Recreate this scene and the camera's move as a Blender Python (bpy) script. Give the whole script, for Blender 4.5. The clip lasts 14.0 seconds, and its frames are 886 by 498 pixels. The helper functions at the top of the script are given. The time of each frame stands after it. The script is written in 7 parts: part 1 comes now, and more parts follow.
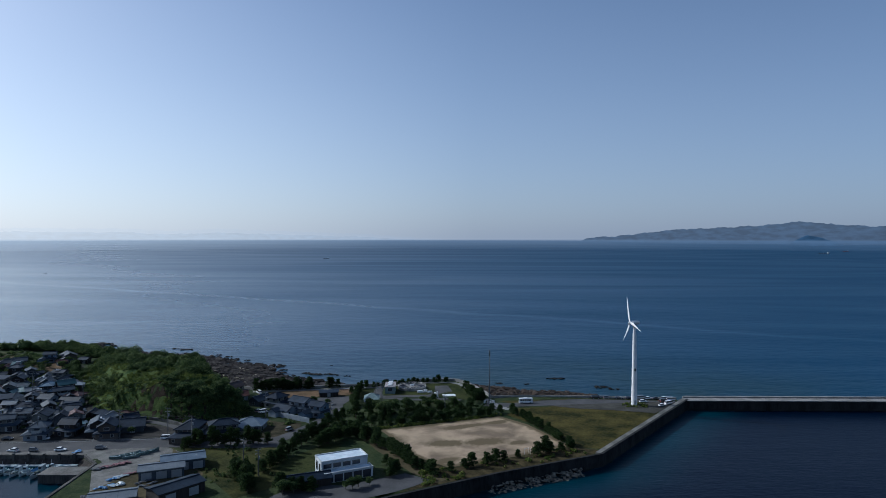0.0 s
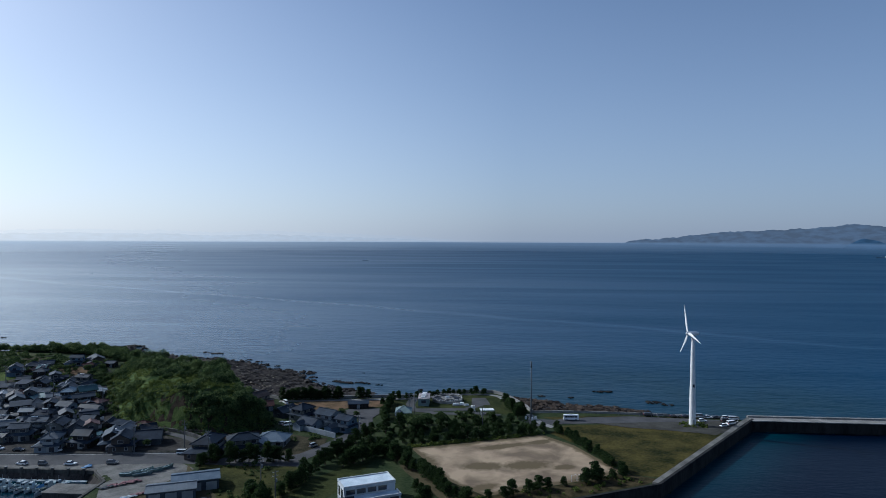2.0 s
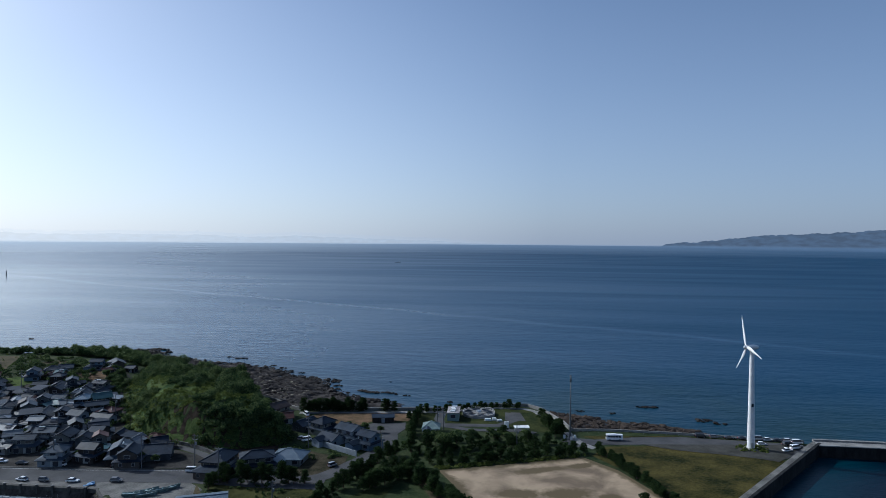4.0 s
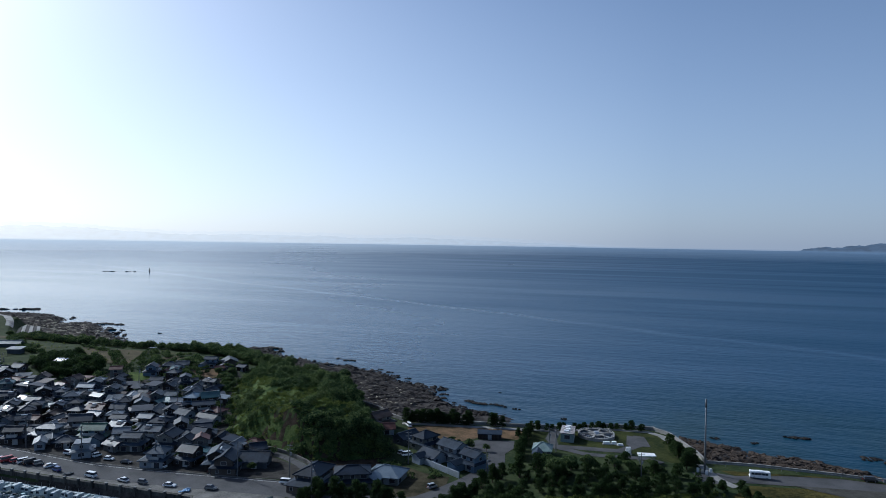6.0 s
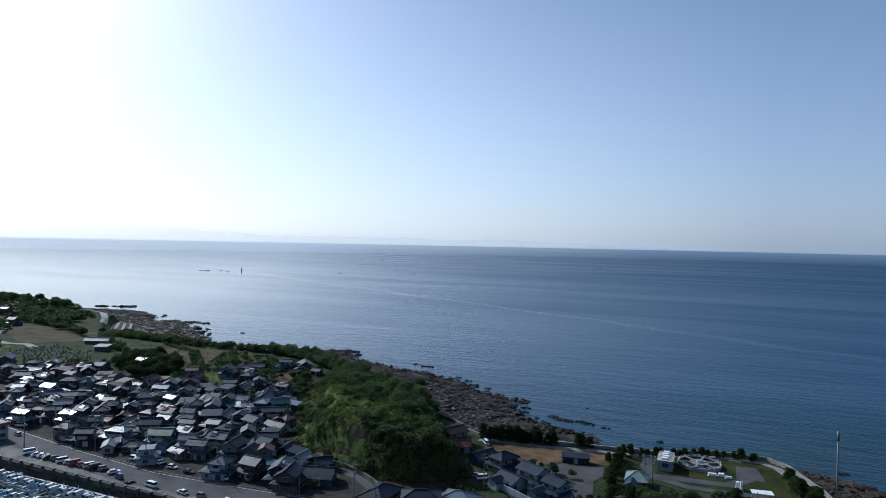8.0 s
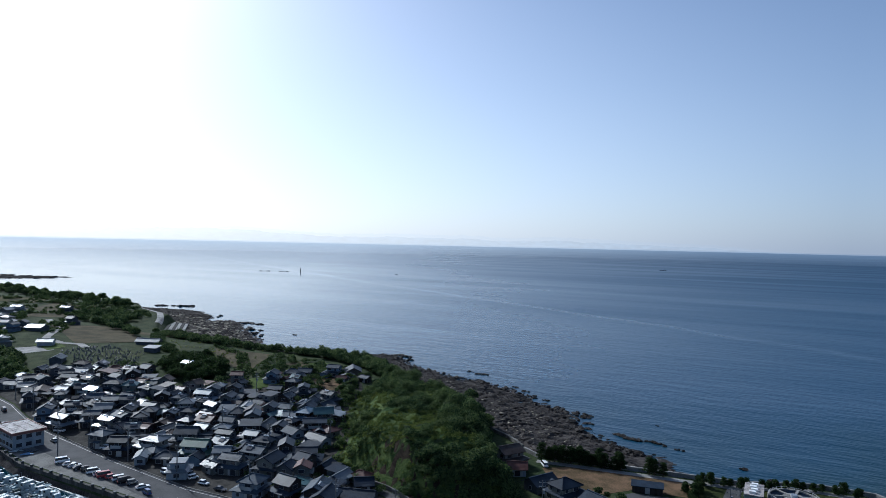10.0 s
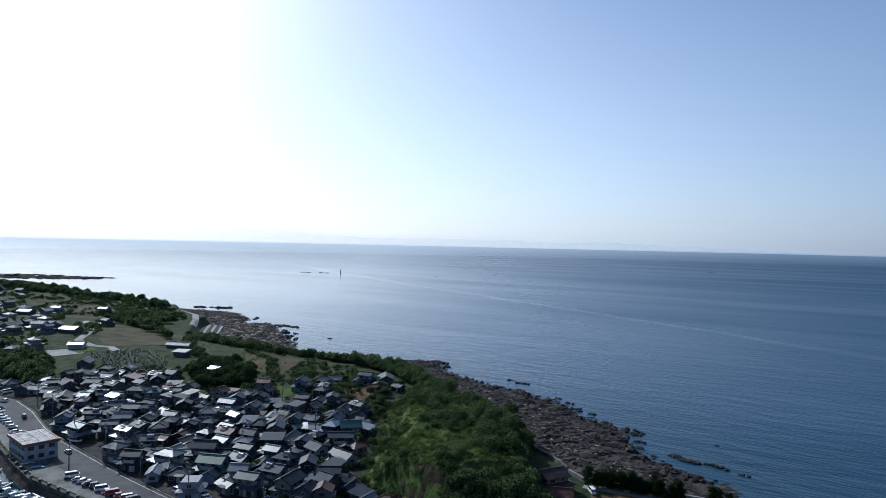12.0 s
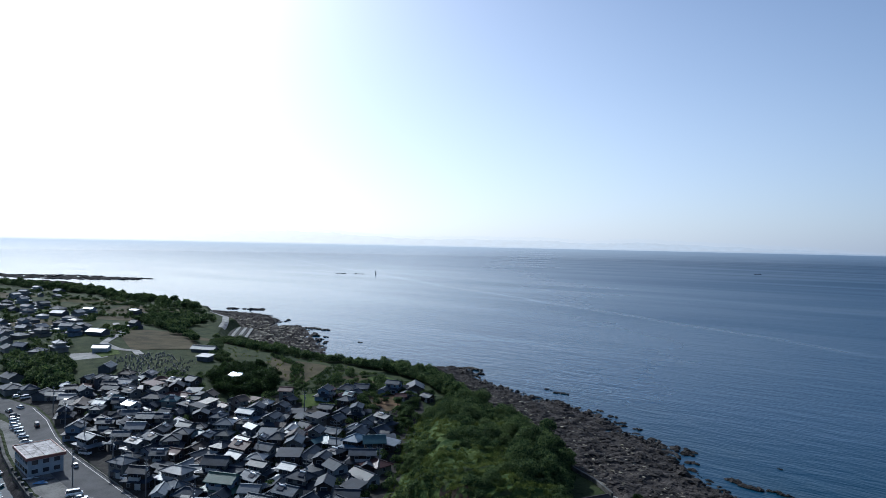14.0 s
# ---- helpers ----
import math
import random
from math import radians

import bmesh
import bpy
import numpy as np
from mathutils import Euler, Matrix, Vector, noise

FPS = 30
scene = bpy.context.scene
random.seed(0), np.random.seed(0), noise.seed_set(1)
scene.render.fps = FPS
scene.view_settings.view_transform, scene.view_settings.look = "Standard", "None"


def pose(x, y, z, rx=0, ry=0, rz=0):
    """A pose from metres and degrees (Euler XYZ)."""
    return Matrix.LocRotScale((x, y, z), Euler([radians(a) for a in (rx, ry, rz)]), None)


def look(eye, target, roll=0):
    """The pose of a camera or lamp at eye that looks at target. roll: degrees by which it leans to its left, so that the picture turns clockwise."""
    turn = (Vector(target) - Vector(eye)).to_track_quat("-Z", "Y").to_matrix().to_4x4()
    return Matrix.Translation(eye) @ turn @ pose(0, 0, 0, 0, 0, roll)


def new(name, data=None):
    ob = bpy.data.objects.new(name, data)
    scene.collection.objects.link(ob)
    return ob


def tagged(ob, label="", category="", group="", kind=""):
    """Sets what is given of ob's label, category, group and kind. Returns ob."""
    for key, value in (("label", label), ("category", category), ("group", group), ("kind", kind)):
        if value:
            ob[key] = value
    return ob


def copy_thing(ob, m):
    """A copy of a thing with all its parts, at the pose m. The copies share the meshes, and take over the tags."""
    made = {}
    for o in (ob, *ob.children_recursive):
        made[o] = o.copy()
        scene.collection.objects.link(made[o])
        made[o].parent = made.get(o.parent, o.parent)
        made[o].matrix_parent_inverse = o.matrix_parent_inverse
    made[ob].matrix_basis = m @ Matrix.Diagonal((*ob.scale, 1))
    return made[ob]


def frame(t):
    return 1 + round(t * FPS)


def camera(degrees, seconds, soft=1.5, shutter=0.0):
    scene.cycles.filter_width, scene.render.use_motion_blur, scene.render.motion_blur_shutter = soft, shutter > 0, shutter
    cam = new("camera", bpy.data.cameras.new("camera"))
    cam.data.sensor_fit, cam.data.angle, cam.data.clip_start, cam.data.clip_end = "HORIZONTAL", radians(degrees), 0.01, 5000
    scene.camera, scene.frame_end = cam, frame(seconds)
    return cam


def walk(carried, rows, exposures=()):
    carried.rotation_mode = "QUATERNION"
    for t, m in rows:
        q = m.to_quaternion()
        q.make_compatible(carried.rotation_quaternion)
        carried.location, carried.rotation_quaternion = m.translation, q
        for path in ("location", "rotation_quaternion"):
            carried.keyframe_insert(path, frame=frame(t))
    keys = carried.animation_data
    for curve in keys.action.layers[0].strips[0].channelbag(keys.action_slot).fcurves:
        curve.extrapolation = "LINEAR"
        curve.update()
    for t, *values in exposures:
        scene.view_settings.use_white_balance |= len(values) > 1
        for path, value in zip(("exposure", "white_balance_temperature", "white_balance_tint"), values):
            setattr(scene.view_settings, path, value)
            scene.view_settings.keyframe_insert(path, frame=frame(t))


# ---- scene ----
cam = camera(68.53, 14.0, soft=0.6)
PATH = [
    (0, look((0.00, -0.00, 78.00), (0.00, 99.98, 76.18), 0.04)),
    (0.5, look((0.28, 5.63, 77.91), (-1.82, 105.59, 76.15), 0.10)),
    (1, look((0.50, 11.24, 77.81), (-3.39, 111.15, 76.15), 0.15)),
    (1.5, look((0.60, 16.74, 77.69), (-4.51, 116.60, 76.10), 0.17)),
    (2, look((0.60, 22.11, 77.58), (-5.47, 121.91, 76.07), 0.22)),
    (2.2, look((0.57, 24.23, 77.55), (-5.84, 124.01, 76.07), 0.24)),
    (4.3, look((-0.38, 45.71, 77.48), (-13.43, 144.85, 76.36), 0.52)),
    (4.5, look((-0.54, 47.88, 77.45), (-15.19, 146.79, 76.34), 0.56)),
    (5, look((-1.00, 53.38, 77.37), (-20.31, 151.49, 76.31), 0.67)),
    (5.5, look((-1.55, 58.83, 77.26), (-25.62, 155.89, 76.20), 0.76)),
    (6, look((-2.26, 64.17, 77.13), (-30.56, 160.08, 76.09), 0.89)),
    (6.5, look((-3.19, 69.37, 77.00), (-35.25, 164.08, 75.99), 1.00)),
    (7, look((-4.33, 74.53, 76.88), (-39.61, 168.09, 75.89), 1.09)),
    (7.5, look((-5.63, 79.68, 76.81), (-43.63, 172.17, 75.83), 1.14)),
    (8, look((-7.11, 84.85, 76.80), (-47.61, 176.28, 75.84), 1.16)),
    (8.5, look((-8.68, 89.99, 76.80), (-51.56, 180.32, 75.79), 1.25)),
    (8.7, look((-9.35, 92.02, 76.78), (-53.16, 181.91, 75.78), 1.27)),
    (10.8, look((-17.96, 112.71, 76.11), (-68.68, 198.89, 75.22), 1.26)),
    (11, look((-18.77, 114.54, 76.09), (-70.03, 200.40, 75.22), 1.26)),
    (11.5, look((-20.76, 119.03, 76.09), (-73.40, 204.05, 75.22), 1.26)),
    (12, look((-22.77, 123.47, 76.12), (-76.73, 207.66, 75.26), 1.27)),
    (12.5, look((-24.86, 127.88, 76.14), (-80.16, 211.19, 75.27), 1.25)),
    (13, look((-27.05, 132.29, 76.12), (-83.66, 214.72, 75.29), 1.25)),
    (13.5, look((-29.31, 136.64, 76.08), (-87.10, 218.25, 75.23), 1.22)),
    (14, look((-31.67, 140.91, 76.04), (-90.28, 221.93, 75.20), 1.20)),
]
walk(cam, PATH, [(0, 0.0, 5530, 6), (7, 0.16, 5530, 6), (14, 0.25, 5530, 6)])

# ---- light ----
SUN_AZ, SUN_EL = 70.0, 34.0     # degrees to the left of +y, degrees above the sea
world = bpy.data.worlds.new("sky")
scene.world = world
world.use_nodes = True
wn = world.node_tree.nodes
wn.clear()
sky = wn.new("ShaderNodeTexSky")
sky.sky_type = "NISHITA"
sky.sun_disc = False
sky.sun_elevation = radians(SUN_EL)
sky.sun_rotation = radians(-SUN_AZ)
sky.altitude = 50
sky.air_density = 0.7
sky.dust_density = 1.5
sky.ozone_density = 0.8
back = wn.new("ShaderNodeBackground")
back.inputs["Strength"].default_value = 0.108
wout = wn.new("ShaderNodeOutputWorld")
world.node_tree.links.new(sky.outputs[0], back.inputs[0])
world.node_tree.links.new(back.outputs[0], wout.inputs[0])

sun_data = bpy.data.lights.new("sun", "SUN")
sun_data.energy, sun_data.angle, sun_data.color = 3.5, radians(0.6), (1.0, 0.965, 0.91)
sun = new("sun", sun_data)
sun_dir = Vector((-math.sin(radians(SUN_AZ)) * math.cos(radians(SUN_EL)), math.cos(radians(SUN_AZ)) * math.cos(radians(SUN_EL)), math.sin(radians(SUN_EL))))
sun.matrix_world = look(sun_dir * 900, (0, 0, 0))

# ---- materials ----
def node_mat(name):
    m = bpy.data.materials.new(name)
    m.use_nodes = True
    nt = m.node_tree
    return m, nt, nt.nodes["Principled BSDF"], nt.nodes.new, nt.links.new


def surface(name, c1, c2, size=4.0, fine=0.4, rough=0.8, bump=0.3, metal=0.0, spec=0.4, vary=0.0, mid=0.5, stretch=(1, 1, 1), edge=0.12, wear=0.0):
    """Two colours mixed by a broad and a fine noise, with relief and, if asked, a shift of tone from piece to piece."""
    m, nt, bsdf, node, link = node_mat(name)
    geo = node("ShaderNodeNewGeometry")
    scale = node("ShaderNodeVectorMath")
    scale.operation = "MULTIPLY"
    scale.inputs[1].default_value = stretch
    link(geo.outputs["Position"], scale.inputs[0])
    n1, n2 = node("ShaderNodeTexNoise"), node("ShaderNodeTexNoise")
    n1.inputs["Scale"].default_value, n1.inputs["Detail"].default_value = 1 / size, 5
    n2.inputs["Scale"].default_value, n2.inputs["Detail"].default_value = 1 / fine, 4
    for n in (n1, n2):
        link(scale.outputs[0], n.inputs["Vector"])
    mixed = node("ShaderNodeMix")
    mixed.inputs[0].default_value = 0.35
    link(n1.outputs[0], mixed.inputs[2])
    link(n2.outputs[0], mixed.inputs[3])
    ramp = node("ShaderNodeValToRGB")
    ramp.color_ramp.elements[0].position, ramp.color_ramp.elements[1].position = mid - edge, mid + edge
    ramp.color_ramp.elements[0].color, ramp.color_ramp.elements[1].color = (*c1, 1), (*c2, 1)
    link(mixed.outputs[0], ramp.inputs[0])
    colour = ramp.outputs[0]
    if vary:
        info, hsv, rng = node("ShaderNodeObjectInfo"), node("ShaderNodeHueSaturation"), node("ShaderNodeMapRange")
        rng.inputs[3].default_value, rng.inputs[4].default_value = 1 - vary, 1 + vary
        link(info.outputs["Random"], rng.inputs[0])
        link(rng.outputs[0], hsv.inputs["Value"])
        link(colour, hsv.inputs["Color"])
        colour = hsv.outputs[0]
    link(colour, bsdf.inputs["Base Color"])
    bsdf.inputs["Roughness"].default_value, bsdf.inputs["Metallic"].default_value = rough, metal
    if vary and wear:
        # older coverings have lost their glaze
        dull = node("ShaderNodeMapRange")
        dull.inputs[3].default_value, dull.inputs[4].default_value = rough - wear, rough + wear
        link(info.outputs["Random"], dull.inputs[0])
        link(dull.outputs[0], bsdf.inputs["Roughness"])
    bsdf.inputs["Specular IOR Level"].default_value = spec
    if bump:
        b = node("ShaderNodeBump")
        b.inputs["Strength"].default_value, b.inputs["Distance"].default_value = bump, fine * 0.5
        link(n2.outputs[0], b.inputs["Height"])
        link(b.outputs[0], bsdf.inputs["Normal"])
    return m


def leafy(name, c1, c2, light=0.45):
    """Leaves: tone differs from leaf to leaf and from clump to clump, with a little light let through."""
    m, nt, bsdf, node, link = node_mat(name)
    geo, n1, ramp, mixed = node("ShaderNodeNewGeometry"), node("ShaderNodeTexNoise"), node("ShaderNodeValToRGB"), node("ShaderNodeMix")
    n1.inputs["Scale"].default_value, n1.inputs["Detail"].default_value = 0.085, 4
    link(geo.outputs["Position"], n1.inputs["Vector"])
    mixed.inputs[0].default_value = 0.45
    link(n1.outputs[0], mixed.inputs[2])
    link(geo.outputs["Random Per Island"], mixed.inputs[3])
    ramp.color_ramp.elements[0].position, ramp.color_ramp.elements[1].position = 0.34, 0.66
    ramp.color_ramp.elements[0].color, ramp.color_ramp.elements[1].color = (*c1, 1), (*c2, 1)
    link(mixed.outputs[0], ramp.inputs[0])
    link(ramp.outputs[0], bsdf.inputs["Base Color"])
    bsdf.inputs["Roughness"].default_value = 0.75
    bsdf.inputs["Specular IOR Level"].default_value = 0.1
    trans, mixs, out = node("ShaderNodeBsdfTranslucent"), node("ShaderNodeMixShader"), nt.nodes["Material Output"]
    link(ramp.outputs[0], trans.inputs[0])
    mixs.inputs[0].default_value = light
    link(bsdf.outputs[0], mixs.inputs[1])
    link(trans.outputs[0], mixs.inputs[2])
    link(mixs.outputs[0], out.inputs[0])
    return m


def water(name, deep, shoal, wave, choppy, gloss=0.42, ruffle=1.0):
    """Open water: wave relief at three sizes, calm and ruffled stretches, paler bed showing near the shore."""
    m, nt, bsdf, node, link = node_mat(name)
    geo = node("ShaderNodeNewGeometry")
    turned = node("ShaderNodeMapping")
    turned.inputs["Rotation"].default_value = (0, 0, radians(-14))
    turned.inputs["Scale"].default_value = (0.35, 1, 1)
    link(geo.outputs["Position"], turned.inputs[0])
    height = None
    for size, amount, detail in ((wave * 5, 0.34, 2), (wave, 0.26, 3), (wave * 0.25, 0.07, 2)):
        n = node("ShaderNodeTexNoise")
        n.inputs["Scale"].default_value, n.inputs["Detail"].default_value = 1 / size, detail
        link(turned.outputs[0], n.inputs["Vector"])
        mul = node("ShaderNodeMath")
        mul.operation = "MULTIPLY_ADD"
        mul.inputs[1].default_value = amount * wave
        link(n.outputs[0], mul.inputs[0])
        if height:
            link(height, mul.inputs[2])
        height = mul.outputs[0]
    # wind streaks: long bands of calmer and rougher water
    band, streak = node("ShaderNodeMapping"), node("ShaderNodeTexNoise")
    band.inputs["Rotation"].default_value = (0, 0, radians(-10))
    band.inputs["Scale"].default_value = (0.0011, 0.0068, 1)
    streak.inputs["Scale"].default_value, streak.inputs["Detail"].default_value, streak.inputs["Distortion"].default_value = 1, 6, 0.8
    link(geo.outputs["Position"], band.inputs[0])
    link(band.outputs[0], streak.inputs["Vector"])
    rough = node("ShaderNodeMapRange")
    rough.inputs[1].default_value, rough.inputs[2].default_value, rough.inputs[3].default_value, rough.inputs[4].default_value = 0.35, 0.65, 0.27 * ruffle, 0.36 * ruffle
    link(streak.outputs[0], rough.inputs[0])
    # the bay lies calm in the lee of the western headland and ruffled towards the open east
    apart, lee, rmul = node("ShaderNodeSeparateXYZ"), node("ShaderNodeMapRange"), node("ShaderNodeMath")
    link(geo.outputs["Position"], apart.inputs[0])
    lee.inputs[1].default_value, lee.inputs[2].default_value, lee.inputs[3].default_value, lee.inputs[4].default_value = -0.72, 0.45, 0.30, 1.7
    bearing, north = node("ShaderNodeMath"), node("ShaderNodeMath")
    north.operation, bearing.operation = "ADD", "DIVIDE"
    north.inputs[1].default_value = 150
    link(apart.outputs[1], north.inputs[0])
    link(apart.outputs[0], bearing.inputs[0])
    link(north.outputs[0], bearing.inputs[1])
    link(bearing.outputs[0], lee.inputs[0])
    rmul.operation = "MULTIPLY"
    link(rough.outputs[0], rmul.inputs[0])
    link(lee.outputs[0], rmul.inputs[1])
    # far out the single waves melt into an even sheen
    far, radd, rsum = node("ShaderNodeMapRange"), node("ShaderNodeMapRange"), node("ShaderNodeMath")
    for fade, near_v, far_v in ((far, 1.0, 0.12), (radd, 0.0, 0.10)):
        fade.inputs[1].default_value, fade.inputs[2].default_value, fade.inputs[3].default_value, fade.inputs[4].default_value = 450, 1900, near_v, far_v
        link(apart.outputs[1], fade.inputs[0])
    rsum.operation = "ADD"
    link(rmul.outputs[0], rsum.inputs[0])
    link(radd.outputs[0], rsum.inputs[1])
    # a current line winding across the bay: a narrow slick of smooth water
    slick_map, slick_noise, slick_y, slick_add, slick_abs, slick = (node("ShaderNodeMapping"), node("ShaderNodeTexNoise"), node("ShaderNodeSeparateXYZ"), node("ShaderNodeMath"), node("ShaderNodeMath"), node("ShaderNodeMapRange"))
    slick_map.vector_type = "TEXTURE"
    slick_map.inputs["Location"].default_value, slick_map.inputs["Rotation"].default_value = (-80, 726, 0), (0, 0, radians(-30))
    link(geo.outputs["Position"], slick_map.inputs[0])
    link(slick_map.outputs[0], slick_y.inputs[0])
    slick_noise.inputs["Scale"].default_value, slick_noise.inputs["Detail"].default_value = 0.006, 4
    link(geo.outputs["Position"], slick_noise.inputs["Vector"])
    slick_add.operation = "MULTIPLY_ADD"
    slick_add.inputs[1].default_value = 60
    link(slick_noise.outputs[0], slick_add.inputs[0])
    link(slick_y.outputs[1], slick_add.inputs[2])
    slick_abs.operation = "ABSOLUTE"
    shifted = node("ShaderNodeMath")
    shifted.operation = "SUBTRACT"
    shifted.inputs[1].default_value = 30
    link(slick_add.outputs[0], shifted.inputs[0])
    link(shifted.outputs[0], slick_abs.inputs[0])
    slick.inputs[1].default_value, slick.inputs[2].default_value, slick.inputs[3].default_value, slick.inputs[4].default_value = 0.0, 12.0, 0.80, 1.0
    link(slick_abs.outputs[0], slick.inputs[0])
    calm = node("ShaderNodeMath")
    calm.operation = "MULTIPLY"
    link(rsum.outputs[0], calm.inputs[0])
    link(slick.outputs[0], calm.inputs[1])
    link(calm.outputs[0], bsdf.inputs["Roughness"])
    strength = node("ShaderNodeMapRange")
    strength.inputs[1].default_value, strength.inputs[2].default_value, strength.inputs[3].default_value, strength.inputs[4].default_value = 0.35, 0.65, choppy * 0.55, choppy * 0.85
    link(streak.outputs[0], strength.inputs[0])
    b = node("ShaderNodeBump")
    b.inputs["Distance"].default_value = 1.0
    smul = node("ShaderNodeMath")
    smul.operation = "MULTIPLY"
    link(strength.outputs[0], smul.inputs[0])
    link(lee.outputs[0], smul.inputs[1])
    fmul = node("ShaderNodeMath")
    fmul.operation = "MULTIPLY"
    link(smul.outputs[0], fmul.inputs[0])
    link(far.outputs[0], fmul.inputs[1])
    link(fmul.outputs[0], b.inputs["Strength"])
    link(height, b.inputs["Height"])
    link(b.outputs[0], bsdf.inputs["Normal"])
    # bed: paler sand and dark weed where the water is shallow, by the depth stored on the mesh
    depth, patch_n, ramp, mixed = node("ShaderNodeAttribute"), node("ShaderNodeTexNoise"), node("ShaderNodeMath"), node("ShaderNodeMix")
    depth.attribute_name = "shallow"
    patch_n.inputs["Scale"].default_value, patch_n.inputs["Detail"].default_value = 0.022, 5
    link(geo.outputs["Position"], patch_n.inputs["Vector"])
    ramp.operation, ramp.use_clamp = "MULTIPLY", True
    link(depth.outputs["Fac"], ramp.inputs[0])
    link(patch_n.outputs[0], ramp.inputs[1])
    mixed.data_type = "RGBA"
    mixed.inputs[6].default_value, mixed.inputs[7].default_value = (*deep, 1), (*shoal, 1)
    link(ramp.outputs[0], mixed.inputs[0])
    link(mixed.outputs[2], bsdf.inputs["Base Color"])
    bsdf.inputs["IOR"].default_value = 1.33
    bsdf.inputs["Specular IOR Level"].default_value = gloss
    return m


def plain(name, c, rough=0.5, metal=0.0, spec=0.5):
    return surface(name, tuple(v * 0.9 for v in c), tuple(min(1, v * 1.06) for v in c), 1.5, 0.2, rough, 0.05, metal, spec)


MAT_SEA = water("sea_water", (0.0001, 0.036, 0.084), (0.0015, 0.026, 0.034), 7.0, 0.5, 0.40, 1.0)
MAT_HARBOUR = water("harbour_water", (0.0003, 0.004, 0.014), (0.002, 0.055, 0.075), 1.6, 0.28, 0.14, 0.75)
MAT_EARTH = surface("earth_and_grass", (0.0159, 0.0289, 0.0116), (0.0462, 0.0578, 0.0246), 6, 0.9, 0.95, 0.7, spec=0.06)
MAT_ROCK = surface("shore_rock", (0.0109, 0.0105, 0.0109), (0.0812, 0.0713, 0.0653), 5, 0.7, 0.85, 0.8, edge=0.16, spec=0.06)
MAT_ASPHALT = surface("asphalt", (0.0442, 0.045, 0.0476), (0.0765, 0.0765, 0.0799), 6, 0.5, 0.9, 0.15, spec=0.2)
MAT_CONCRETE = surface("concrete", (0.15, 0.147, 0.138), (0.27, 0.263, 0.25), 5, 0.5, 0.85, 0.25, spec=0.2)
# near-black: the shade on the harbour-side faces is put into this colour
MAT_WALL_CONCRETE = surface("shaded_seawall_concrete", (0.008, 0.009, 0.010), (0.030, 0.030, 0.029), 4, 0.6, 0.9, 0.3, stretch=(1, 1, 0.3), spec=0.15)
MAT_QUAY = surface("grey_quay_concrete", (0.030, 0.030, 0.029), (0.095, 0.091, 0.084), 4, 0.6, 0.9, 0.3, stretch=(1, 1, 0.3), spec=0.15)
MAT_SAND = surface("playground_sand", (0.17, 0.125, 0.075), (0.36, 0.29, 0.215), 14, 0.6, 0.95, 0.1, spec=0.06)
MAT_GRASS = surface("rough_grass", (0.0136, 0.017, 0.0051), (0.0748, 0.0629, 0.0187), 9, 0.9, 0.95, 0.8, spec=0.06)
MAT_LAWN = surface("green_grass", (0.014, 0.0218, 0.007), (0.0437, 0.0499, 0.0156), 6, 0.8, 0.95, 0.5, spec=0.06)
MAT_DRY = surface("dry_field", (0.060, 0.046, 0.024), (0.160, 0.102, 0.062), 5, 0.6, 0.95, 0.4, spec=0.06)
MAT_SOIL = surface("field_soil", (0.04, 0.036, 0.02), (0.09, 0.074, 0.042), 10, 0.8, 0.95, 0.4, spec=0.06)
MAT_WHITE = plain("white_paint", (0.72, 0.72, 0.71), 0.4)
MAT_STEEL = plain("galvanised_steel", (0.42, 0.44, 0.46), 0.45, 0.7)
MAT_APRON = surface("worn_quay_paving", (0.0765, 0.0747, 0.0702), (0.18, 0.1755, 0.162), 5, 0.6, 0.9, 0.3, spec=0.15)
MAT_POLE = plain("grey_pole_concrete", (0.13, 0.13, 0.13), 0.8, 0.0, 0.2)
MAT_DULL_STEEL = plain("dull_grey_steel", (0.20, 0.215, 0.23), 0.55, 0.2)
MAT_MAST = plain("weathered_mast_steel", (0.11, 0.12, 0.13), 0.6, 0.1)
MAT_GLASS = plain("dark_glass", (0.03, 0.035, 0.045), 0.12, 0.0, 0.6)
MAT_RUBBER = plain("tyre_rubber", (0.02, 0.02, 0.02), 0.8)
MAT_BARK = surface("bark", (0.05, 0.035, 0.025), (0.11, 0.085, 0.065), 0.8, 0.15, 0.95, 0.6)
MAT_PINE = leafy("pine_needles", (0.009, 0.022, 0.008), (0.045, 0.072, 0.022))
MAT_LEAF = leafy("broad_leaves", (0.012, 0.034, 0.014), (0.118, 0.158, 0.056), 0.38)
MAT_SCRUB = leafy("scrub_leaves", (0.040, 0.068, 0.016), (0.165, 0.195, 0.048), 0.4)

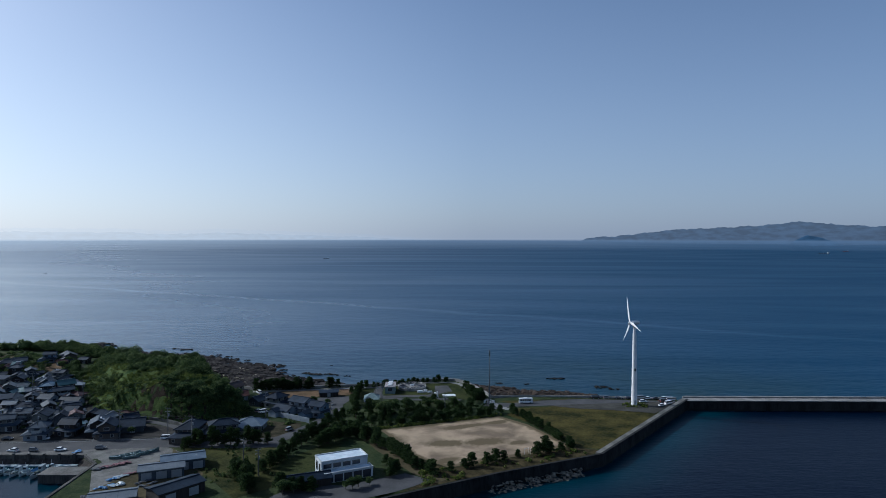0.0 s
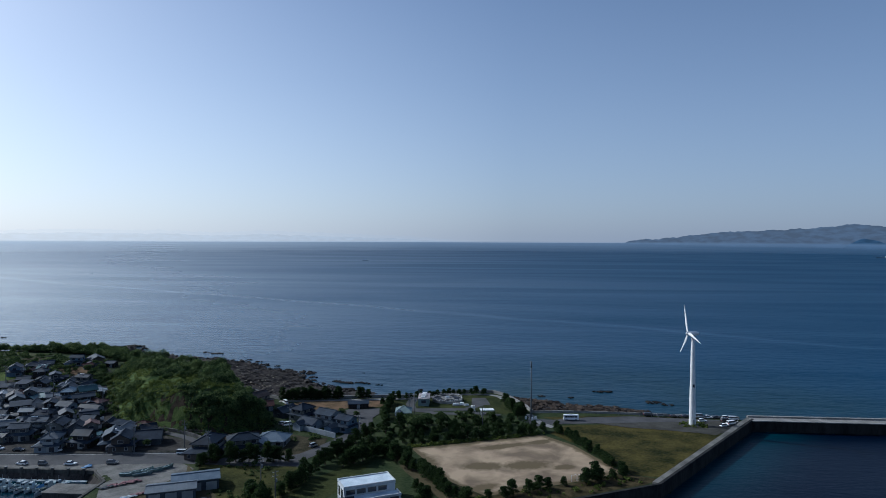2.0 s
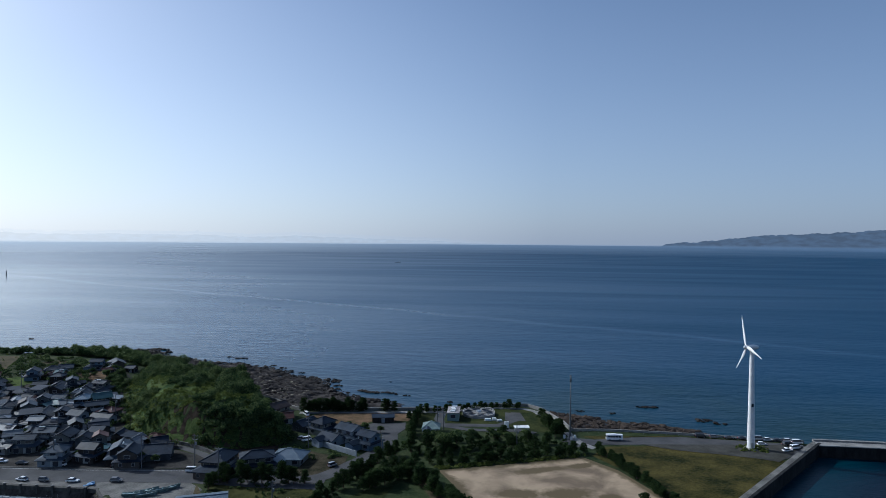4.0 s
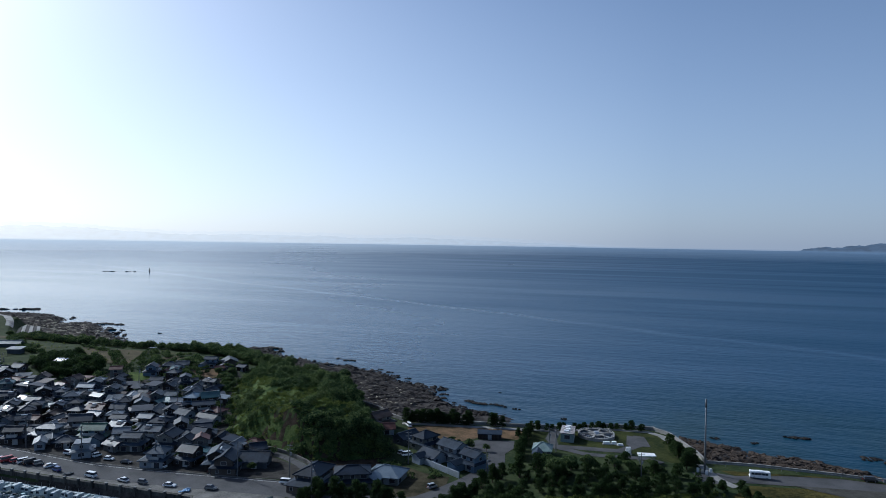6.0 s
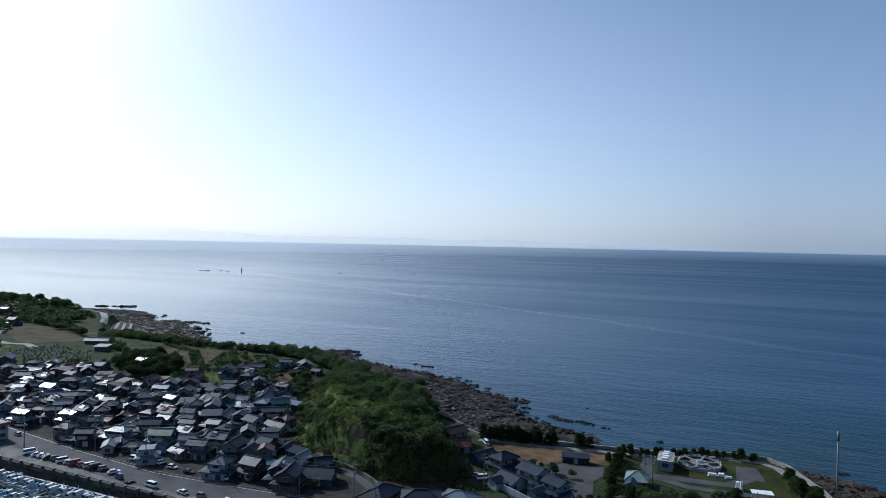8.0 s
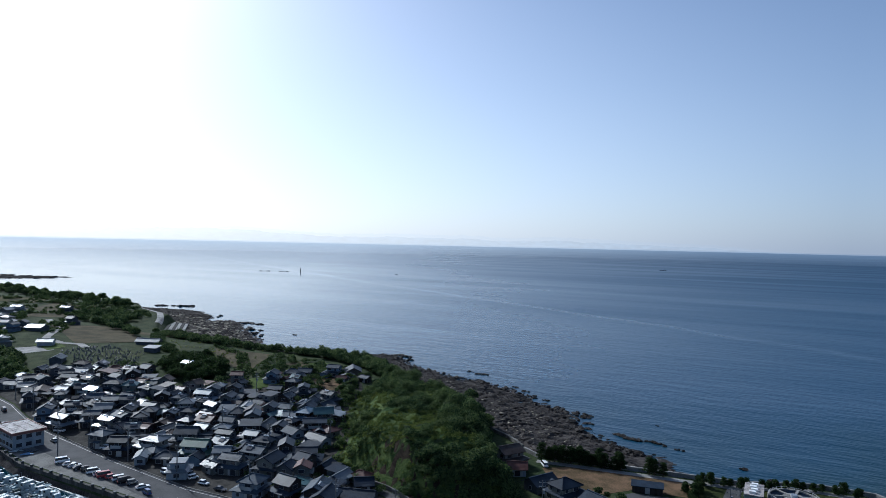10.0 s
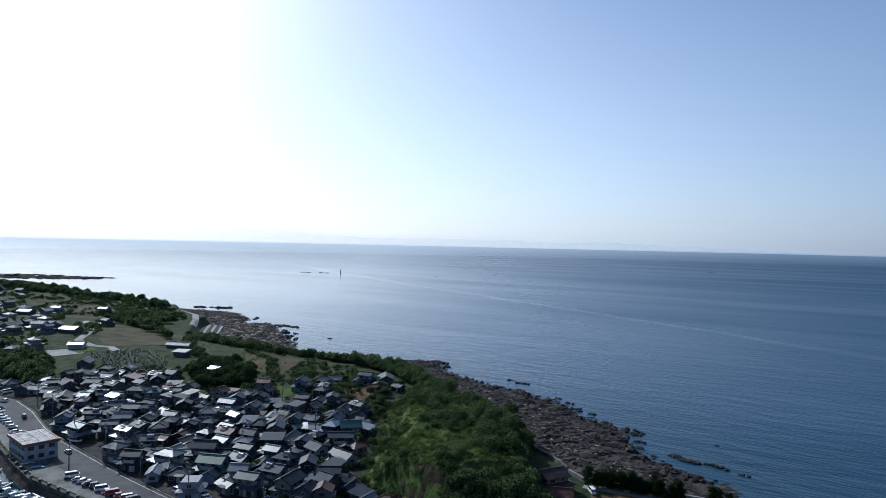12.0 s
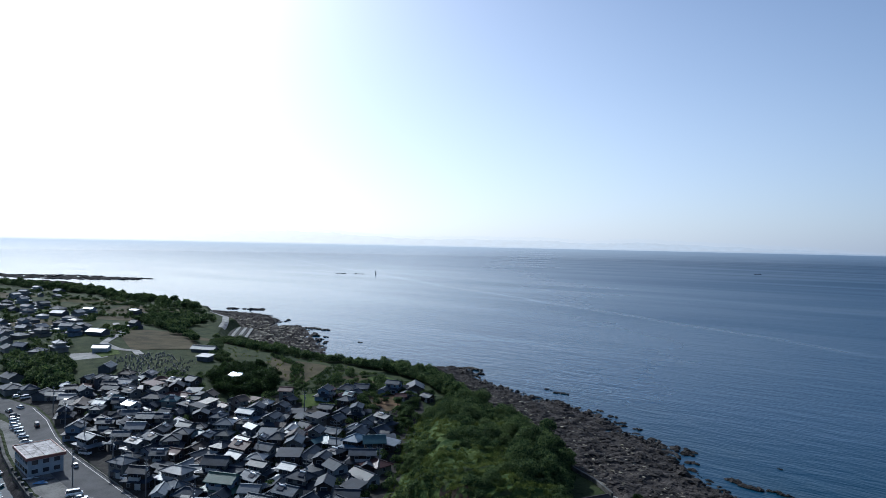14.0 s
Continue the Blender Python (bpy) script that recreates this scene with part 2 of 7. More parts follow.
# ---- mesh helpers ----
class Shape:
    """Collects corners and faces for one mesh."""

    def __init__(self):
        self.v, self.f = [], []

    def add(self, verts, faces):
        n = len(self.v)
        self.v += [tuple(p) for p in verts]
        self.f += [tuple(i + n for i in q) for q in faces]
        return self

    def box(self, x0, y0, z0, x1, y1, z1, inset=0.0):
        i = inset
        return self.add([(x0, y0, z0), (x1, y0, z0), (x1, y1, z0), (x0, y1, z0),
                         (x0 + i, y0 + i, z1), (x1 - i, y0 + i, z1), (x1 - i, y1 - i, z1), (x0 + i, y1 - i, z1)],
                        [(3, 2, 1, 0), (4, 5, 6, 7), (0, 1, 5, 4), (1, 2, 6, 5), (2, 3, 7, 6), (3, 0, 4, 7)])

    def prism(self, outline, z0, z1):
        """An upright prism over an outline of (x, y), counterclockwise."""
        n = len(outline)
        return self.add([(x, y, z0) for x, y in outline] + [(x, y, z1) for x, y in outline],
                        [tuple(range(n - 1, -1, -1)), tuple(range(n, 2 * n))] + [(i, (i + 1) % n, n + (i + 1) % n, n + i) for i in range(n)])

    def along_x(self, profile, x0, x1):
        """A profile of (y, z) drawn out along x."""
        n = len(profile)
        return self.add([(x0, y, z) for y, z in profile] + [(x1, y, z) for y, z in profile],
                        [tuple(range(n)), tuple(range(2 * n - 1, n - 1, -1))] + [(i, n + i, n + (i + 1) % n, (i + 1) % n) for i in range(n)])

    def tube(self, a, b, r0, r1, n=8, caps=True):
        a, b = Vector(a), Vector(b)
        q = (b - a).to_track_quat("Z", "Y")
        ring = [q @ Vector((math.cos(2 * math.pi * i / n), math.sin(2 * math.pi * i / n), 0)) for i in range(n)]
        faces = [(i, (i + 1) % n, n + (i + 1) % n, n + i) for i in range(n)]
        if caps:
            faces += [tuple(range(n - 1, -1, -1)), tuple(range(n, 2 * n))]
        return self.add([a + d * r0 for d in ring] + [b + d * r1 for d in ring], faces)

    def turned(self, deg, dx=0, dy=0, dz=0):
        c, s = math.cos(radians(deg)), math.sin(radians(deg))
        self.v = [(x * c - y * s + dx, x * s + y * c + dy, z + dz) for x, y, z in self.v]
        return self


def mesh_of(name, shape, material, smooth=False):
    me = bpy.data.meshes.new(name)
    me.from_pydata(shape.v, [], shape.f)
    me.materials.append(material)
    if smooth:
        me.shade_smooth()
    me.update()
    return me


def part(name, shape, material, parent=None, label="", smooth=False):
    """One mesh object, as a part of its thing where a parent is given."""
    me = shape if isinstance(shape, bpy.types.Mesh) else mesh_of(name, shape, material, smooth)
    ob = new(name, me)
    ob.parent = parent
    if label:
        ob["label"] = label
    return ob


def thing(name, label, category, m=None, group="", kind=""):
    ob = new(name)
    ob.empty_display_size = 0.5
    if m is not None:
        ob.matrix_basis = m
    return tagged(ob, label, category, group, kind)


# ---- the lie of the land ----
SOUTH = [(-1500, 150), (-600, 200), (-400, 236), (-340, 244), (-304, 240), (-274, 231), (-249, 225), (-231, 221.5), (-123, 222.5), (-115, 214), (-114, 186),
         (-114, 120), (-60, 120), (-60, 157), (-14, 183.5), (17, 201.5), (54.5, 219.8), (111, 294)]
COAST = SOUTH + [(112, 301), (96, 307), (88, 314), (80, 311), (72, 320), (58, 327), (45, 326), (34, 333), (22, 340), (12, 338), (6, 339.5), (-11, 338.5), (-30, 328.5), (-44, 330), (-56, 352), (-67, 350),
                 (-84, 362), (-94, 372), (-102, 388), (-122, 399), (-145, 419), (-166, 429), (-184, 430), (-216, 443), (-231, 450), (-252, 474), (-275, 460),
                 (-310, 440), (-348, 445), (-370, 466), (-396, 482), (-422, 499), (-448, 522), (-476, 537), (-488, 521), (-518, 551), (-560, 571), (-583, 571), (-651, 552), (-714, 556), (-880, 578), (-995, 559),
                 (-1100, 528), (-1500, 480)]
INNER = SOUTH + [(111, 298), (63, 303), (37, 304), (22, 302), (19.6, 311.6), (11.6, 332), (6, 337.5), (-11, 336.5), (-30, 326.5), (-60, 322), (-93, 317),
                 (-102, 324), (-110, 331), (-120, 338), (-126, 346), (-153, 366), (-178, 378), (-214, 410), (-232, 422), (-262, 430), (-300, 413), (-323, 416), (-390, 436),
                 (-428, 428), (-458, 454), (-480, 480), (-540, 498), (-585, 526), (-650, 530), (-735, 536), (-880, 555), (-995, 538), (-1100, 508), (-1500, 460)]


def signed(poly, x, y):
    """Distance to an outline, positive inside it."""
    x, y = np.asarray(x, float), np.asarray(y, float)
    best, inside = np.full(x.shape, 1e9), np.zeros(x.shape, bool)
    for (ax, ay), (bx, by) in zip(poly, poly[1:] + poly[:1]):
        ex, ey = bx - ax, by - ay
        k = np.clip(((x - ax) * ex + (y - ay) * ey) / (ex * ex + ey * ey), 0, 1)
        best = np.minimum(best, np.hypot(x - ax - k * ex, y - ay - k * ey))
        if ay != by:
            inside ^= ((ay > y) != (by > y)) & (x < ex * (y - ay) / ey + ax)
    return np.where(inside, best, -best)


def smooth01(v):
    v = np.clip(v, 0, 1)
    return v * v * (3 - 2 * v)


def ripple(x, y, size, seed=0.0):
    """A cheap uneven field between about -1 and 1."""
    x, y = x / size + seed * 3.1, y / size - seed * 1.7
    return (np.sin(x * 1.3 + 1.9 * np.sin(y * 0.9 + seed)) + np.sin(y * 1.7 + 1.6 * np.sin(x * 1.1 - seed)) + 0.6 * np.sin(2.9 * x + 2.3 * y + seed)
            + 0.5 * np.sin(4.7 * x - 3.9 * y)) / 2.6


def mound(x, y, ax, ay, bx, by, width, ha, hb):
    """A ridge from a to b whose height runs from ha to hb."""
    ex, ey = bx - ax, by - ay
    k = np.clip(((x - ax) * ex + (y - ay) * ey) / (ex * ex + ey * ey), 0, 1)
    d = np.hypot(x - ax - k * ex, y - ay - k * ey)
    return (ha + (hb - ha) * k) * smooth01(1 - d / width)


HILL = [(-81, 273), (-95, 264), (-104, 260.5), (-113, 263), (-131, 270), (-145, 271), (-152, 281), (-162, 299), (-176, 318), (-186, 334), (-192, 350), (-200, 372), (-206, 394), (-198, 394), (-176, 377), (-156, 365),
        (-138, 355), (-124, 345), (-114, 322), (-106, 306), (-100, 297), (-90, 287)]
RIDGE = [(-96, 276, 9.5), (-112, 283, 14.5), (-132, 306, 12), (-150, 322, 9.5), (-170, 345, 6.0), (-190, 372, 3.5), (-204, 392, 2.5)]


def hill_rise(x, y):
    """The steep wooded hill: cut off sharply towards the road and the shore, easing down to the village."""
    total, weight = np.zeros(np.shape(x)), np.zeros(np.shape(x))
    for rx, ry, h in RIDGE:
        w = 1 / ((x - rx) ** 2 + (y - ry) ** 2 + 60)
        total, weight = total + w * h, weight + w
    gentle = smooth01((-0.62 * (x + 132) - 0.78 * (y - 310)) / 20 + 0.5) * smooth01((-126 - x) / 20)
    return total / weight * smooth01(signed(HILL, x, y) / (8 + 10 * gentle)) * (1 + 0.12 * ripple(x, y, 7.0, 1.0) + 0.06 * ripple(x, y, 3.0, 2.0))


def upland(x, y):
    """Height of the ground behind the shore."""
    h = 3.0 + smooth01((-118 - x) / 40) * np.clip(y - 252, 0, 140) * 0.022
    h = h + hill_rise(x, y)
    h = h + mound(x, y, -300, 335, -420, 330, 110, 5, 7) + smooth01((-400 - x) / 80) * 4.5
    return h


def ground_z(x, y):
    x, y = np.asarray(x, float), np.asarray(y, float)
    dl, di = signed(COAST, x, y), signed(INNER, x, y)
    up = upland(x, y)
    shelf = np.clip(dl * 0.085, -1.2, 1.9) + smooth01((dl + 4) / 8) * (0.55 * ripple(x, y, 5.0) + 0.5 * ripple(x, y, 1.9, 2) + 0.25 * ripple(x, y, 0.9, 4))
    shelf = np.where(dl < -3, -0.9 + (dl + 3) * 0.12, shelf)
    walled = (x > -62) & (y < 296.5)      # the quay wall holds the ground up
    di = np.where(walled, di - 1.5, di)
    up = 3 + (up - 3) * smooth01(di / 8 + 0.1)
    return np.maximum(np.where(di > 0, up, up + (shelf - up) * smooth01(-di / np.where(walled, 0.3, 3.0))), -6)


def hz(x, y):
    return float(ground_z(np.array([x]), np.array([y]))[0])


def grid_mesh(name, xs, ys, zfun, material):
    gx, gy = np.meshgrid(xs, ys)
    gz = zfun(gx, gy)
    n, m = gx.shape
    me = bpy.data.meshes.new(name)
    idx = np.arange(n * m).reshape(n, m)
    quads = np.stack([idx[:-1, :-1], idx[:-1, 1:], idx[1:, 1:], idx[1:, :-1]], -1).reshape(-1, 4)
    me.from_pydata(np.stack([gx, gy, gz], -1).reshape(-1, 3).tolist(), [], quads.tolist())
    me.materials.append(material)
    me.update()
    return me, gx, gy


XS = np.concatenate([np.arange(-1500, -620, 22), np.arange(-620, -500, 4.0), np.arange(-500, -270, 2.2), np.arange(-270, 118, 1.6), [118, 124, 140]])
YS = np.concatenate([np.arange(118, 190, 8), np.arange(190, 440, 1.6), np.arange(440, 540, 2.2), np.arange(540, 600, 4), [600, 640]])
me, _, _ = grid_mesh("ground", XS, YS, ground_z, MAT_EARTH)
ground = tagged(new("ground", me), "earth and rough grass of the low headland", "ground", kind="structure")
me.materials.append(MAT_ROCK)
centre = np.array([p.center[:2] for p in me.polygons])
rocky = signed(INNER, centre[:, 0], centre[:, 1]) < -0.8
me.polygons.foreach_set("material_index", rocky.astype(np.int32))
me.update()


def sea_z(x, y):
    """The sea lies level near the land and lifts far out, so that its rim stands at the true height of the horizon."""
    r = np.hypot(x + 15, y - 70)
    return 54.0 * np.clip((r - 600) / 4250, 0, 1) ** 3


def disc_mesh(name, radii, count, material):
    ang = np.linspace(0, 2 * math.pi, count, endpoint=False)
    pts, faces = [(-15, 70, 0)], []
    for r in radii:
        x, y = -15 + r * np.cos(ang), 70 + r * np.sin(ang)
        pts += list(zip(x, y, sea_z(x, y)))
    for i in range(count):
        faces.append((0, 1 + i, 1 + (i + 1) % count))
    for k in range(len(radii) - 1):
        a, b = 1 + k * count, 1 + (k + 1) * count
        faces += [(a + i, b + i, b + (i + 1) % count, a + (i + 1) % count) for i in range(count)]
    me = bpy.data.meshes.new(name)
    me.from_pydata([tuple(map(float, p)) for p in pts], [], faces)
    me.materials.append(material)
    xy = np.array(pts)[:, :2]
    d = -signed(COAST, xy[:, 0], xy[:, 1])
    east = smooth01((xy[:, 0] + 110) / 160)
    att = me.attributes.new("shallow", "FLOAT", "POINT")
    att.data.foreach_set("value", (1.5 * smooth01(1 - d / (70 + 110 * east)) * (0.35 + 0.65 * east)).astype(np.float32))
    me.shade_smooth()
    return me


sea = tagged(new("water", disc_mesh("sea", [60, 110, 150, 180, 200, 215, 228, 240, 250, 260, 270, 280, 290, 300, 312, 325, 340, 360, 385, 415, 450, 500, 570, 660, 780, 950, 1200,
                                            *range(1400, 4860, 75), 4850], 240, MAT_SEA)),
             "deep blue open sea with small waves and calm streaks", "sea", kind="structure")
basin_me, _, _ = grid_mesh("harbour_water", np.linspace(-420, 420, 66), np.linspace(-160, 299, 60), lambda x, y: 0 * x + 0.06, MAT_HARBOUR)
att = basin_me.attributes.new("shallow", "FLOAT", "POINT")
bxy = np.array([v.co[:2] for v in basin_me.vertices])
att.data.foreach_set("value", (0.8 * smooth01(1 + signed(COAST, bxy[:, 0], bxy[:, 1]) / 30)).astype(np.float32))
tagged(new("water", basin_me), "dark calm water of the harbour behind the breakwater", "water", kind="structure")


# ---- sheets that lie on the ground ----
def drape(name, outline, material, label, category, lift=0.06, step=5.0):
    """A thin sheet over an outline, following the ground."""
    bm = bmesh.new()
    bm.faces.new([bm.verts.new((x, y, 0)) for x, y in outline])
    bmesh.ops.triangulate(bm, faces=bm.faces[:])
    for _ in range(5):
        long = [e for e in bm.edges if e.calc_length() > step]
        if not long:
            break
        bmesh.ops.subdivide_edges(bm, edges=long, cuts=1)
        bmesh.ops.triangulate(bm, faces=bm.faces[:])
    xs, ys = np.array([v.co.x for v in bm.verts]), np.array([v.co.y for v in bm.verts])
    for v, z in zip(bm.verts, ground_z(xs, ys)):
        v.co.z = float(z) + lift
    bmesh.ops.recalc_face_normals(bm, faces=bm.faces)
    if sum(f.normal.z for f in bm.faces) < 0:
        bmesh.ops.reverse_faces(bm, faces=bm.faces)
    me = bpy.data.meshes.new(name)
    bm.to_mesh(me)
    bm.free()
    me.materials.append(material)
    return tagged(new(name, me), label, category, kind="structure")


def ribbon(line, width):
    """The outline of a strip along a line."""
    left, right = [], []
    for i, (x, y) in enumerate(line):
        ax, ay = line[max(i - 1, 0)]
        bx, by = line[min(i + 1, len(line) - 1)]
        n = math.hypot(bx - ax, by - ay)
        ox, oy = -(by - ay) / n * width / 2, (bx - ax) / n * width / 2
        left.append((x + ox, y + oy))
        right.append((x - ox, y - oy))
    return right + left[::-1]


def strip_wall(name, line, width, z0, z1, material, label, category, kind="structure", parent=None):
    """A solid wall along a line."""
    s = Shape()
    out = ribbon(line, width)
    n = len(line)
    right, left = out[:n], out[n:][::-1]
    for i in range(n - 1):
        s.prism([right[i], right[i + 1], left[i + 1], left[i]], z0, z1)
    ob = part(name, s, material, parent)
    return tagged(ob, label, category, kind=kind) if parent is None else ob


drape("playground", [(-24.5, 251.5), (-5.4, 259), (23.6, 271), (34, 259), (46, 232.4), (34.8, 225.5), (2, 210), (-8.5, 220)], MAT_SAND,
      "pale sandy sports ground with worn grass patches", "playground", 0.10, 1.2)
drape("lawn", [(33, 284), (50, 287), (78, 286), (84, 282), (92, 276), (57, 228.5), (48, 231), (36, 259), (27, 273)], MAT_GRASS, "rough yellow-green grass beside the sports ground", "grass", 0.06)
drape("road", [(20, 281), (31, 286), (60, 290), (84, 287), (93, 278), (107, 292), (106, 296.5), (63, 300), (45, 297), (30, 292), (22, 293.5), (17, 291)], MAT_ASPHALT,
      "grey asphalt road and parking area by the wind turbine", "road", 0.09)
drape("road", ribbon([(-370, 250), (-345, 254), (-325, 255), (-305, 251.5), (-281, 244.5), (-257, 239.5), (-209, 233), (-170, 229.5), (-135, 232), (-100, 236), (-75, 235), (-58, 236)], 11), MAT_ASPHALT,
      "grey asphalt harbour road with a pale edge line", "road", 0.09)
drape("pavement", [(-330, 246), (-304, 241), (-274, 232), (-249, 226), (-231, 222.5), (-123, 223), (-116, 214), (-104, 190), (-98, 200), (-92, 226), (-100, 232), (-135, 228), (-170, 226), (-209, 229),
                   (-257, 236), (-281, 240), (-305, 246)], MAT_APRON, "worn concrete quay apron along the harbour", "quay", 0.05)

# worn grass on the sports ground: a soft mask on the sheet, broken up by noise
def worn_ground(ob, spots):
    me = ob.data
    xy = np.array([v.co[:2] for v in me.vertices])
    w = np.zeros(len(xy))
    for x, y, rx, ry, turn in spots:
        c, s = math.cos(radians(turn)), math.sin(radians(turn))
        dx, dy = xy[:, 0] - x, xy[:, 1] - y
        w = np.maximum(w, 1.0 * np.exp(-0.8 * (((dx * c + dy * s) / rx) ** 2 + ((dy * c - dx * s) / ry) ** 2)))
    rim = signed([(-24.5, 251.5), (-5.4, 259), (23.6, 271), (34, 259), (46, 232.4), (34.8, 225.5), (2, 210), (-8.5, 220)], xy[:, 0], xy[:, 1])
    w = np.maximum(w, np.clip(0.95 - rim / (4.2 + 2.2 * ripple(xy[:, 0], xy[:, 1], 6.0, 3.0)), 0, 1))
    me.attributes.new("grassy", "FLOAT", "POINT").data.foreach_set("value", w.astype(np.float32))
    m, nt, bsdf, node, link = node_mat("worn_sand")
    geo, att, n1, n2, add, ramp, sandramp = (node("ShaderNodeNewGeometry"), node("ShaderNodeAttribute"), node("ShaderNodeTexNoise"), node("ShaderNodeTexNoise"), node("ShaderNodeMath"), node("ShaderNodeValToRGB"), node("ShaderNodeValToRGB"))
    att.attribute_name = "grassy"
    n1.inputs["Scale"].default_value, n1.inputs["Detail"].default_value = 0.5, 9
    n2.inputs["Scale"].default_value, n2.inputs["Detail"].default_value, n2.inputs["Distortion"].default_value = 0.10, 8, 0.4
    for n in (n1, n2):
        link(geo.outputs["Position"], n.inputs["Vector"])
    add.operation = "MULTIPLY_ADD"
    add.inputs[1].default_value = 0.8
    link(n1.outputs[0], add.inputs[0])
    link(att.outputs["Fac"], add.inputs[2])
    ramp.color_ramp.elements[0].position, ramp.color_ramp.elements[1].position = 0.58, 1.28
    ramp.color_ramp.elements[0].color, ramp.color_ramp.elements[1].color = (0, 0, 0, 1), (1, 1, 1, 1)
    link(add.outputs[0], ramp.inputs[0])
    sandramp.color_ramp.elements[0].position, sandramp.color_ramp.elements[1].position = 0.36, 0.62
    sandramp.color_ramp.elements[0].color, sandramp.color_ramp.elements[1].color = (0.135, 0.096, 0.058, 1), (0.34, 0.255, 0.165, 1)
    link(n2.outputs[0], sandramp.inputs[0])
    mixed = node("ShaderNodeMix")
    mixed.data_type = "RGBA"
    link(ramp.outputs[0], mixed.inputs[0])
    link(sandramp.outputs[0], mixed.inputs[6])
    mixed.inputs[7].default_value = (0.090, 0.064, 0.026, 1)
    link(mixed.outputs[2], bsdf.inputs["Base Color"])
    bsdf.inputs["Roughness"].default_value = 0.95
    me.materials.clear()
    me.materials.append(m)


worn_ground(bpy.data.objects["playground"], [(15.5, 237, 7.5, 3.6, 15), (1.0, 235, 6.5, 3.2, 8), (1.5, 217, 4.5, 2.2, 30), (28, 236, 3.5, 2.0, 20), (8, 256, 9, 2.2, 24), (22, 262, 5, 2, 25)])

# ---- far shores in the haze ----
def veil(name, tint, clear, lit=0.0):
    """Distant land, haze painted in: emits the air's light with some land tint."""
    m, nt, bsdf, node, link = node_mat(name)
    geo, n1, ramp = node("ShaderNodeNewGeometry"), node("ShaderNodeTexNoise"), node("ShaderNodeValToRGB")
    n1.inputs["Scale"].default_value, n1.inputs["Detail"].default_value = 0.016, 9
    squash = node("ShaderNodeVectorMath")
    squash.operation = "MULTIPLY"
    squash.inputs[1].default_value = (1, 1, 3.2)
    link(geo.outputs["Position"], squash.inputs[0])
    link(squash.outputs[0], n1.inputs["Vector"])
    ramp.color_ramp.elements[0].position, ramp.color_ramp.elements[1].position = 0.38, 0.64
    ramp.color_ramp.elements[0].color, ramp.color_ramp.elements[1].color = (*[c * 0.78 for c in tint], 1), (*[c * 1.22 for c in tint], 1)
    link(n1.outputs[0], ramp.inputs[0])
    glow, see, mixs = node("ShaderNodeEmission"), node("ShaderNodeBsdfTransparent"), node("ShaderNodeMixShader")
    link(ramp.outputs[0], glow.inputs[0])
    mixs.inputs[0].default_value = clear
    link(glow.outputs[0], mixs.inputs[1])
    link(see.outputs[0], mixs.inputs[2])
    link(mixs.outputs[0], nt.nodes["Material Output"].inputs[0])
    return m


# haze is put into these glowing colours; no scene light shades them
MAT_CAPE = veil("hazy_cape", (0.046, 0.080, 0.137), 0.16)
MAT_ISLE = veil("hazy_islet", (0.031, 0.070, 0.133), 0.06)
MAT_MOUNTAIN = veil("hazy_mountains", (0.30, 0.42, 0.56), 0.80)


def far_ridge(name, crest, dist, foot, material, label, seed, rough):
    """A long ridge: crest gives bearing and height in degrees seen from over the harbour."""
    eye = Vector((-8, 75, 77))
    bear = np.array([b for b, _ in crest])
    up = np.array([e for _, e in crest])
    s = Shape()
    n = int((bear[-1] - bear[0]) / 0.12)
    top, low = [], []
    for i in range(n + 1):
        b = bear[0] + (bear[-1] - bear[0]) * i / n
        e = float(np.interp(b, bear, up)) + rough * float(ripple(b * 3.0, seed, 1.0, seed)) + rough * 0.35 * float(ripple(b * 9.0, seed, 1.0, seed + 2))
        d = float(np.interp(b, *zip(*dist)))
        x, y = math.sin(radians(b)), math.cos(radians(b))
        top.append((eye.x + x * (d + 60), eye.y + y * (d + 60), eye.z + math.tan(radians(e)) * d))
        low.append((eye.x + x * d, eye.y + y * d, foot))
    s.add(top + low, [(i, i + 1, n + 2 + i, n + 1 + i) for i in range(n)])
    return tagged(part(name, s, material), label, "hills", kind="structure")


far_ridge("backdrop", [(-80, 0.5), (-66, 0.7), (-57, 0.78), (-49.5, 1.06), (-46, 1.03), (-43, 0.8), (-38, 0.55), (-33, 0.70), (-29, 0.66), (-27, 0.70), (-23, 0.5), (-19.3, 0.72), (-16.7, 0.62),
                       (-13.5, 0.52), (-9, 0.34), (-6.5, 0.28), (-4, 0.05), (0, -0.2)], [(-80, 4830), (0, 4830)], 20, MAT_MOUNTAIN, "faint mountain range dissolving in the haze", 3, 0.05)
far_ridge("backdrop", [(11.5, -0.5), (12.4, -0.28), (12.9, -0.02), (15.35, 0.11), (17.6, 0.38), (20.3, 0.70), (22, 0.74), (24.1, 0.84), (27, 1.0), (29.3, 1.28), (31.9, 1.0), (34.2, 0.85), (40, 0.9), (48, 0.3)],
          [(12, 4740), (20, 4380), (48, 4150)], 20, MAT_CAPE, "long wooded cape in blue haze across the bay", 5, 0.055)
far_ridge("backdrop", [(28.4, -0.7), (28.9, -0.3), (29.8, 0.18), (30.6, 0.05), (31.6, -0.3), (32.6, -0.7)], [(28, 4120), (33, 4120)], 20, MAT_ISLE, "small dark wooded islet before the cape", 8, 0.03)

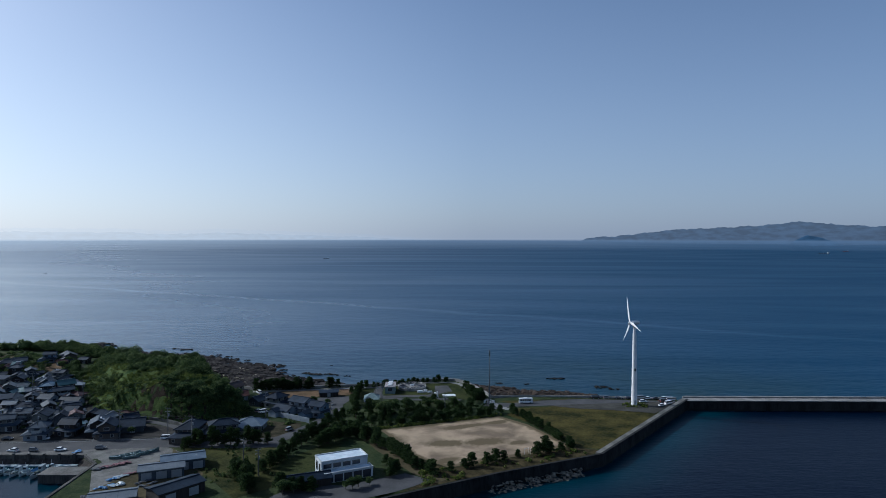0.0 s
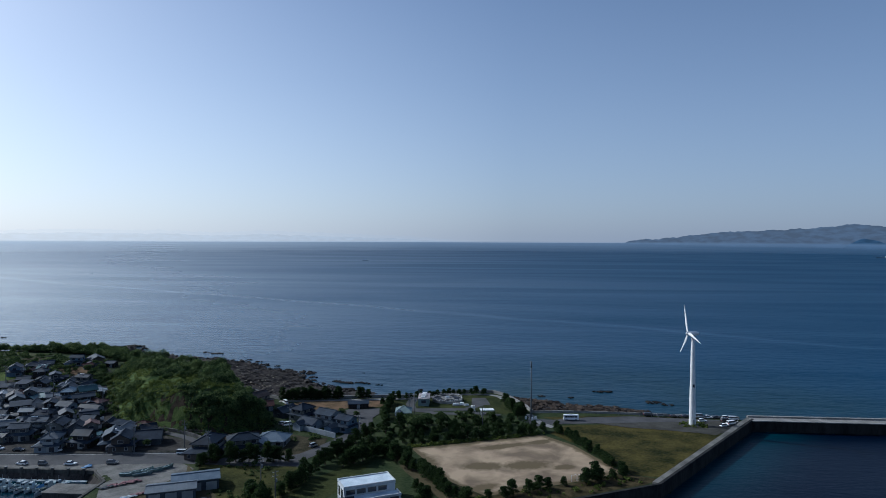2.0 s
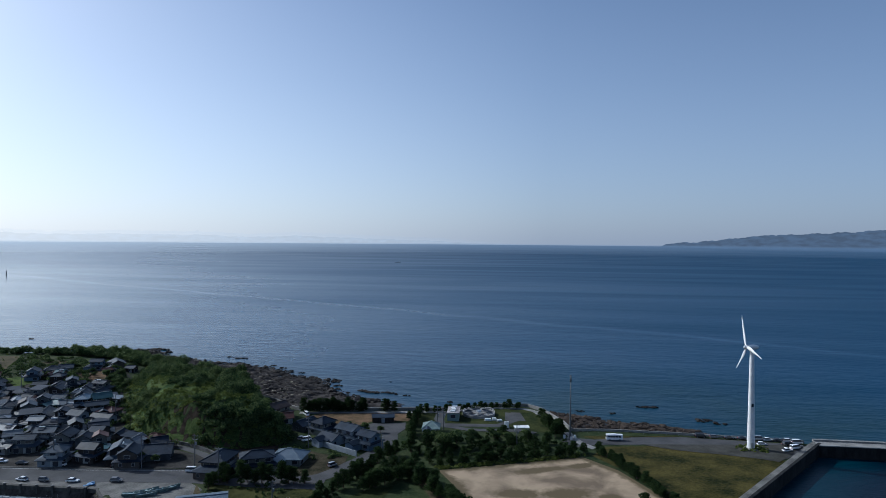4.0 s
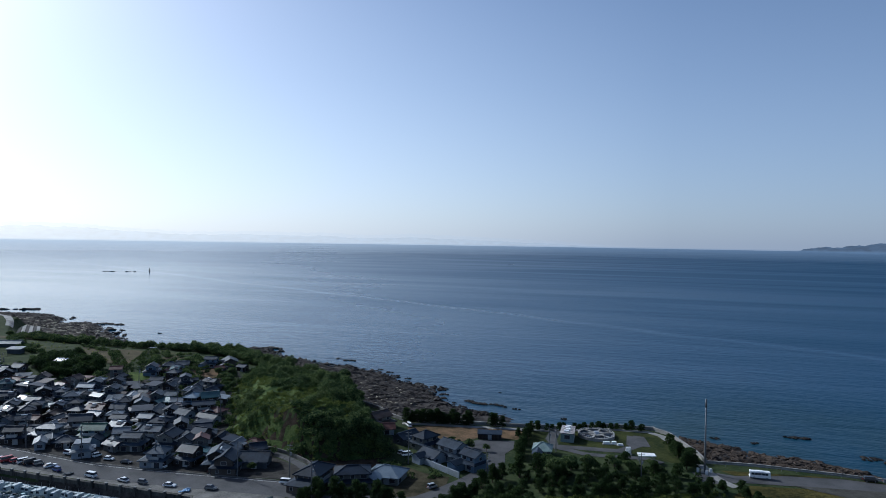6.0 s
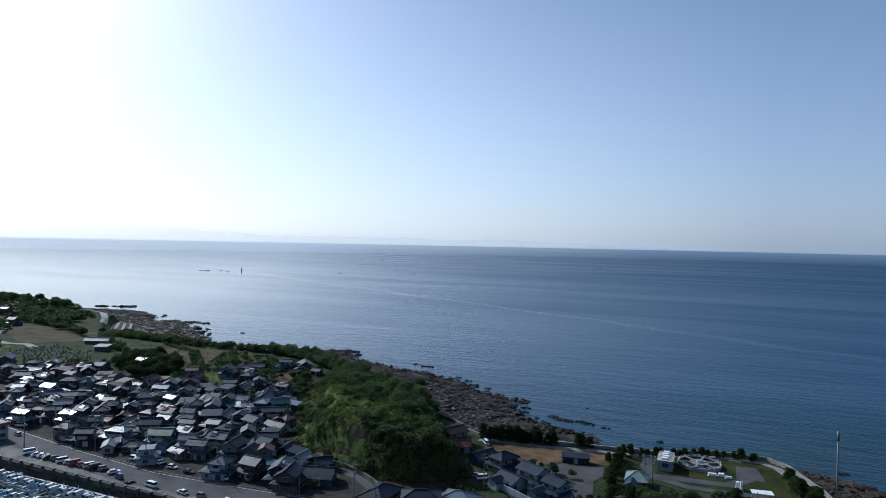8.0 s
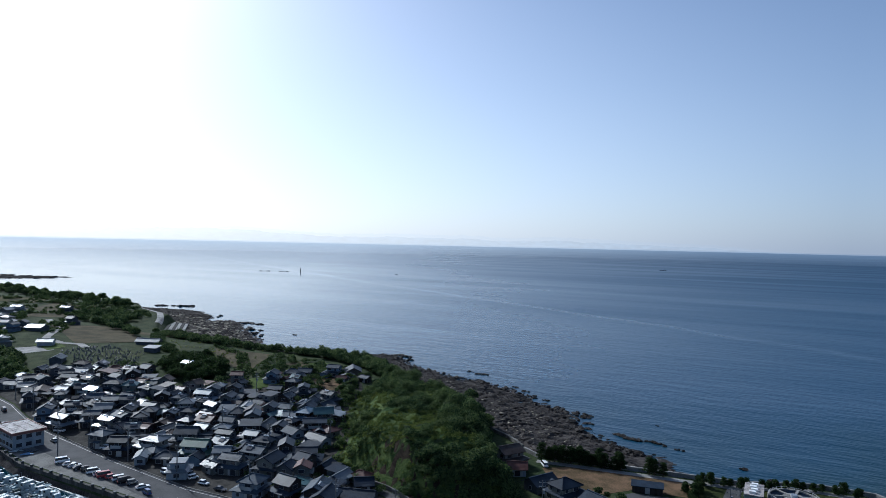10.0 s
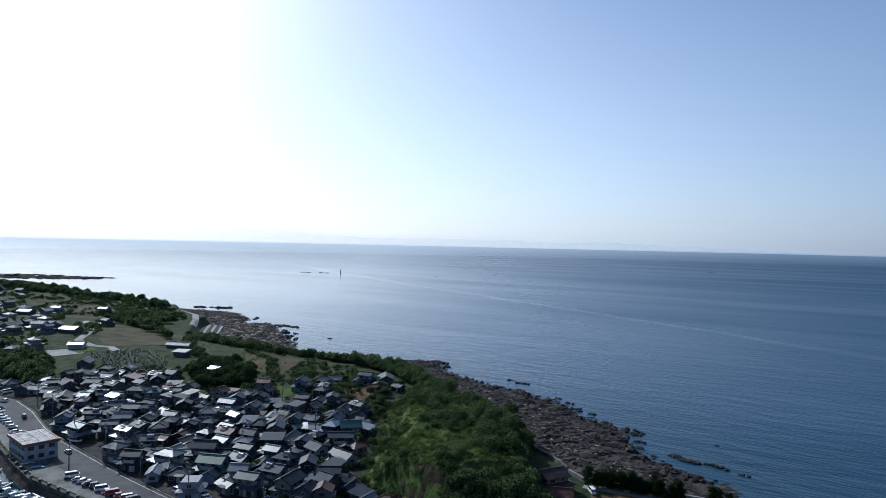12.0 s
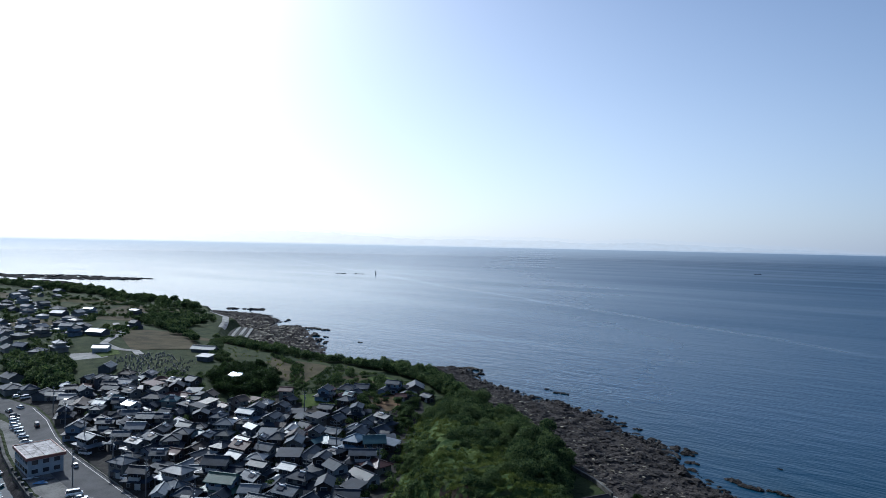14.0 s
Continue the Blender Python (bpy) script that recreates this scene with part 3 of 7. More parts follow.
# painted haze over the horizon: far glowing rings, brighter towards the sun
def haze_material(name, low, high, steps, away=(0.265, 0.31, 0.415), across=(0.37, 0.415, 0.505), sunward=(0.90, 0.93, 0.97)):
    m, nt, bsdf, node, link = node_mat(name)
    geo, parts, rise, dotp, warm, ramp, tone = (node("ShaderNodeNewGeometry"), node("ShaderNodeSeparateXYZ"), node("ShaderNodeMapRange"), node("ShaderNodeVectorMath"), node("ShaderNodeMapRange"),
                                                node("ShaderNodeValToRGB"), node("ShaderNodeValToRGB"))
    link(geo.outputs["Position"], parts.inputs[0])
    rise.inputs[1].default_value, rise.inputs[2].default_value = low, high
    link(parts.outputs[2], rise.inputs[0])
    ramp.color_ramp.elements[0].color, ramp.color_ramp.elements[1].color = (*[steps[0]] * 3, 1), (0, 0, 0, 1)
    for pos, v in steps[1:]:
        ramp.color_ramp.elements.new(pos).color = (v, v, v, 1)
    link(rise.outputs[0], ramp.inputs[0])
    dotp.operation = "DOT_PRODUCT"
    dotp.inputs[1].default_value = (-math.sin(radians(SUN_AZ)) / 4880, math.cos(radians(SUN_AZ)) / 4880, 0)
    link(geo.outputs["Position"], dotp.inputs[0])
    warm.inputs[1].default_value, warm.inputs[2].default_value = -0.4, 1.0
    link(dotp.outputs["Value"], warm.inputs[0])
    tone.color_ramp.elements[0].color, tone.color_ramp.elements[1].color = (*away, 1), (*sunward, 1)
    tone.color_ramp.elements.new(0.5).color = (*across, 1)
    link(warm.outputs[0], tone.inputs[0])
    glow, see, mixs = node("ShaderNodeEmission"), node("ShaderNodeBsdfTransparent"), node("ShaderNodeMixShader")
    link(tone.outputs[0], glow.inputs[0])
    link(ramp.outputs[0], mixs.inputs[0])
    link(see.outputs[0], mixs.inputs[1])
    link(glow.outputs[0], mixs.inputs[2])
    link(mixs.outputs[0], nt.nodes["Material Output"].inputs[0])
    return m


tagged(part("backdrop", Shape().tube((-15, 70, 20), (-15, 70, 2700), 4880, 4880, 96, False), haze_material("horizon_haze", 40, 2690, (0.72, (0.06, 0.64), (0.2, 0.48), (0.45, 0.26), (0.75, 0.08))), None, "", True), "pale glowing haze ring over the sea horizon", "haze", kind="structure")
tagged(part("backdrop", Shape().tube((-15, 70, 2), (-15, 70, 260), 3400, 3400, 96, False), haze_material("sea_haze", 2, 260, (0.0, (0.06, 0.10), (0.14, 0.30), (0.222, 0.60), (0.238, 0.30), (0.26, 0.0)), (0.09, 0.155, 0.27), (0.19, 0.265, 0.375), (0.95, 1.0, 1.05)), None, "", True), "thin low glowing haze ring over the far sea", "haze", kind="structure")

# ---- on the water ----
beacon = thing("beacon", "dark slender sea beacon on a low rock", "beacon", pose(-1050, 1282, 0) @ Matrix.Scale(0.72, 4))
part("rock", Shape().tube((0, 0, -1), (0, 0, 1.2), 6, 3.5, 9), MAT_ROCK, beacon, "low dark rock")
part("tower", Shape().tube((0, 0, 1.5), (0, 0, 10.5), 1.5, 1.0, 12), MAT_WALL_CONCRETE, beacon)
part("gallery", Shape().tube((0, 0, 10.5), (0, 0, 11.1), 1.5, 1.5, 12), MAT_WALL_CONCRETE, beacon)
part("lantern", Shape().tube((0, 0, 11.1), (0, 0, 13.4), 0.8, 0.6, 10), MAT_STEEL, beacon, "small lantern")


def ship(x, y, turn, L, hull, upper, label):
    ob = thing("ship", label, "ship", pose(x, y, float(sea_z(x, y)), 0, 0, turn))
    w = L * 0.17
    part("hull", Shape().add([(-L / 2, -w / 2, -0.5), (L * 0.32, -w / 2, -0.5), (L / 2, 0, -0.5), (L * 0.32, w / 2, -0.5), (-L / 2, w / 2, -0.5),
                              (-L / 2, -w / 2, L * 0.06), (L * 0.32, -w / 2, L * 0.06), (L / 2 + 1, 0, L * 0.085), (L * 0.32, w / 2, L * 0.06), (-L / 2, w / 2, L * 0.06)],
                             [(4, 3, 2, 1, 0), (5, 6, 7, 8, 9), (0, 1, 6, 5), (1, 2, 7, 6), (2, 3, 8, 7), (3, 4, 9, 8), (4, 0, 5, 9)]), hull, ob)
    part("bridge", Shape().box(-L * 0.42, -w * 0.35, L * 0.055, -L * 0.25, w * 0.35, L * 0.16, 0.3), upper, ob)
    part("funnel", Shape().tube((-L * 0.36, 0, L * 0.16), (-L * 0.37, 0, L * 0.21), w * 0.12, w * 0.1, 8), hull, ob)
    part("mast", Shape().tube((L * 0.1, 0, L * 0.05), (L * 0.1, 0, L * 0.17), 0.3, 0.15, 6), upper, ob)
    return ob


MAT_NAVY = plain("navy_hull", (0.05, 0.07, 0.10), 0.5)
MAT_REDHULL = plain("red_hull", (0.32, 0.07, 0.05), 0.5)
ship(1560, 2660, 170, 42, MAT_NAVY, MAT_WHITE, "dark coastal freighter with white bridge at sea")
ship(1790, 2890, 175, 24, MAT_REDHULL, MAT_WHITE, "small red and white vessel at sea")
ship(-405, 2260, 200, 20, MAT_NAVY, MAT_WHITE, "small dark fishing boat out at sea")
ship(-835, 1365, 190, 7, MAT_NAVY, MAT_WHITE, "tiny dark skiff out at sea")

# ---- roads, fields and lawns ----
MAT_GRAVEL = surface("weedy_gravel", (0.026, 0.027, 0.021), (0.080, 0.077, 0.070), 5, 0.5, 0.95, 0.4, spec=0.1, edge=0.2)
MAT_MEADOW = surface("overgrown_meadow", (0.011, 0.017, 0.0059), (0.0578, 0.0578, 0.0187), 7, 0.7, 0.95, 0.8, spec=0.05)
MAT_YARD_LOT = surface("rough_bare_lot", (0.020, 0.020, 0.011), (0.064, 0.054, 0.034), 4, 0.5, 0.95, 0.5, spec=0.05)
MAT_CROP = surface("green_crop", (0.035, 0.060, 0.014), (0.085, 0.115, 0.030), 5, 0.7, 0.95, 0.5, spec=0.05)
drape("road", ribbon([(-66, 236), (-60, 241), (-56.5, 247), (-51.5, 258), (-47.5, 269), (-46, 280), (-48, 290)], 6.0), MAT_ASPHALT, "grey lane between the houses", "road", 0.12)
drape("yard", [(-70, 240), (-61, 242), (-56, 252), (-57, 261), (-66, 262), (-74, 266), (-80, 262), (-76, 252)], MAT_YARD_LOT, "bare brown lot with rough grass beside the lane", "yard", 0.10, 3.0)
drape("road", [(-61.2, 296), (-57.4, 302), (-44.3, 305), (-43, 296), (-45, 288), (-57.7, 289.4)], MAT_ASPHALT, "dark asphalt yard beside the dry field", "yard", 0.11)
drape("field", [(-88, 308), (-80, 314.5), (-60, 318.5), (-46, 321), (-40, 313), (-41, 307.5), (-58, 304.5), (-64, 297), (-72, 291), (-80, 296)], MAT_DRY, "dry reddish-brown field before the sea wall", "field", 0.07)
drape("road", ribbon([(-31, 330), (-31.5, 312), (-29, 304), (-15, 305), (-6, 306), (0, 315), (0.5, 327)], 4.2), MAT_ASPHALT, "grey service lane round the water works", "road", 0.10)
drape("road", [(-4, 326.5), (2.8, 325), (4.6, 314), (-4, 314)], MAT_ASPHALT, "small grey parking bay in the park", "yard", 0.13)
drape("lawn", [(-41, 329), (-33, 331), (-33, 300), (-40, 300)], MAT_LAWN, "short green grass by the water works", "grass", 0.06)
drape("lawn", [(-28.6, 328), (-12, 334.5), (5, 335.5), (10, 330), (17, 310), (19, 297), (6, 300), (2.6, 308), (-2, 304), (-28, 307)], MAT_LAWN, "short green grass of the shore park", "grass", 0.05)
drape("road", ribbon([(-31, 303), (-23.4, 300.8), (-18.3, 298.4), (-8.4, 298.6), (2.4, 300.2), (8, 297)], 3.4), MAT_ASPHALT, "narrow grey lane through the park", "road", 0.15)
drape("path", ribbon([(20.5, 300), (22.5, 292), (25, 286), (29, 281)], 3.0), MAT_CONCRETE, "pale concrete path past the mast", "path", 0.14)
drape("path", ribbon([(-33, 252), (-27, 240), (-22, 229), (-15, 217), (-8, 206), (0, 198.5)], 4.0), MAT_SOIL, "earthen track beside the sports ground", "path", 0.08)
drape("path", ribbon([(-92, 313.5), (-60, 318.6), (-31, 323.2), (-12, 333), (4, 334), (9, 330), (17, 310)], 3.0), MAT_CONCRETE, "pale path inside the sea wall", "path", 0.12)
drape("yard", [(46, 288.5), (60, 290), (106, 296), (97, 283), (90, 275), (84, 277.5), (72, 280.5), (58, 283)], MAT_GRAVEL, "weedy grey gravel round the turbine foot", "yard", 0.17)
drape("lawn", [(26, 296), (60, 301), (104, 297.5), (63, 300.3), (45, 297.3), (30, 292.4)], MAT_GRASS, "strip of rough grass behind the sea wall", "grass", 0.05)
drape("lawn", [(-92, 229), (-66, 236), (-56, 226), (-50, 214), (-48, 196), (-60, 185), (-72, 200), (-86, 214)], MAT_MEADOW, "overgrown green and yellow meadow", "grass", 0.05)
drape("lawn", [(-56, 212), (-44, 232), (-36, 236), (-40, 214), (-47, 200)], MAT_LAWN, "grassy plot beside the white building", "grass", 0.055)
drape("yard", [(-50, 186), (-43, 196), (-30, 195), (-12, 205), (-3, 199), (-14, 190), (-40, 175)], MAT_ASPHALT, "grey paved forecourt before the white building", "yard", 0.07)
drape("yard", [(-104, 190), (-93, 222), (-96, 230), (-86, 216), (-76, 205), (-70, 180), (-104, 170)], MAT_SOIL, "bare trodden ground of the boat yard", "yard", 0.075)
MAT_VERGE = surface("dry_verge_grass", (0.018, 0.017, 0.008), (0.070, 0.055, 0.027), 3, 0.5, 0.95, 0.6, spec=0.05)
drape("verge", [(-8.5, 219.5), (2, 209.5), (34.8, 225), (46, 232), (48, 230.5), (56, 227.5), (51, 222.8), (17, 206), (-13, 189.5), (-4, 199.5), (-14, 217)], MAT_VERGE, "dry brown verge between sports ground and quay wall", "verge", 0.07, 2.0)
drape("field", [(-474, 369), (-440, 403), (-371, 372), (-392, 338)], MAT_SOIL, "dull brown-green fallow field", "field", 0.22, 3.0)
drape("field", [(-449, 339), (-449, 356), (-503, 382), (-489, 354)], MAT_CROP, "bright green small field", "field", 0.22, 3.0)
drape("field", [(-408, 322), (-412, 337), (-387, 329), (-386, 318)], MAT_CROP, "bright green small field", "field", 0.22, 3.0)
drape("field", [(-326, 384), (-285, 390), (-262, 350), (-281, 346)], MAT_SOIL, "brown terraced field above the houses", "field", 0.22, 3.0)
drape("field", [(-250, 337), (-245, 347), (-232, 339), (-236, 326)], MAT_CROP, "small green plot between houses", "field", 0.22, 3.0)
drape("field", [(-227, 357), (-222, 369), (-205, 361), (-208, 347)], MAT_DRY, "small dry yellow plot between houses", "field", 0.22, 3.0)
drape("field", [(-640, 470), (-560, 480), (-520, 440), (-600, 420)], MAT_SOIL, "distant dull field near the far shore", "field", 0.22, 3.0)
drape("field", [(-760, 470), (-680, 490), (-650, 455), (-720, 440)], MAT_GRASS, "distant grassy field near the far shore", "field", 0.22, 3.0)
drape("field", [(-333, 296), (-322, 305), (-312, 298), (-322, 290)], MAT_CROP, "small green plot between houses", "field", 0.22, 3.0)
drape("yard", [(-408, 312), (-396, 328), (-384, 320), (-393, 303)], MAT_CONCRETE, "pale bare lot among the trees", "yard", 0.09)
drape("path", ribbon([(-520, 395), (-470, 372), (-448, 362), (-436, 350), (-420, 336), (-400, 334), (-388, 338), (-376, 334)], 4.5), MAT_CONCRETE, "pale winding lane through the fields", "path", 0.30)
drape("path", ribbon([(-300, 318), (-288, 310), (-276, 308), (-262, 306)], 2.4), MAT_CONCRETE, "pale footpath between houses", "path", 0.30)
drape("path", ribbon([(-590, 512), (-575, 524), (-556, 505), (-541, 493), (-500, 478), (-470, 456), (-452, 440)], 5.0), MAT_CONCRETE, "pale coastal lane above the rocks", "path", 0.30)
MAT_SLOPE = surface("hill_grass", (0.020, 0.042, 0.012), (0.078, 0.104, 0.032), 4, 0.8, 0.95, 0.9, spec=0.05)
DIM = surface("dull_meadow", (0.024, 0.0352, 0.0152), (0.0592, 0.0656, 0.0288), 8, 0.8, 0.95, 0.5, spec=0.05)
for x, y, w, h, turn, mat, label in ((-520, 330, 60, 26, 20, DIM, "dull green meadow"), (-570, 355, 52, 30, 12, MAT_SOIL, "brown tilled field"), (-610, 400, 70, 28, 25, MAT_CROP, "green field by the far houses"), (-540, 415, 50, 22, 28, MAT_SOIL, "brown tilled field"),
                                     (-480, 425, 44, 20, 30, DIM, "dull green meadow"), (-700, 420, 90, 30, 14, DIM, "dull green meadow"), (-350, 365, 40, 22, 20, DIM, "dull green meadow"), (-300, 378, 34, 16, 8, MAT_SOIL, "brown tilled field"),
                                     (-345, 335, 26, 18, 15, DIM, "dull green meadow"), (-240, 385, 26, 12, -20, MAT_CROP, "green garden plot"), (-222, 348, 14, 9, 10, MAT_DRY, "dry garden plot"), (-252, 378, 18, 12, -12, MAT_SOIL, "brown garden plot"),
                                     (-272, 392, 22, 9, 5, DIM, "dull green meadow"), (-820, 430, 90, 36, 4, MAT_SOIL, "brown tilled field"), (-400, 405, 40, 12, 20, MAT_SOIL, "brown tilled field")):
    c, s = math.cos(radians(turn)), math.sin(radians(turn))
    drape("field", [(x + u * w / 2 * c - v * h / 2 * s, y + u * w / 2 * s + v * h / 2 * c) for u, v in ((-1, -0.9), (0.1, -1.1), (1, -0.8), (0.9, 1), (-0.2, 1.1), (-1.1, 0.8))], mat, label, "field", 0.16, 3.0)
MAT_BARE = surface("bare_dark_soil", (0.0196, 0.0147, 0.0105), (0.0525, 0.0392, 0.028), 3, 0.6, 0.95, 0.7, spec=0.06)
drape("bare_ground", [(-84, 276), (-80, 262), (-90, 254), (-101, 256), (-116, 265), (-132, 268), (-134, 272), (-126, 277), (-116, 275), (-108, 269), (-96, 268)], MAT_BARE, "bare dark soil at the cut foot of the hill", "soil", 0.09, 3.0)
drape("road", ribbon([(-134, 265.5), (-126.6, 264.2), (-121.8, 263.4), (-116.2, 261.3), (-111.7, 259), (-107.1, 256.3), (-103.4, 253.3), (-100.2, 250.3), (-98.4, 246), (-97.8, 241)], 3.2), MAT_ASPHALT, "narrow grey lane curving round the foot of the hill", "road", 0.13)
strip_wall("retaining_wall", [(-134, 267.8), (-126.2, 266.4), (-121, 265.5), (-115.2, 263.4), (-110.5, 261), (-105.8, 258.2), (-101.8, 255)], 0.4, 2.5, 4.3, MAT_APRON, "low concrete retaining wall below the hill", "retaining wall")
drape("path", ribbon([(-219.9, 419.2), (-211.1, 409.8), (-203.6, 400.5), (-197.8, 390.9)], 3.0), MAT_CONCRETE, "pale concrete ramp down to the rocky shore", "path", 0.15)
drape("hill_slope", HILL, MAT_SLOPE, "open grassy slopes of the green hill", "grass", 0.12, 3.0)
# pale edge lines and centre dashes of the harbour road
MAT_LINE = plain("road_line_paint", (0.36, 0.36, 0.35), 0.7)
HARBOUR_ROAD = [(-370, 250), (-345, 254), (-325, 255), (-305, 251.5), (-281, 244.5), (-257, 239.5), (-209, 233), (-170, 229.5), (-135, 232), (-100, 236), (-75, 235)]
edge_line = ribbon(HARBOUR_ROAD, 10.4)
north_edge = edge_line[len(HARBOUR_ROAD):][::-1]
strip_wall("kerb", [(x, y + 0.5) for x, y in north_edge[2:]], 0.35, 2.6, 3.28, MAT_APRON, "pale concrete kerb along the harbour road", "kerb")
drape("road_marking", ribbon([(x, y - 0.7) for x, y in north_edge[2:]], 0.22), MAT_LINE, "worn white edge line of the harbour road", "road marking", 0.16)
MAT_YARD = surface("trodden_yard", (0.0192, 0.0184, 0.0176), (0.056, 0.0528, 0.048), 3, 0.6, 0.95, 0.4, spec=0.08)
drape("yard", [(-98, 243.5), (-106, 254), (-124, 262), (-142, 266), (-152, 288), (-172, 318), (-186, 344), (-205, 368), (-228, 376), (-238, 352), (-258, 332), (-264, 306), (-305, 312), (-340, 292), (-345, 260), (-325, 261.5), (-305, 258), (-281, 251), (-257, 246), (-209, 239.2), (-170, 235.7), (-135, 238.2)],
      MAT_YARD, "dark trodden yards and lanes between the houses", "yard", 0.10, 4.0)

# ---- sea walls and breakwater ----
PROM = [(111.5, 294.5), (54.0, 219.6), (17.0, 201.5), (-14.0, 183.5), (-60.0, 157.0)]
strip_wall("seawall", PROM, 1.0, -5, 4.6, MAT_WALL_CONCRETE, "stained concrete quay wall with painted-in shade above the harbour water", "sea wall")
strip_wall("promenade", [(110.0, 295.4), (53.1, 220.8)], 2.0, 2.4, 4.45, MAT_APRON, "pale concrete walkway along the quay wall", "walkway")
strip_wall("promenade", [(52.4, 221.2), (16.1, 203.4), (-14.8, 185.8), (-60, 159.1)], 2.6, 2.0, 3.15, MAT_GRASS, "grassy verge behind the quay wall", "verge")
strip_wall("seawall", [(-100, 322), (-93, 317.5), (-60, 322.5), (-30, 327), (-11, 337), (6, 338), (11.9, 332.3), (20, 311.8), (22.3, 302.5)], 0.7, -3, 4.3, MAT_CONCRETE,
           "weathered concrete sea wall round the shore park", "sea wall")
strip_wall("seawall", [(22.3, 302.9), (37, 304.6), (63, 303.6), (108, 299.7)], 0.5, -3, 3.8, MAT_CONCRETE, "low weathered concrete sea wall beside the parked cars", "sea wall")
strip_wall("seawall", [(-125, 345), (-119.8, 338), (-109.6, 331.8), (-101.5, 324.5)], 0.7, -1, 4.2, MAT_APRON, "curved concrete wall above the rocky shore", "sea wall")
strip_wall("seawall", [(-345, 244), (-304, 239.5), (-274, 230.5), (-249, 224.5), (-231, 221), (-123, 222), (-114.8, 213.6), (-113.8, 186), (-113.8, 150)], 0.9, -4, 3.25, MAT_QUAY,
           "weathered grey quay wall of the fishing harbour", "sea wall")

breakwater = thing("breakwater", "long straight concrete breakwater closing the harbour", "breakwater", pose(0, 0, 0), kind="structure")
# body takes the shade-darkened concrete, deck and parapet the pale one
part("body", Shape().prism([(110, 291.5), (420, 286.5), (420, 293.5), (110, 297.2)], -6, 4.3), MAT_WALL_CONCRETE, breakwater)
for i in range(31):
    x0 = 110 + i * 10
    part("parapet", Shape().prism([(x0 + 0.06, 296.3 - i * 0.12), (x0 + 9.94, 296.2 - i * 0.12), (x0 + 9.94, 297.5 - i * 0.12), (x0 + 0.06, 297.6 - i * 0.12)], 4.2, 5.15), MAT_CONCRETE, breakwater)
    part("deck_slab", Shape().prism([(x0 + 0.05, 291.4 - i * 0.161), (x0 + 9.95, 291.25 - i * 0.161), (x0 + 9.95, 296.1 - i * 0.12), (x0 + 0.05, 296.2 - i * 0.12)], 4.25, 4.55), MAT_CONCRETE, breakwater)

# ---- wind turbine ----
turbine = thing("wind_turbine", "tall white three-bladed wind turbine on the grass edge", "wind turbine", pose(85.4, 289.0, 3.0, 0, 0, 0))
part("foundation", Shape().tube((0, 0, -0.5), (0, 0, 0.35), 3.0, 2.8, 20), MAT_CONCRETE, turbine, "round concrete footing")
tower = Shape().tube((0, 0, 0.3), (0, 0, 36.2), 1.34, 0.74, 32, False)
part("tower", tower, MAT_WHITE, turbine, "tapered white steel tower", True)
part("door", Shape().box(-0.4, -1.62, 0.6, 0.4, -1.45, 2.6), MAT_STEEL, turbine, "grey steel access door")
part("hatch", Shape().box(-0.35, -1.36, 15.5, 0.35, -1.2, 16.7), MAT_GLASS, turbine)
YAW = 186      # the rotor faces the sea wind
nacelle = Shape()
prof = [(-1.7, 0.05), (-1.6, 0.7), (-1.3, 0.88), (0.3, 0.95), (1.3, 0.86), (2.0, 0.64), (2.25, 0.38), (2.3, 0.05)]
for (x0, r0), (x1, r1) in zip(prof, prof[1:]):
    nacelle.tube((-x0, 0, 37.0), (-x1, 0, 37.0), r0, r1, 14, False)
part("nacelle", nacelle.turned(YAW), MAT_WHITE, turbine, "rounded white nacelle", True)
hub = Shape().tube((1.5, 0, 37.0), (2.5, 0, 37.0), 0.85, 0.75, 14).tube((2.5, 0, 37.0), (3.1, 0, 37.0), 0.75, 0.2, 14)
part("hub", hub.turned(YAW), MAT_WHITE, turbine, "", True)
for a in (109, 229, 349):
    blade = Shape()
    c, s = math.cos(radians(a)), math.sin(radians(a))
    secs = [(0.6, 0.32, 0.3, 0), (1.8, 0.75, 0.24, 8), (3.4, 0.9, 0.16, 12), (6.2, 0.62, 0.1, 6), (9.6, 0.38, 0.06, 2), (11.9, 0.14, 0.03, 0)]
    rings = []
    for r, chord, th, tw in secs:
        ct, st = math.cos(radians(tw + 75)), math.sin(radians(tw + 75))
        for u, w in ((-0.35, 0), (0, 1), (0.65, 0.12), (0.65, -0.12), (0, -1)):
            p, q = u * chord * 2, w * th
            ax, tn = p * ct - q * st, p * st + q * ct
            rings.append((2.1 + ax, r * c - tn * s, 37.0 + r * s + tn * c))
    faces = [(5 * k + i, 5 * k + (i + 1) % 5, 5 * k + 5 + (i + 1) % 5, 5 * k + 5 + i) for k in range(5) for i in range(5)] + [(0, 1, 2, 3, 4), (29, 28, 27, 26, 25)]
    part("blade", blade.add(rings, faces).turned(YAW), MAT_WHITE, turbine, "", True)

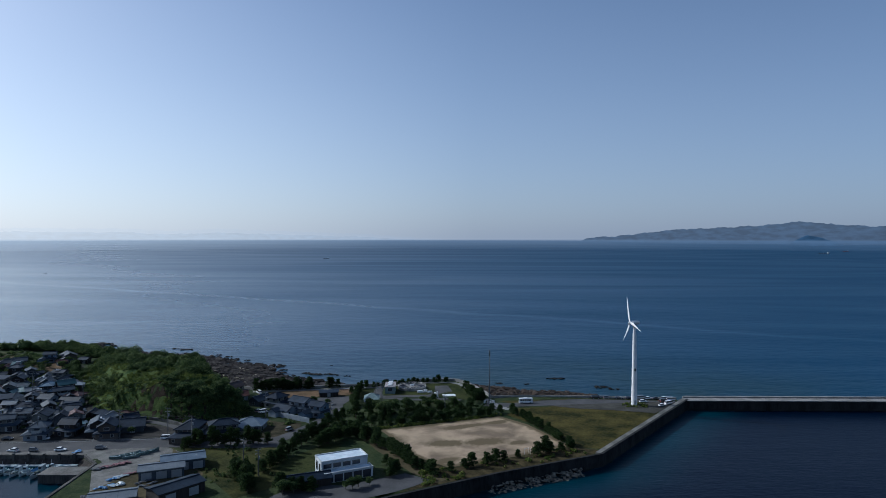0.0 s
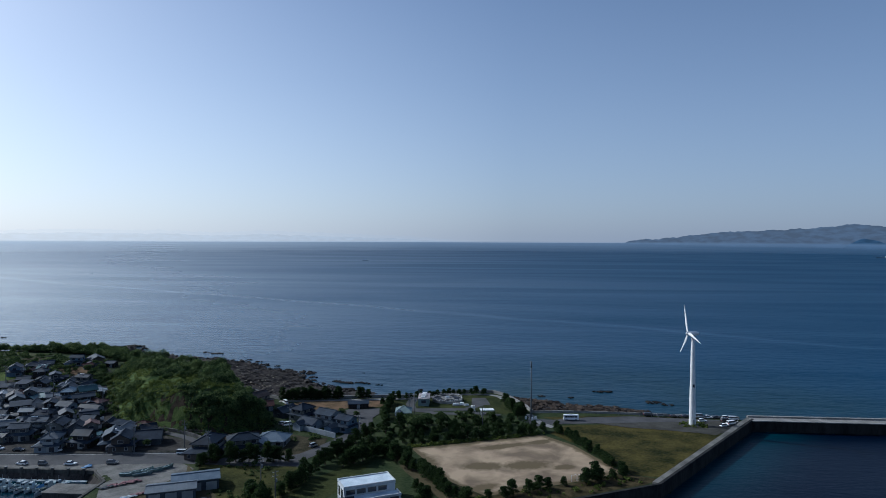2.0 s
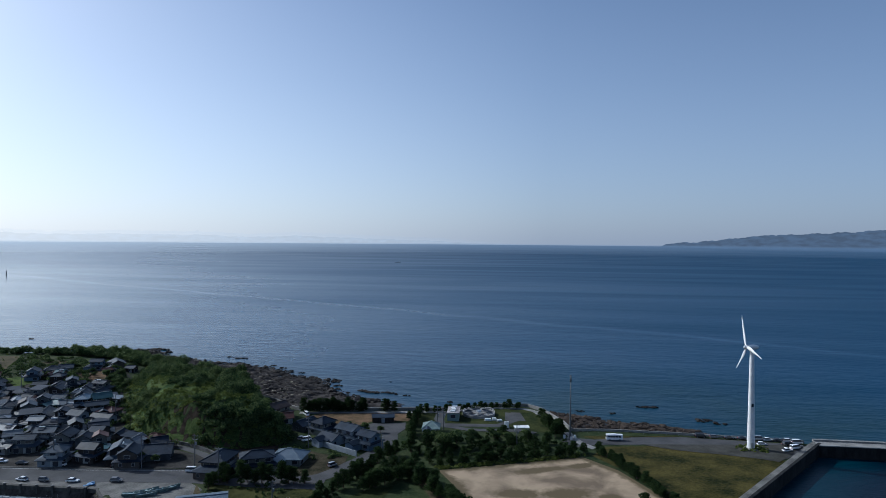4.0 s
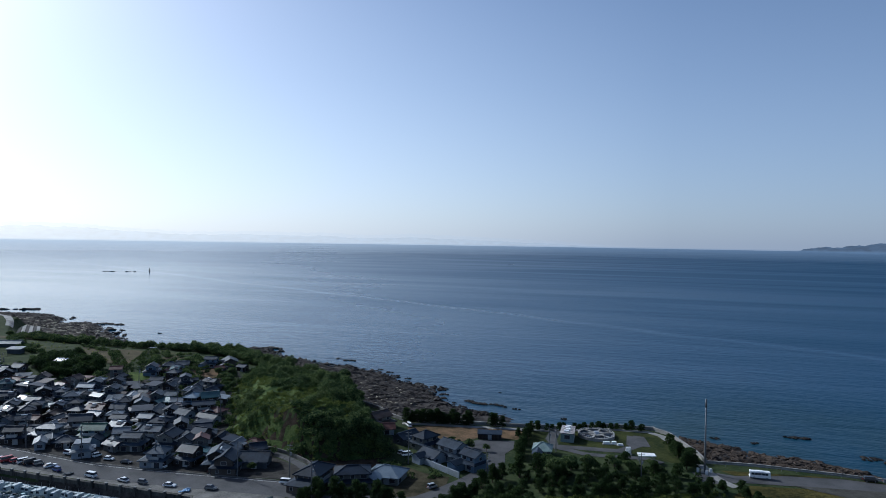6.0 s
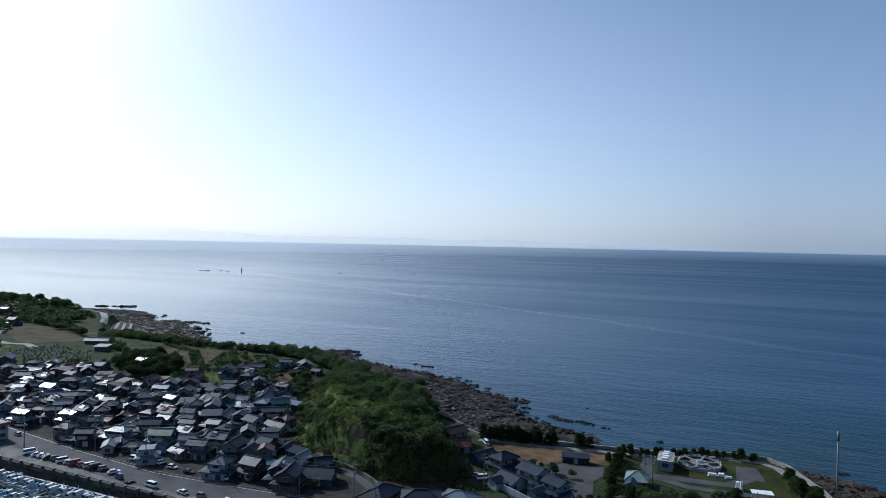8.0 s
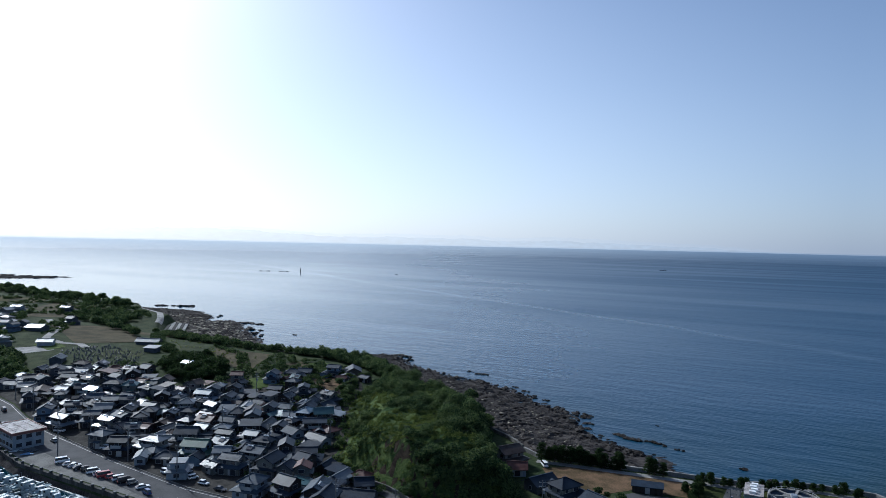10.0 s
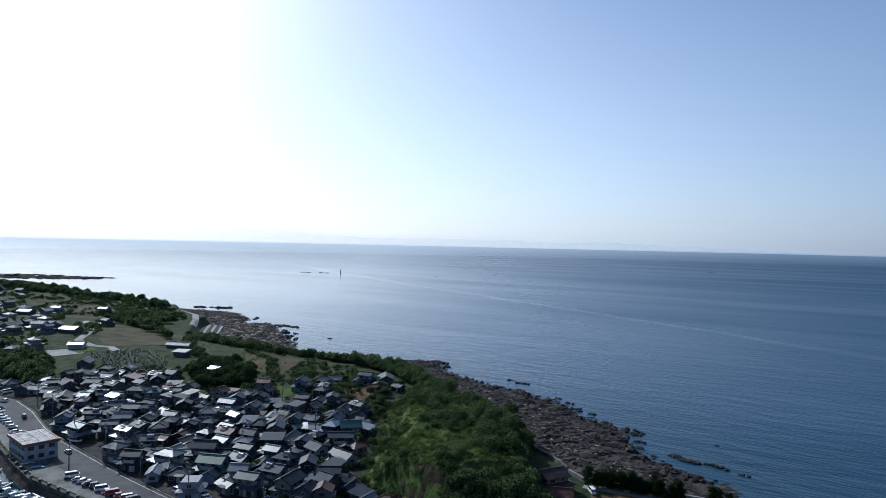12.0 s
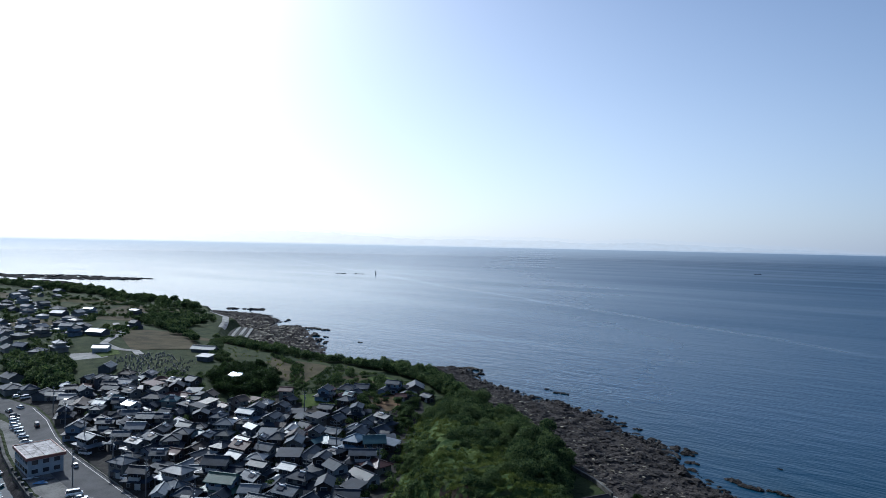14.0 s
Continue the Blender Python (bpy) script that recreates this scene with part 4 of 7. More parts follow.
# ---- tall pole by the shore park ----
mast = thing("mast", "tall slender grey steel mast with equipment cylinder on top", "mast", pose(21, 292.2, 3.0))
part("shaft", Shape().tube((0, 0, 0), (0, 0, 21.5), 0.34, 0.2, 12), MAT_MAST, mast, "", True)
part("antenna", Shape().tube((0, 0, 21.5), (0, 0, 24.2), 0.34, 0.34, 12), MAT_MAST, mast, "grey cylinder on the mast top", True)
part("base_plate", Shape().box(-1.2, -1.2, -0.1, 1.2, 1.2, 0.3), MAT_CONCRETE, mast)
for dx, dy in ((-2.1, 0.2), (0.3, -1.9), (1.9, 0.7)):
    part("cabinet", Shape().box(dx - 0.4, dy - 0.3, 0, dx + 0.4, dy + 0.3, 1.3), MAT_WHITE, mast, "small white equipment cabinet")

# ---- houses ----
ROOFS = {
    "slate": surface("grey_roof_tiles", (0.01144, 0.01827, 0.02879), (0.02561, 0.03906, 0.05905), 2.5, 0.3, 0.5, 0.15, spec=0.12, vary=0.25, wear=0.16),
    "silver": surface("silver_grey_roof_tiles", (0.02367, 0.03538, 0.05063), (0.04541, 0.06594, 0.09235), 2.5, 0.3, 0.5, 0.15, spec=0.12, vary=0.2, wear=0.16),
    "dark": surface("black_glazed_roof_tiles", (0.007304, 0.01344, 0.02294), (0.01716, 0.02762, 0.04575), 2.5, 0.3, 0.5, 0.15, spec=0.12, vary=0.25, wear=0.16),
    "brown": surface("brown_roof_tiles", (0.0372, 0.0282, 0.0246), (0.0684, 0.054, 0.0498), 2.5, 0.3, 0.48, 0.35, spec=0.12, wear=0.14, vary=0.2),
    "red": surface("rust_red_roof", (0.0607, 0.027, 0.0225), (0.0983, 0.0495, 0.045), 2.5, 0.3, 0.48, 0.3, spec=0.12, wear=0.14, vary=0.15),
    "blue": surface("blue_metal_roof", (0.0255, 0.0612, 0.1028), (0.051, 0.1037, 0.159), 3, 0.4, 0.4, 0.15, spec=0.35, wear=0.12, vary=0.15),
    "teal": surface("blue_green_metal_roof", (0.02, 0.0664, 0.0776), (0.044, 0.1064, 0.1208), 3, 0.4, 0.4, 0.15, spec=0.35, wear=0.12, vary=0.15),
    "green": surface("dark_green_metal_roof", (0.010, 0.050, 0.034), (0.022, 0.083, 0.060), 3, 0.4, 0.45, 0.15, vary=0.1),
    # real pale metal, and roofs whose sun glint is put into the colour
    "pale": surface("pale_metal_and_glint_roof", (0.0775, 0.0942, 0.1104), (0.124, 0.1438, 0.1624), 3, 0.4, 0.35, 0.1, spec=0.35, wear=0.12, vary=0.1),
    "steel": surface("blue_grey_metal_roof", (0.059, 0.089, 0.122), (0.105, 0.139, 0.176), 3, 0.4, 0.4, 0.1, spec=0.4),
    "mint": surface("pale_green_roof", (0.121, 0.177, 0.170), (0.192, 0.249, 0.242), 3, 0.4, 0.5, 0.1, vary=0.1),
}
WALLS = {
    "cream": surface("cream_plaster", (0.0945, 0.0972, 0.0882), (0.1422, 0.1476, 0.1404), 2.5, 0.3, 0.85, 0.1, vary=0.15),
    "white": surface("white_plaster", (0.183, 0.211, 0.237), (0.254, 0.286, 0.319), 2.5, 0.3, 0.85, 0.1, vary=0.12),
    "grey": surface("grey_mortar", (0.0416, 0.051, 0.062), (0.0731, 0.0859, 0.0994), 2.5, 0.3, 0.85, 0.1, vary=0.15),
    "wood": surface("dark_weathered_boards", (0.016, 0.012, 0.011), (0.037, 0.031, 0.027), 1.5, 0.2, 0.85, 0.4, vary=0.2, stretch=(3, 3, 0.4)),
    "tan": surface("tan_siding", (0.0496, 0.04, 0.0344), (0.0808, 0.0696, 0.06), 2.5, 0.3, 0.85, 0.1, vary=0.15),
    "sky": surface("pale_blue_siding", (0.087, 0.135, 0.192), (0.131, 0.186, 0.250), 2.5, 0.3, 0.8, 0.1, vary=0.1),
}
ROOFS["bright"] = surface("new_bright_metal_roof", (0.55, 0.56, 0.57), (0.62, 0.63, 0.64), 3, 0.4, 0.2, 0.0, metal=0.8)
ROOF_WORDS = {"bright": "bright new metal", "slate": "grey tiled", "silver": "silver-grey tiled", "dark": "black tiled", "brown": "brown tiled", "red": "rust-red", "blue": "blue metal", "teal": "blue-green metal", "green": "dark green metal",
              "pale": "pale metal", "steel": "blue-grey metal", "mint": "pale green"}
WALL_WORDS = {"cream": "cream plastered", "white": "white plastered", "grey": "grey rendered", "wood": "dark timber", "tan": "tan clad", "sky": "pale blue clad"}
MAT_FRAME = plain("window_frame", (0.34, 0.36, 0.37), 0.45, 0.3)
rnd = random.Random(7)
BUILT = []


def roof_shape(kind, L, D, h, eave=0.65, pitch=0.5, t=0.2):
    """A roof over an L x D plan whose walls end at h: two slopes (gable), four slopes (hip), one slope (shed) or a rimmed flat one."""
    s = Shape()
    x, y, drop = L / 2 + eave, D / 2 + eave, eave * pitch
    if kind == "gable":
        top = h + D / 2 * pitch
        s.along_x([(-y, h - drop), (0, top), (y, h - drop), (y, h - drop + t), (0, top + t * 1.2), (-y, h - drop + t)], -x, x)
    elif kind == "shed":
        a, b = h - 0.05, h + D * 0.16
        s.along_x([(-y, a), (y, b), (y, b + t), (-y, a + t)], -x, x)
    elif kind == "flat":
        s.box(-x + eave * 0.6, -y + eave * 0.6, h, x - eave * 0.6, y - eave * 0.6, h + 0.25)
    else:
        r, top = max(L / 2 - D / 2, 0.3), h + (D / 2) * pitch + t
        e = h - drop
        s.add([(-x, -y, e), (x, -y, e), (x, y, e), (-x, y, e), (-x, -y, e + t), (x, -y, e + t), (x, y, e + t), (-x, y, e + t), (-r, 0, top), (r, 0, top)],
              [(3, 2, 1, 0), (0, 1, 5, 4), (1, 2, 6, 5), (2, 3, 7, 6), (3, 0, 4, 7), (4, 5, 9, 8), (5, 6, 9), (6, 7, 8, 9), (7, 4, 8)])
    return s


def ridge_shape(kind, L, D, h, eave=0.65, pitch=0.5, t=0.2):
    s = Shape()
    top = h + D / 2 * pitch + t
    x = L / 2 + eave if kind == "gable" else max(L / 2 - D / 2, 0.3)
    s.along_x([(-0.22, top - 0.1), (0.22, top - 0.1), (0.16, top + 0.22), (-0.16, top + 0.22)], -x, x)
    if kind == "hip":
        for sx in (-1, 1):
            for sy in (-1, 1):
                s.tube((sx * x, 0, top + 0.03), (sx * (L / 2 + eave), sy * (D / 2 + eave), h - eave * pitch + t + 0.03), 0.15, 0.15, 5)
    return s


def gable_ends(L, D, h, pitch=0.5):
    s = Shape()
    top = h + D / 2 * pitch
    for x in (-L / 2, L / 2 - 0.12):
        s.along_x([(-D / 2, h), (D / 2, h), (0, top)], x, x + 0.12)
    return s


def window(parent, x, y, z, w, hh, side):
    """A framed window on one face: side 0 front (-y), 1 back, 2 left (-x), 3 right."""
    fr, pane = Shape(), Shape()
    for s, grow, d in ((fr, 0.08, 0.05), (pane, 0.0, 0.075)):
        a, b = w / 2 + grow, hh / 2 + grow
        if side < 2:
            s.box(x - a, y - d, z - b, x + a, y + d, z + b)
        else:
            s.box(x - d, y - a, z - b, x + d, y + a, z + b)
    ob = part("window", fr, MAT_FRAME, parent)
    part("pane", pane, MAT_GLASS, ob)
    return ob


def seen_sides(turn):
    """The two outer faces that look towards the harbour."""
    c, s = math.cos(radians(turn)), math.sin(radians(turn))
    return (0 if 0.6 * s + 0.8 * c > 0 else 1), (3 if 0.6 * c - 0.8 * s > 0 else 2)


def storey_windows(parent, L, D, z, sides, face_gap=3.0):
    for side, run, off in ((0, L, -D / 2), (1, L, D / 2), (2, D, -L / 2), (3, D, L / 2)):
        if side not in sides:
            continue
        n = max(1, int(run / face_gap))
        for i in range(n):
            if rnd.random() < 0.2:
                continue
            u = (i + 0.5) / n * run - run / 2
            w, hh = rnd.choice(((1.7, 1.1), (1.7, 1.7), (0.9, 1.0)))
            window(parent, *((u, off) if side < 2 else (off, u)), z + 1.25 + (0.1 if hh < 1.5 else -0.2), w, hh, side)


def house(x, y, turn, L, D, roof="slate", wall="cream", storeys=2, kind="gable", detail=True, group="houses of the village", pitch=0.0):
    """A dwelling: walls, roof, ridge, windows, door; two-storey ones with a lower roof skirt round a smaller upper floor."""
    z = min(hz(x + dx, y + dy) for dx in (-4, 4) for dy in (-3, 3)) if detail else hz(x, y)
    words = "two-storey" if storeys == 2 else "single-storey"
    ob = thing("house", f"{words} {WALL_WORDS[wall]} house with a {ROOF_WORDS[roof]} {kind} roof", "house", pose(x, y, z, 0, 0, turn), group)
    wm, rm = WALLS[wall], ROOFS[roof]
    L, D = L * 0.78, D * 0.80
    BUILT.append((x, y, (L + D) / 4))
    H = 2.55
    pitch = pitch or rnd.uniform(0.36, 0.58)
    if storeys == 2:
        skirt = D > 5.6
        l2, d2 = (L * 0.76, D * 0.74) if skirt else (L, D)
        ox = (L - l2) / 2 * rnd.choice((-1, 0, 1)) * 0.7 if skirt else 0
        part("wall", Shape().box(-L / 2, -D / 2, -1.5, L / 2, D / 2, H), wm, ob)
        if skirt:
            part("lower_roof", roof_shape("hip", L, D, H, 0.7, 0.36), rm, ob)
        H2 = H + 2.25
        up = Shape().box(ox - l2 / 2, -d2 / 2, H, ox + l2 / 2, d2 / 2, H2)
        top = roof_shape(kind, l2, d2, H2, 0.65, pitch)
        if kind == "gable":
            g = gable_ends(l2, d2, H2, pitch)
            g.v = [(a + ox, b, c) for a, b, c in g.v]
            up.add(g.v, g.f)
        top.v = [(a + ox, b, c) for a, b, c in top.v]
        part("upper_wall", up, wm, ob)
        part("roof", top, rm, ob)
        if kind in ("gable", "hip"):
            cap = ridge_shape(kind, l2, d2, H2, 0.65, pitch)
            cap.v = [(a + ox, b, c) for a, b, c in cap.v]
            part("ridge", cap, rm, ob)
        if detail:
            storey_windows(ob, L, D, 0, seen_sides(turn))
            for side, run, off in ((0, l2, -d2 / 2), (1, l2, d2 / 2), (2, d2, -l2 / 2), (3, d2, l2 / 2)):
                if side not in seen_sides(turn):
                    continue
                n = max(1, int(run / 2.9))
                for i in range(n):
                    u = (i + 0.5) / n * run - run / 2
                    window(ob, *((u + ox, off) if side < 2 else (off + ox, u)), H + 1.25, rnd.choice((1.7, 1.1)), 1.0, side)
    else:
        body = Shape().box(-L / 2, -D / 2, -1.5, L / 2, D / 2, H)
        if kind == "gable":
            g = gable_ends(L, D, H, pitch)
            body.add(g.v, g.f)
        part("wall", body, wm, ob)
        part("roof", roof_shape(kind, L, D, H, 0.65, pitch), rm, ob)
        if kind in ("gable", "hip"):
            part("ridge", ridge_shape(kind, L, D, H, 0.65, pitch), rm, ob)
        if detail:
            storey_windows(ob, L, D, 0, seen_sides(turn))
    if detail and storeys == 2 and rnd.random() < 0.3:
        # a railed balcony on the front
        front = -1 if 0 in seen_sides(turn) else 1
        yy, bw = front * (d2 / 2 + 0.5), l2 * 0.3
        deck = part("balcony", Shape().box(ox - bw, yy - 0.6, H + 0.25, ox + bw, yy + 0.6, H + 0.4), MAT_FRAME, ob, "small railed balcony")
        part("railing", Shape().box(ox - bw, yy + front * 0.56 - 0.03, H + 0.45, ox + bw, yy + front * 0.56 + 0.03, H + 1.3).box(ox - bw, yy - 0.55, H + 0.45, ox - bw + 0.05, yy + 0.55, H + 1.3).box(ox + bw - 0.05, yy - 0.55, H + 0.45, ox + bw, yy + 0.55, H + 1.3), MAT_FRAME, deck)
    if detail and L > 6.5 and kind == "gable" and rnd.random() < 0.16:
        # solar panels on one slope
        l3, d3, h3, o3 = (l2, d2, H2, ox) if storeys == 2 else (L, D, H, 0)
        sl = rnd.choice((-1, 1))
        for k in (-0.22, 0.0, 0.22):
            part("solar_panel", Shape().along_x([(sl * d3 * 0.12, h3 + d3 * 0.38 * pitch + 0.30), (sl * d3 * 0.44, h3 + d3 * 0.06 * pitch + 0.30), (sl * d3 * 0.44, h3 + d3 * 0.06 * pitch + 0.36), (sl * d3 * 0.12, h3 + d3 * 0.38 * pitch + 0.36)][::sl],
                                                o3 + l3 * (k - 0.10), o3 + l3 * (k + 0.10)), MAT_GLASS, ob, "dark glossy solar panel")
    if detail and storeys == 2 and rnd.random() < 0.22:
        # solar water heater: a flat collector with a white tank along its upper edge, on the slope towards the sun
        sl, u, f = -1, ox + l2 * rnd.uniform(-0.25, 0.25), d2 / 2
        rise = lambda k: H2 + f * (1 - k) * pitch + 0.34
        heater = part("solar_heater", Shape().along_x([(sl * f * 0.85, rise(0.85)), (sl * f * 0.3, rise(0.3)), (sl * f * 0.3, rise(0.3) + 0.09), (sl * f * 0.85, rise(0.85) + 0.09)], u - 1.0, u + 1.0), MAT_GLASS, ob, "glass solar water heater")
        part("tank", Shape().tube((u - 1.05, sl * f * 0.27, rise(0.27) + 0.2), (u + 1.05, sl * f * 0.27, rise(0.27) + 0.2), 0.24, 0.24, 8), MAT_WHITE, heater)
    if detail and L > 5.5 and y > 251 + max(0, (-215 - x) * 0.2) and rnd.random() < 0.7:
        # a lower wing at right angles, under its own roof
        wl, wd, wh = D * rnd.uniform(0.55, 0.75), L * rnd.uniform(0.42, 0.55), H * 0.95
        sx, sy = rnd.choice((-1, 1)), -1 if 0 in seen_sides(turn) else 1
        ox, oy = sx * (L / 2 - wd / 2 - 0.1), sy * (D / 2 + wl / 2 - 0.3)
        wing, wroof = Shape().box(-wl / 2, -wd / 2, -1.5, wl / 2, wd / 2, wh), roof_shape("gable", wl, wd, wh, 0.4, pitch)
        ends = gable_ends(wl, wd, wh, pitch)
        part("wing_wall", wing.add(ends.v, ends.f).turned(90, ox, oy), wm, ob)
        part("wing_roof", wroof.turned(90, ox, oy), rm if rnd.random() < 0.7 else ROOFS[rnd.choice(("slate", "silver", "dark", "brown"))], ob)
    if detail:
        part("door", Shape().box(-0.9 + L * 0.15, -D / 2 - 0.06, 0, 0.9 + L * 0.15, -D / 2 + 0.06, 2.1), MAT_FRAME, ob, "sliding entrance door")
        part("porch_roof", Shape().along_x([(-D / 2 - 1.1, 2.35), (-D / 2, 2.65), (-D / 2, 2.8), (-D / 2 - 1.1, 2.48)], L * 0.15 - 1.4, L * 0.15 + 1.4), rm, ob)
    return ob

# ---- plants ----
def leaf_mesh(name, blobs, density, leaf, material, seed, shell=0.72):
    """Many small leaf sprays spread through the outer part of the given clumps (x, y, z, rx, ry, rz)."""
    g = np.random.default_rng(seed)
    blobs = np.asarray(blobs, float)
    area = 12.6 * (blobs[:, 3] * blobs[:, 4] * blobs[:, 5]) ** (2 / 3)
    count = np.maximum((area * density).astype(int), 6)
    which = np.repeat(np.arange(len(blobs)), count)
    n = len(which)
    d = g.normal(size=(n, 3))
    d[:, 2] = np.abs(d[:, 2]) * 0.9 + d[:, 2] * 0.35
    d /= np.linalg.norm(d, axis=1)[:, None]
    r = shell + (1.06 - shell) * g.random(n) ** 0.7 + 0.12 * g.normal(size=n)
    c = blobs[which, :3] + d * blobs[which, 3:] * r[:, None]
    out = d + 0.75 * g.normal(size=(n, 3))
    out /= np.linalg.norm(out, axis=1)[:, None]
    u = np.cross(out, g.normal(size=(n, 3)))
    u /= np.linalg.norm(u, axis=1)[:, None]
    w = np.cross(out, u)
    size = leaf * (0.55 + 0.9 * g.random(n))[:, None]
    u, w = u * size, w * size * 0.7
    tip = out * size * 0.25
    verts = np.stack([c - u, c - w * 0.8 + tip, c + u, c + w + tip], 1).reshape(-1, 3)
    me = bpy.data.meshes.new(name)
    me.vertices.add(4 * n)
    me.vertices.foreach_set("co", verts.astype(np.float32).ravel())
    me.loops.add(4 * n)
    me.loops.foreach_set("vertex_index", np.arange(4 * n, dtype=np.int32))
    me.polygons.add(n)
    me.polygons.foreach_set("loop_start", np.arange(0, 4 * n, 4, dtype=np.int32))
    me.update(calc_edges=True)
    me.materials.append(material)
    return me


def tree(name, label, height, spread, seed, material, kind="pine"):
    """A tapered, slightly bent trunk, limbs and a ragged crown."""
    g = random.Random(seed)
    ob = thing(name, label, "tree", pose(0, 0, -50))
    s = Shape()
    pts = [Vector((0, 0, -0.3))]
    for k in range(1, 5):
        pts.append(Vector((g.uniform(-0.1, 0.1) * height * k * 0.25, g.uniform(-0.1, 0.1) * height * k * 0.25, height * 0.82 * k / 4)))
    r = height * 0.035
    for k in range(4):
        s.tube(pts[k], pts[k + 1], r * (1 - 0.2 * k), r * (0.8 - 0.2 * k), 7)
    blobs = []
    n = 12 if kind == "pine" else 12
    for i in range(n):
        f = (i + 0.5) / n
        z = height * (0.16 + 0.74 * f) if kind == "pine" else height * g.uniform(0.42, 0.88)
        reach = spread * (0.85 - 0.65 * f) * g.uniform(0.5, 0.95) if kind == "pine" else spread * g.uniform(0.2, 0.75)
        a = i * 2.4 + g.uniform(-0.5, 0.5)
        tip = Vector((math.cos(a) * reach, math.sin(a) * reach, z))
        base = pts[min(3, int(z / height * 4))]
        s.tube(base, tip, r * 0.4, r * 0.12, 5)
        q = spread * g.uniform(0.40, 0.58)
        blobs.append((tip.x, tip.y, tip.z, q, q, q * g.uniform(0.5, 0.75)))
    blobs.append((pts[-1].x, pts[-1].y, height * 0.92, spread * 0.36, spread * 0.36, height * 0.1))
    part("trunk", s, MAT_BARK, ob)
    part("crown", leaf_mesh("crown", blobs, 15.0, 0.19 if kind == "pine" else 0.2, material, seed, 0.6), material, ob)
    return ob


def scatter(outline, n, seed, gap=1.0):
    """Random places inside an outline, not closer than gap."""
    g = random.Random(seed)
    xs, ys = [p[0] for p in outline], [p[1] for p in outline]
    out = []
    tries = 0
    while len(out) < n and tries < n * 40:
        tries += 1
        x, y = g.uniform(min(xs), max(xs)), g.uniform(min(ys), max(ys))
        if float(signed(outline, np.array([x]), np.array([y]))[0]) > 0 and all((x - a) ** 2 + (y - b) ** 2 > gap * gap for a, b in out[-60:]):
            out.append((x, y))
    return out


def thicket(name, label, outline, n, seed, lo, hi, material, density=3.2, leaf=0.42, rise=0.55, holes=0.0, mask=None):
    """Scrub or woodland nobody could count: overlapping clumps of leaves that follow the ground."""
    g = random.Random(seed)
    blobs = []
    for x, y in scatter(outline, n, seed, lo * 0.7):
        if holes and float(ripple(np.array(x), np.array(y), 9.0, seed)) > holes:
            continue
        if mask and not mask(x, y):
            continue
        r = g.uniform(lo, hi) * (0.75 if g.random() < 0.5 else 1.0)
        h = r * g.uniform(0.7, 1.25)
        z = hz(x, y)
        blobs.append((x, y, z + h * rise, r, r, h))
        for _ in range(3):
            a, q = g.uniform(0, 6.3), r * g.uniform(0.35, 0.6)
            blobs.append((x + math.cos(a) * r * 0.7, y + math.sin(a) * r * 0.7, z + h * g.uniform(0.5, 1.15), q, q, q))
    return tagged(new(name, leaf_mesh(name, blobs, density, leaf, material, seed)), label, "vegetation", kind="stuff")

PLOTS = [[(-326, 384), (-285, 390), (-262, 350), (-281, 346)], [(-250, 337), (-245, 347), (-232, 339), (-236, 326)], [(-227, 357), (-222, 369), (-205, 361), (-208, 347)]]
beside_plots = lambda x, y: all(float(signed(p, np.array([x]), np.array([y]))[0]) < -0.5 for p in PLOTS)
# ---- the village ----
# some pale roofs below stand in for sun glint on the tiles
house(-747.7, 422.4, 36, 9, 7, "slate", "cream", 1, "gable", False)
house(-757.9, 455.8, 121, 9, 7, "pale", "cream", 1, "gable", False)
house(-652.8, 376.5, -2, 11, 8, "slate", "grey", 1, "gable", False)
house(-589.3, 372.5, 13, 10, 7, "pale", "white", 1, "hip", False)
house(-553.2, 345.0, 7, 12, 8, "slate", "white", 2, "gable", False)
house(-532.2, 336.2, 25, 9, 7, "pale", "cream", 1, "gable", False)
house(-516.5, 355.1, 20, 15, 9, "slate", "grey", 2, "hip", False)
house(-515.9, 364.4, 119, 11, 6, "pale", "grey", 1, "gable", False)
house(-462.7, 345.9, 134, 10, 8, "dark", "grey", 2, "gable", False)
house(-456.3, 335.3, 114, 10, 8, "slate", "sky", 2, "gable", False)
house(-471.8, 322.8, 19, 12, 9, "slate", "cream", 2, "hip", False)
house(-477.1, 313.2, 16, 11, 8, "silver", "cream", 1, "hip", False)
for x, y, a, r, w in ((-861, 479, 12, "pale", "white"), (-809, 446, 30, "pale", "cream"), (-823, 487, 8, "silver", "grey"), (-775, 424, 110, "pale", "white"), (-668, 376, 20, "slate", "cream"), (-645, 384, 15, "pale", "white"),
                      (-663, 403, 100, "silver", "cream"), (-598, 389, 25, "pale", "grey"), (-613, 372, 5, "slate", "white"), (-527, 368, 20, "slate", "cream"), (-571, 391, 115, "pale", "cream"), (-591, 409, 24, "silver", "white"),
                      (-449, 347, 22, "pale", "grey"), (-554, 430, 15, "dark", "cream"), (-487, 345, 30, "pale", "white"), (-570, 356, 10, "slate", "grey"), (-545, 372, 25, "slate", "white"), (-498, 333, 112, "pale", "cream"),
                      (-630, 402, 18, "slate", "grey"), (-700, 388, 8, "slate", "cream"), (-720, 410, 110, "pale", "white"), (-483, 304, 15, "pale", "cream"), (-497, 312, 100, "slate", "white"), (-538, 325, 24, "slate", "grey"), (-560, 333, 12, "pale", "cream")):
    house(x, y, a, 14, 10, r, w, 1 if w == "grey" else 2, "hip" if r == "slate" else "gable", False)
house(-419.2, 310.8, -7, 13, 8, "pale", "cream", 2, "hip", False)
